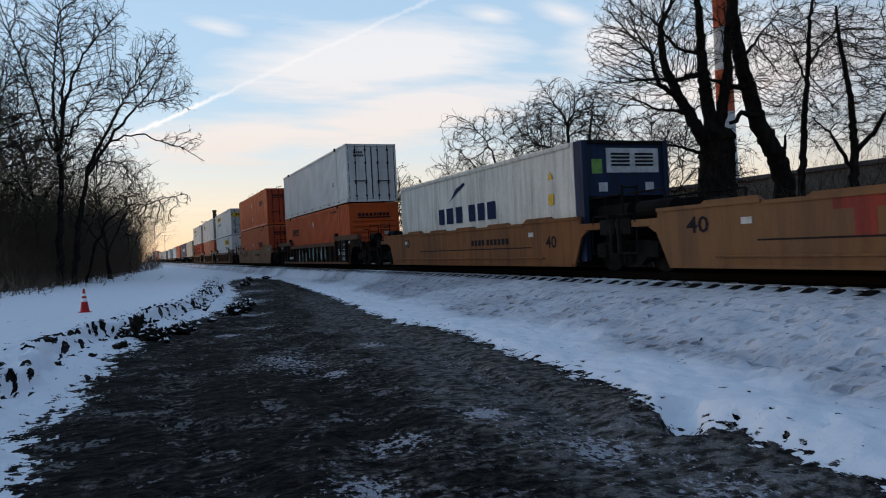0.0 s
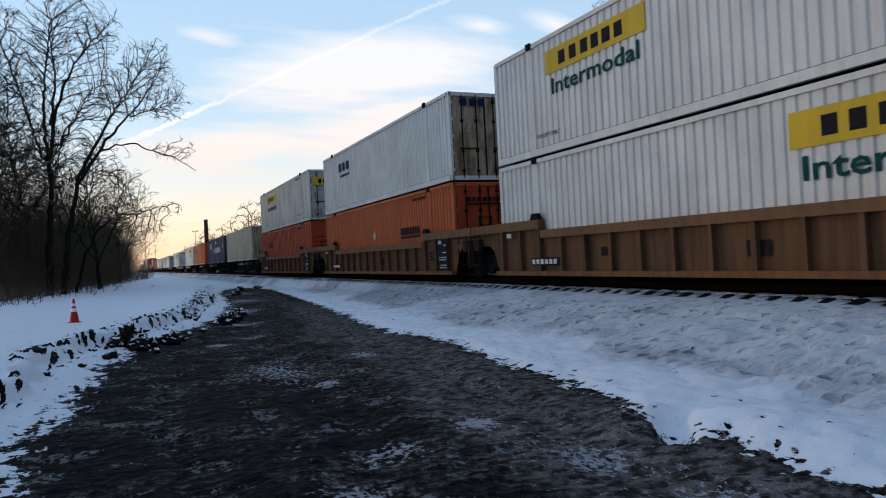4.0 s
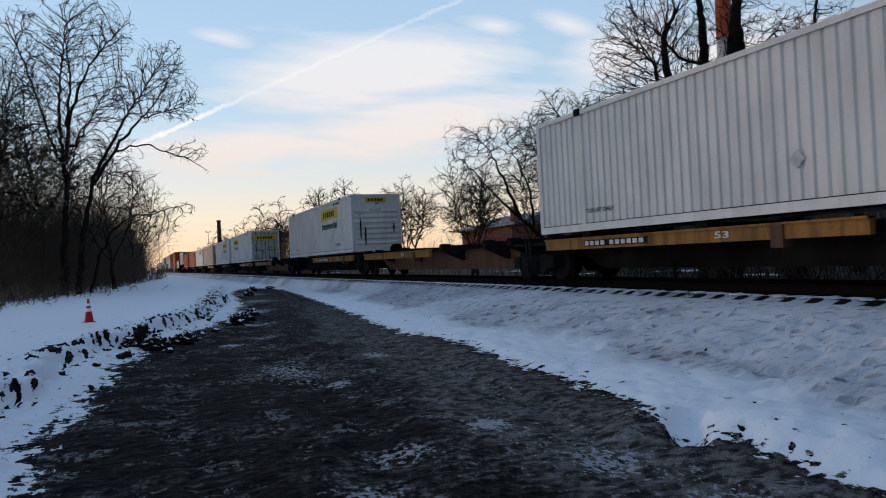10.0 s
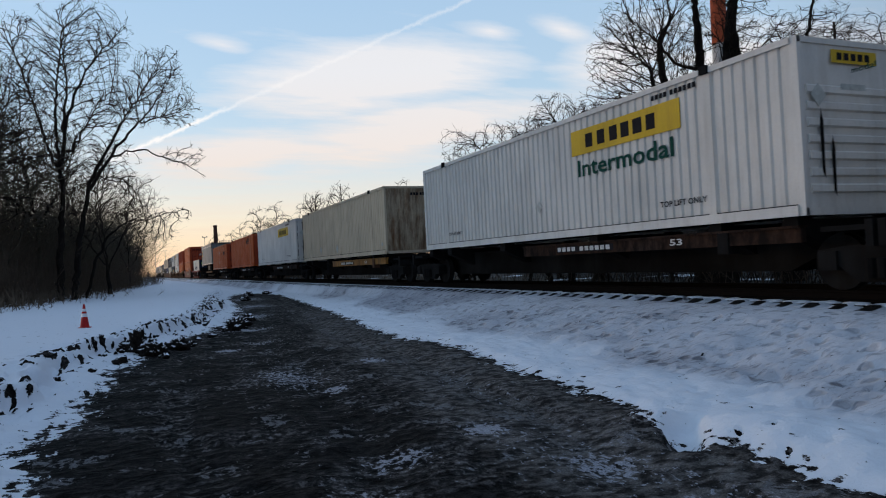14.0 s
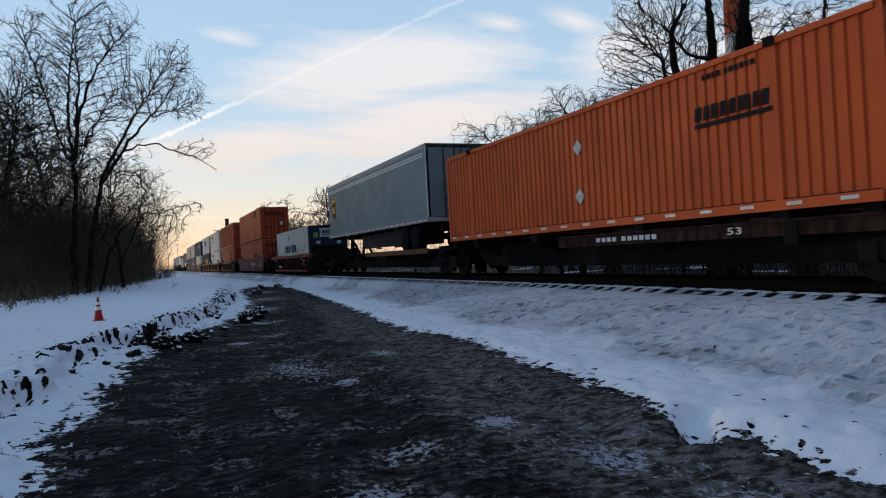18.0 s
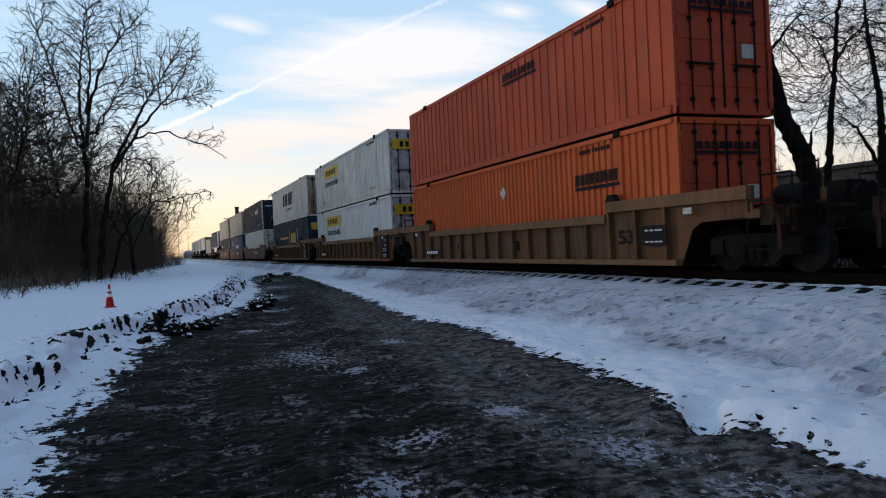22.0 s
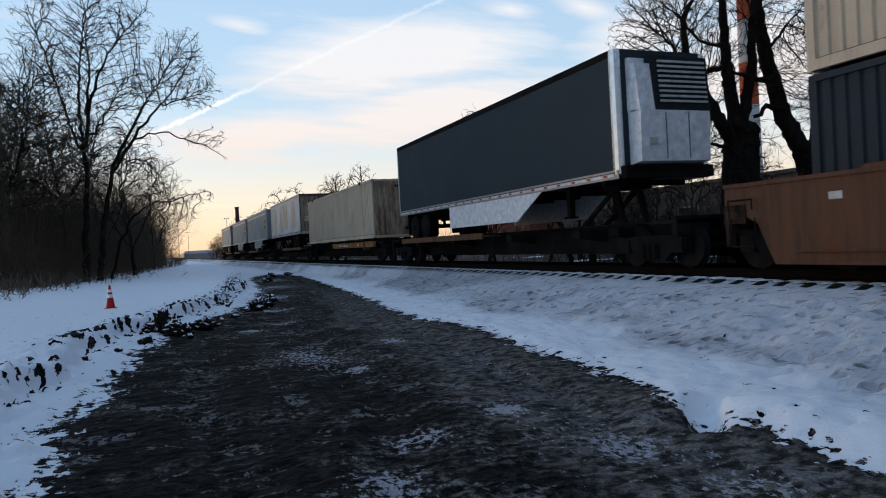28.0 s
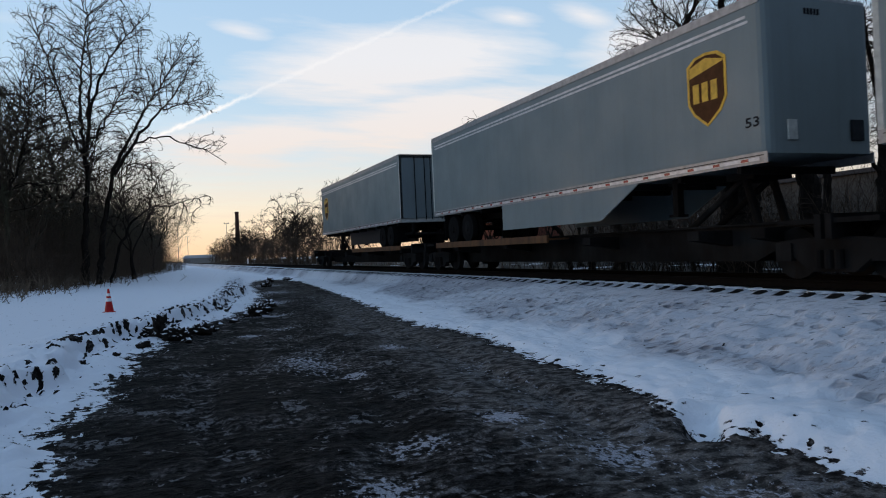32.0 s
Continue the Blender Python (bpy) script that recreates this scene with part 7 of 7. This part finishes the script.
def left_wood():
    # the large many-stemmed tree that leans over the snow
    t = Tree(11, 0.25, 0.0112, 0.24, 0.02)
    t.limb([(-4.1, 47, 0.1), (-3.9, 47, 4.6), (-3.7, 47, 7.6)], 0.24, 0.17)
    t.limb([(-3.8, 47, 7.2), (-4.0, 47.5, 9.9), (-4.0, 48, 12.7), (-3.7, 48, 15.1), (-3.2, 48.5, 17.7)], 0.13, 0.05)
    t.limb([(-3.7, 47, 8.5), (-3.4, 46.5, 10.8), (-2.8, 46, 12.3), (-2.1, 46, 14.0), (-1.0, 45.5, 15.2), (0.0, 45, 16.4)], 0.13, 0.04)
    t.limb([(-3.7, 47, 10.2), (-3.2, 46, 12.9), (-3.3, 45.5, 14.7), (-3.4, 45, 16.8)], 0.10, 0.04)
    t.limb([(-3.4, 47, 9.0), (-2.6, 48, 10.6), (-1.6, 49, 12.6), (-0.6, 49.5, 13.9)], 0.09, 0.04)
    t.limb([(-4.1, 47, 8.2), (-4.8, 48, 10.7), (-5.4, 48, 13.0), (-6.1, 48.5, 15.4), (-6.6, 49, 17.2)], 0.10, 0.04)
    for lobe in ((-2.1, 47, 15.6, 2.4, 2.4, 640), (-5.1, 47.4, 14.6, 2.3, 3.0, 560), (-1.4, 47.4, 11.9, 1.8, 1.7, 420), (-3.6, 47, 12.0, 2.2, 3.0, 480)):
        t.lobe(*lobe)
    t.make("tall bare tree with several forking stems beside the snow")
    t = Tree(12, 0.24, 0.0112, 0.24, 0.0)
    t.limb([(-3.4, 47, 0.1), (-2.9, 47, 4.5), (-2.3, 47, 7.2)], 0.22, 0.17)
    t.limb([(-2.4, 47, 7.0), (-1.5, 47, 9.0), (-0.7, 47, 10.4), (-0.2, 47.5, 11.5), (0.7, 48, 13.0), (1.6, 48.5, 14.5)], 0.14, 0.035)
    t.limb([(-2.3, 46.8, 7.0), (-0.9, 46, 9.0), (0.3, 45.5, 10.5), (1.1, 45, 11.3), (1.9, 44.5, 12.5), (2.8, 44, 13.8)], 0.13, 0.03)
    t.limb([(0.5, 45.6, 10.7), (2.0, 45.5, 11.2), (3.3, 45, 11.5)], 0.06, 0.025)
    t.limb([(-1.0, 46, 8.8), (-0.2, 46, 9.0), (0.7, 45.5, 9.1), (1.7, 45, 8.6), (2.9, 44.5, 8.1), (4.0, 44, 7.3)], 0.08, 0.02)
    t.limb([(-1.7, 46.5, 7.6), (-0.5, 45.5, 7.4), (0.3, 45, 6.4), (0.6, 45, 5.2)], 0.06, 0.02)
    for lobe in ((1.7, 47, 14.2, 1.5, 1.5, 420), (0.5, 47, 12.4, 1.8, 1.8, 440), (2.5, 46, 11.9, 1.4, 1.5, 400), (2.8, 45, 8.6, 1.4, 0.7, 150), (-0.2, 46, 6.9, 1.0, 1.5, 190), (-1.2, 47, 9.2, 1.2, 1.2, 100)):
        t.lobe(*lobe)
    t.make("large bare tree leaning out over the snow")
    t = Tree(23, 0.22, 0.011, 0.26, -0.02)
    t.limb([(-2.9, 49.0, 0.2), (-2.2, 48, 2.6), (-1.4, 47, 4.2), (-0.3, 47, 5.0), (1.0, 46.5, 5.1), (2.1, 46, 5.4), (2.9, 46, 5.6)], 0.11, 0.02)
    for lobe in ((1.8, 46.3, 5.1, 1.4, 0.7, 150), (0.2, 46.8, 5.0, 1.0, 1.0, 150), (1.4, 46.4, 4.2, 0.9, 0.6, 60)):
        t.lobe(*lobe)
    t.make("bare tree leaning out low over the snow")
    woods = ((-7.5, 44, 13.5, 0.2), (-9.6, 49, 15.0, 0.24), (-5.6, 52, 13.0, 0.2), (-11.5, 43, 13.0, 0.2), (-1.8, 56, 10.5, 0.18), (-13.5, 52, 16.0, 0.22), (-4.0, 62, 12.0, 0.2), (-8.5, 57, 14.0, 0.22), (-0.6, 80, 10.0, 0.16), (-6.6, 46, 11.0, 0.16), (-8.6, 46, 11.5, 0.17), (-7.4, 49, 10.5, 0.13), (-9.4, 45, 10.0, 0.13))
    for i, (x, y, h, rad) in enumerate(woods):
        simple_tree(40 + i, h, rad, 0.36, 0.0135, 520, 0.42 if h > 12.2 else 0.2).make("tall bare tree in a dark winter thicket", (x, y, 0.4), spurs=0.6, bark_=MOSSY if x < -5 else BARK, twig_=SAPLING if x < -5 and h < 12.2 else TWIG)

    def strip(r):
        y = 40 + 75 * r.random() ** 1.6
        edge_x = np.interp(y, (38, 48, 60, 80, 115), (-6.0, -3.6, -1.6, 0.6, 3.2))
        d = r.random() ** 1.5 * 9
        return edge_x - d + r.gauss(0, 0.4), y + r.gauss(0, 0.5), 0.3 + 0.7 * min(1.0, d / 3.5)

    brush("thicket", 5, 2200, strip, 2.8, 6.4, 0.012, 0.3, "dense dark leafless thicket along the snow")

    def wall(r):
        y = 47 + 70 * r.random()
        edge_x = np.interp(y, (38, 48, 60, 80, 115), (-6.0, -3.6, -1.6, 0.6, 3.2))
        return edge_x - 2.5 - 5 * r.random(), y, 1.0

    brush("tall_thicket", 6, 1300, wall, 4.5, 9.3, 0.016, 0.25, "tall tangled saplings behind the thicket", 6, SAPLING)

    def weeds(r):
        y = 24 + 26 * r.random()
        x = np.interp(y, (24, 38, 50), (-7.5, -5.4, -3.0)) - r.gauss(1.4, 1.6) + 0.8
        return x, y, 1.0

    brush("dry_weeds", 8, 550, weeds, 0.3, 1.1, 0.010, 0.5, "dry brown weeds sticking out of snow", 3, WEED)


def right_trees():
    t = Tree(101, 0.14, 0.006, 0.26, 0.02, 2.2)
    t.limb([(18.7, 19.3, -0.2), (18.9, 19.3, 1.4), (19.1, 19.3, 3.8), (19.15, 19.3, 5.0)], 0.86, 1.10)
    t.limb([(18.8, 19.3, 4.5), (18.1, 19.3, 5.5), (17.8, 19.7, 6.6), (17.6, 20.1, 7.8), (17.6, 20.1, 9.0), (18.4, 20.3, 10.2)], 0.34, 0.10)
    t.limb([(19.0, 19.3, 5.0), (19.0, 19.6, 6.9), (19.2, 19.9, 8.2), (19.2, 19.9, 9.4), (19.1, 19.9, 11.1)], 0.36, 0.16)
    t.limb([(19.2, 19.3, 5.0), (19.6, 19.1, 7.2), (19.5, 18.9, 8.8), (19.9, 18.8, 10.6)], 0.30, 0.14)
    t.limb([(19.0, 19.7, 7.3), (17.3, 19.3, 6.9), (16.0, 18.9, 6.8), (14.8, 18.8, 6.6)], 0.15, 0.03)
    t.limb([(19.1, 19.8, 8.0), (18.5, 20.2, 8.3), (17.8, 20.6, 9.3), (17.0, 20.9, 10.0)], 0.10, 0.03)
    t.limb([(18.6, 19.3, 4.4), (16.8, 18.9, 4.6), (15.6, 18.7, 4.5)], 0.10, 0.03)
    t.limb([(17.8, 19.5, 6.3), (16.5, 19.1, 6.7), (15.9, 18.8, 7.7), (15.0, 18.6, 8.1)], 0.14, 0.03)
    t.limb([(17.9, 19.3, 5.8), (16.3, 18.9, 5.8), (15.1, 18.8, 6.1), (14.6, 18.8, 5.7)], 0.09, 0.02)
    for lobe in ((16.1, 19.4, 8.0, 2.0, 1.4, 950), (15.3, 19.3, 6.7, 1.3, 0.9, 480), (17.2, 19.8, 9.4, 2.2, 1.2, 700), (19.1, 19.4, 9.2, 1.6, 1.6, 600), (16.6, 19.2, 5.2, 1.4, 0.8, 420), (15.6, 19.4, 8.9, 1.2, 0.9, 300), (17.8, 19.3, 7.0, 1.5, 1.4, 420), (20.0, 19.3, 6.8, 1.0, 1.2, 200), (19.3, 19.1, 3.6, 1.1, 1.8, 420), (17.6, 19.6, 11.0, 2.4, 1.0, 260)):
        t.lobe(*lobe)
    t.make("massive old bare tree with spreading dark limbs", group="trees beyond the track")
    t = Tree(102, 0.145, 0.006, 0.26, 0.02, 2.2)
    t.limb([(22.1, 18.9, -0.2), (22.0, 18.9, 1.3), (21.9, 18.9, 3.4), (21.5, 18.9, 4.3), (21.0, 19.1, 5.4), (20.7, 19.2, 6.6), (20.5, 19.4, 8.1), (20.4, 19.5, 9.6), (20.7, 19.5, 11.5)], 0.50, 0.30)
    t.limb([(20.9, 19.0, 5.7), (20.0, 18.9, 5.8), (19.5, 18.9, 5.4)], 0.16, 0.12)
    t.limb([(21.8, 18.9, 4.0), (22.0, 18.9, 4.6), (22.1, 18.9, 5.0)], 0.13, 0.07)
    t.limb([(20.6, 19.2, 6.7), (19.6, 19.1, 6.8), (18.5, 18.9, 6.9)], 0.16, 0.10)
    t.limb([(20.4, 19.3, 7.7), (21.1, 19.1, 8.5), (21.9, 18.9, 9.4)], 0.09, 0.03)
    for lobe in ((21.5, 18.9, 8.4, 1.7, 1.7, 700), (21.6, 18.9, 6.6, 1.2, 1.0, 360), (20.7, 19.3, 11.2, 1.6, 1.0, 200)):
        t.lobe(*lobe)
    t.make("leaning bare tree with a broken stub", group="trees beyond the track")
    t = Tree(103, 0.15, 0.0062, 0.26, 0.03)
    t.limb([(23.1, 19.4, 0.0), (23.2, 19.4, 1.7), (23.6, 19.4, 5.1), (24.0, 19.4, 7.7), (24.2, 19.4, 9.5), (24.7, 19.4, 11.3)], 0.20, 0.09)
    t.limb([(24.0, 19.4, 7.8), (24.8, 19.2, 8.8), (25.9, 19.0, 9.6)], 0.07, 0.03)
    t.limb([(23.9, 19.4, 7.2), (23.1, 19.3, 8.3), (22.4, 19.2, 9.4)], 0.06, 0.03)
    for lobe in ((24.4, 19.3, 9.0, 2.2, 1.8, 560), (23.8, 19.4, 6.2, 1.7, 1.3, 520)):
        t.lobe(*lobe)
    t.make("slender bare tree with one straight trunk", group="trees beyond the track")
    t = Tree(104, 0.15, 0.0062, 0.26, 0.03)
    t.limb([(25.0, 18.6, 0.0), (25.1, 18.6, 1.6), (25.3, 18.6, 4.4), (25.2, 18.6, 6.7), (25.2, 18.9, 8.3), (25.3, 19.1, 10.1)], 0.26, 0.08)
    t.limb([(25.4, 18.6, 4.4), (26.4, 18.6, 5.1), (27.4, 18.6, 6.2), (28.4, 18.6, 8.0)], 0.15, 0.05)
    t.limb([(25.1, 18.6, 3.7), (24.1, 18.6, 5.0), (23.2, 18.6, 5.6)], 0.12, 0.04)
    for lobe in ((25.2, 18.7, 8.3, 2.0, 1.9, 560), (27.3, 18.6, 7.8, 1.7, 2.1, 400), (24.2, 18.6, 5.4, 1.5, 1.1, 380), (26.4, 18.6, 5.8, 1.4, 1.0, 260)):
        t.lobe(*lobe)
    t.make("forked bare tree with a crooked trunk", group="trees beyond the track")
    # the clump farther along the verge
    t = Tree(105, 0.2, 0.0085, 0.24, 0.03)
    t.limb([(19.1, 28.8, 0.0), (19.1, 28.8, 0.8), (19.2, 28.8, 3.8), (19.3, 28.8, 5.7)], 0.22, 0.16)
    t.limb([(19.3, 28.8, 5.6), (17.7, 28.3, 5.9), (16.5, 28, 6.2), (15.8, 27.8, 6.9)], 0.11, 0.03)
    t.limb([(19.3, 28.8, 5.8), (19.2, 28.8, 7.2), (18.9, 29.3, 8.2), (18.4, 29.5, 9.0)], 0.11, 0.03)
    t.limb([(19.2, 28.8, 7.0), (19.5, 28.5, 7.9), (20.0, 28.3, 8.5)], 0.08, 0.03)
    for lobe in ((18.9, 28.8, 7.9, 1.6, 1.3, 520), (17.1, 28.5, 7.0, 1.2, 1.1, 360), (20.2, 28.8, 7.7, 1.3, 1.4, 400), (17.6, 28.4, 5.5, 1.5, 0.7, 150)):
        t.lobe(*lobe)
    t.make("upright bare tree with a fan of fine twigs", group="trees beyond the track")
    t = Tree(106, 0.2, 0.0085, 0.24, 0.03)
    t.limb([(21.7, 30, 0.0), (21.7, 30, 0.6), (21.5, 30, 4.1), (21.2, 30, 6.1), (21.9, 30.5, 8.2), (22.3, 30.5, 9.4)], 0.16, 0.05)
    for lobe in ((21.8, 30.2, 8.0, 1.2, 1.7, 360), (22.6, 30, 5.8, 1.4, 1.7, 380)):
        t.lobe(*lobe)
    t.make("thin bare tree behind the railway", group="trees beyond the track")
    t = Tree(107, 0.21, 0.009, 0.24, 0.02)
    t.limb([(19.6, 31.5, 0.0), (19.1, 31.5, 2.2), (17.8, 31.5, 3.3), (17.0, 31.5, 5.2), (16.1, 31.5, 6.9), (15.4, 31.5, 7.6)], 0.16, 0.03)
    t.limb([(17.8, 31.5, 3.3), (16.7, 32, 4.5), (15.7, 32.3, 5.8), (14.9, 32.5, 6.6)], 0.09, 0.025)
    t.limb([(18.6, 31.5, 2.8), (18.4, 31.5, 4.9), (16.8, 31, 7.4)], 0.09, 0.025)
    for lobe in ((15.1, 31.5, 6.9, 1.1, 1.1, 260), (16.9, 31.5, 7.0, 1.2, 1.3, 330), (17.8, 31.5, 5.3, 1.5, 1.4, 360), (15.4, 31.7, 4.9, 1.2, 1.0, 260), (18.6, 31.5, 7.2, 1.2, 1.2, 300)):
        t.lobe(*lobe)
    t.make("low spreading bare tree leaning towards the track", group="trees beyond the track")
    for i, (x, y, h, rad) in enumerate(((29.5, 18.0, 11.0, 0.15), (23.5, 33.0, 9.0, 0.16), (24.0, 37.5, 9.5, 0.17), (21.0, 36.0, 7.6, 0.14), (18.6, 38.5, 6.4, 0.11), (21.8, 25.0, 7.0, 0.1), (20.0, 42.0, 8.0, 0.13), (28.5, 74.8, 10.6, 0.2), (19.5, 78.5, 10.2, 0.2), (22.0, 60.0, 7.6, 0.13), (24.0, 50.0, 7.6, 0.13), (18.0, 24.5, 4.2, 0.06), (17.4, 22.0, 3.6, 0.05))):
        near = y < 48
        simple_tree(160 + i, h, rad, 0.26 if near else 0.36, 0.0095 if near else 0.02, 560 if near else 420, 0.25).make("small bushy bare tree behind the railway", (x, y, 0.2), "trees beyond the track")

    def verge(r):
        y = 14 + 110 * r.random() ** 1.5
        return 15.5 + 9 * r.random(), y, 0.7 + 0.3 * r.random()

    brush("near_verge_brush", 17, 620, lambda r: (15.6 + 9 * r.random(), 12 + 18 * r.random(), 0.6 + 0.5 * r.random()), 2.2, 4.4, 0.008, 0.3, "tangle of bare brush below the old trees", 4, TWIG)
    brush("verge_brush", 15, 850, verge, 1.6, 3.6, 0.010, 0.3, "tangled bare brush behind the track")

    def farther(r):
        y = 95 + 260 * r.random()
        return 17 + 12 * r.random() + (y - 95) * 0.02, y, 1.0

    brush("far_brush", 16, 850, farther, 3.6, 7.0, 0.035, 0.25, "dark belt of brush far along the line")
    kinds = [simple_tree(200 + i, h, 0.16, 0.55, 0.026, 150, 0.3) for i, h in enumerate((9.0, 10.5, 12.0, 8.0))]
    made = [k.make("distant bare tree beside the line", (22 + 4 * i, 120 + 14 * i, 0.0), "far line of trees") for i, k in enumerate(kinds)]
    r = random.Random(9)
    for i in range(44):
        y = 105 + 300 * (i / 44) + r.uniform(-3, 3)
        x = 20 + r.uniform(0, 16) + (y - 105) * 0.02
        ob = copy_thing(made[i % 4], pose(x, y, 0.0, 0, 0, r.uniform(0, 360)))
    for i in range(26):
        y = 95 + 12 * i + r.uniform(-4, 4)
        ob = copy_thing(made[i % 4], pose(-4 - r.uniform(0, 22) + min(6, (y - 95) * 0.03), y, 0.2, 0, 0, r.uniform(0, 360)))
        ob["label"] = "distant bare tree at the wood's edge"


left_wood()
right_trees()


# ---- buildings and chimneys beyond the track ----
def shed():
    wallm = paint("grey_metal_cladding", (0.085, 0.08, 0.074), (0.045, 0.042, 0.038), 0.5, 0.6)
    roofm = plain("dark_roof_edge", (0.05, 0.05, 0.055), 0.7)
    root = tagged(new("industrial_shed"), "long low grey metal-clad shed with flat dark roof edge", "building")
    root.location = (40, 0, 0.1)
    for i in range(13):
        a = -12 + i * 6.0
        s = Shape()
        wp = part("wall_panel", s.box(0.0, 0.2, a, a + 5.98, 0.0, 5.0), wallm, root)
        for k in range(5):
            part("seam", Shape().box(-0.02, 0.0, a + 0.55 + k * 1.2, a + 0.6 + k * 1.2, 0.5, 5.0), wallm, wp)
    part("plinth", Shape().box(-0.06, 0.0, -12, 66, 0.0, 0.5), plain("concrete_plinth", (0.06, 0.057, 0.054)), root)
    part("roof", Shape().box(-0.25, 30, -12.2, 66.2, 5.02, 5.28), roofm, root)
    part("end_wall", Shape().box(0.2, 30, 65.7, 65.95, 0, 5.0), wallm, root)
    part("end_wall", Shape().box(0.2, 30, -11.95, -11.7, 0, 5.0), wallm, root)
    glass = plain("dark_window_glass", (0.03, 0.035, 0.04), 0.15)
    for y in (2, 9, 33, 45):
        w = part("window", Shape().box(-0.09, -0.03, y, y + 2.4, 2.2, 3.4), plain("window_frame_paint", (0.3, 0.3, 0.3)), root)
        part("pane", Shape().box(-0.11, -0.09, y + 0.08, y + 1.16, 2.28, 3.32), glass, w)
        part("pane", Shape().box(-0.11, -0.09, y + 1.24, y + 2.32, 2.28, 3.32), glass, w)


def brick_house():
    brickm = paint("red_brick", (0.24, 0.075, 0.045), (0.08, 0.04, 0.03), 0.5, 0.85)
    root = tagged(new("brick_building"), "small red brick building half hidden behind brush", "building")
    root.location = (46, 84, 0.1)
    part("wall", Shape().box(0, 14, 0, 16, 0, 5.2), brickm, root)
    part("roof", Shape().prism([(-0.5, 5.2), (14.5, 5.2), (7, 7.2)], -0.4, 16.4, "y"), plain("grey_shingles", (0.16, 0.15, 0.15)), root)
    part("chimney", Shape().box(2.0, 2.9, 3, 3.9, 5.2, 8.0), brickm, root)
    for y in (2.5, 7.0, 11.5):
        part("window", Shape().box(-0.05, 0.02, y, y + 1.3, 1.6, 3.2), plain("window_dark", (0.04, 0.045, 0.05), 0.2), root)


def chimneys():
    con = paint("white_concrete_band", (0.55, 0.53, 0.50), (0.25, 0.2, 0.17), 0.5, 0.8)
    red = paint("red_concrete_band", (0.42, 0.085, 0.03), (0.16, 0.05, 0.03), 0.5, 0.8)
    root = tagged(new("smokestack"), "tall round smokestack painted in red and white bands", "chimney")
    root.location = (77.9, 76.6, 0)
    zs = (0, 12, 18.5, 24.5, 30.5, 46, 58)
    for i in range(6):
        a, b = zs[i], zs[i + 1]
        part("band", Shape().tube((0, 0, a), (0, 0, b), 1.42 - 0.010 * a, 1.42 - 0.010 * b, 28), con if i in (0, 3) else red if i in (2, 4) else con if i == 1 else red, root, "red band" if i in (2, 4, 5) else "white band")
    part("platform", Shape().tube((0, 0, 57.6), (0, 0, 58.2), 1.1, 1.1, 28), con, root)
    brick = paint("dark_chimney_brick", (0.085, 0.04, 0.03), (0.03, 0.02, 0.018), 0.5, 0.9)
    root = tagged(new("brick_chimney"), "distant tapered dark brick chimney with a plain rim", "chimney")
    root.location = (26.0, 258.7, 0)
    part("shaft", Shape().tube((0, 0, 0), (0, 0, 17.5), 0.95, 0.62, 8), brick, root)
    part("rim", Shape().tube((0, 0, 17.5), (0, 0, 18.1), 0.72, 0.72, 8), brick, root)
    steel = plain("galvanised_mast", (0.25, 0.25, 0.26), 0.5, 0.6)
    for x, y, h in ((8.0, 330, 18.0), (25.8, 299, 16.0), (15.2, 420, 15.0)):
        root = tagged(new("light_mast"), "tall thin yard light mast far down the line", "light mast", "yard light masts")
        root.location = (x, y, 0)
        part("pole", Shape().tube((0, 0, 0), (0, 0, h), 0.16, 0.09, 8), steel, root)
        part("lamp_bar", Shape().box(-1.0, 1.0, -0.08, 0.08, h - 0.1, h + 0.1), steel, root)
        for dx in (-0.8, 0.8):
            part("floodlight", Shape().box(dx - 0.2, dx + 0.2, -0.3, 0.1, h + 0.1, h + 0.4), steel, root)
    root = tagged(new("low_building"), "far low building with a snowy roof", "building")
    root.location = (21, 400, 0)
    part("wall", Shape().box(-9, 9, 0, 10, 0, 3.0), plain("pale_wall", (0.4, 0.37, 0.34)), root)
    part("roof", Shape().prism([(-9.5, 3.0), (9.5, 3.0), (8.0, 4.6), (-8.0, 4.6)], -0.5, 10.5, "y"), plain("snowy_roof", (0.75, 0.76, 0.78)), root)
    post = tagged(new("marker_post", Shape().box(-0.12, 0.12, -0.06, 0.06, -0.2, 1.0).prism([(-0.12, 1.0), (0.12, 1.0), (0.0, 1.1)], -0.06, 0.06, "y").mesh("marker_post", plain("white_post_paint", (0.7, 0.7, 0.7)))), "white lineside marker post beside the track", "marker post")
    post.location = (13.6, 121, 0.45)


shed()
brick_house()
chimneys()


track()


# ---- movement ----
def motions():
    for ob, x, u, z in MOVERS:
        walk(ob, [(t, pose(x, u - SPEED * t, z)) for t in (0.0, 16.0, 32.0)])


motions()
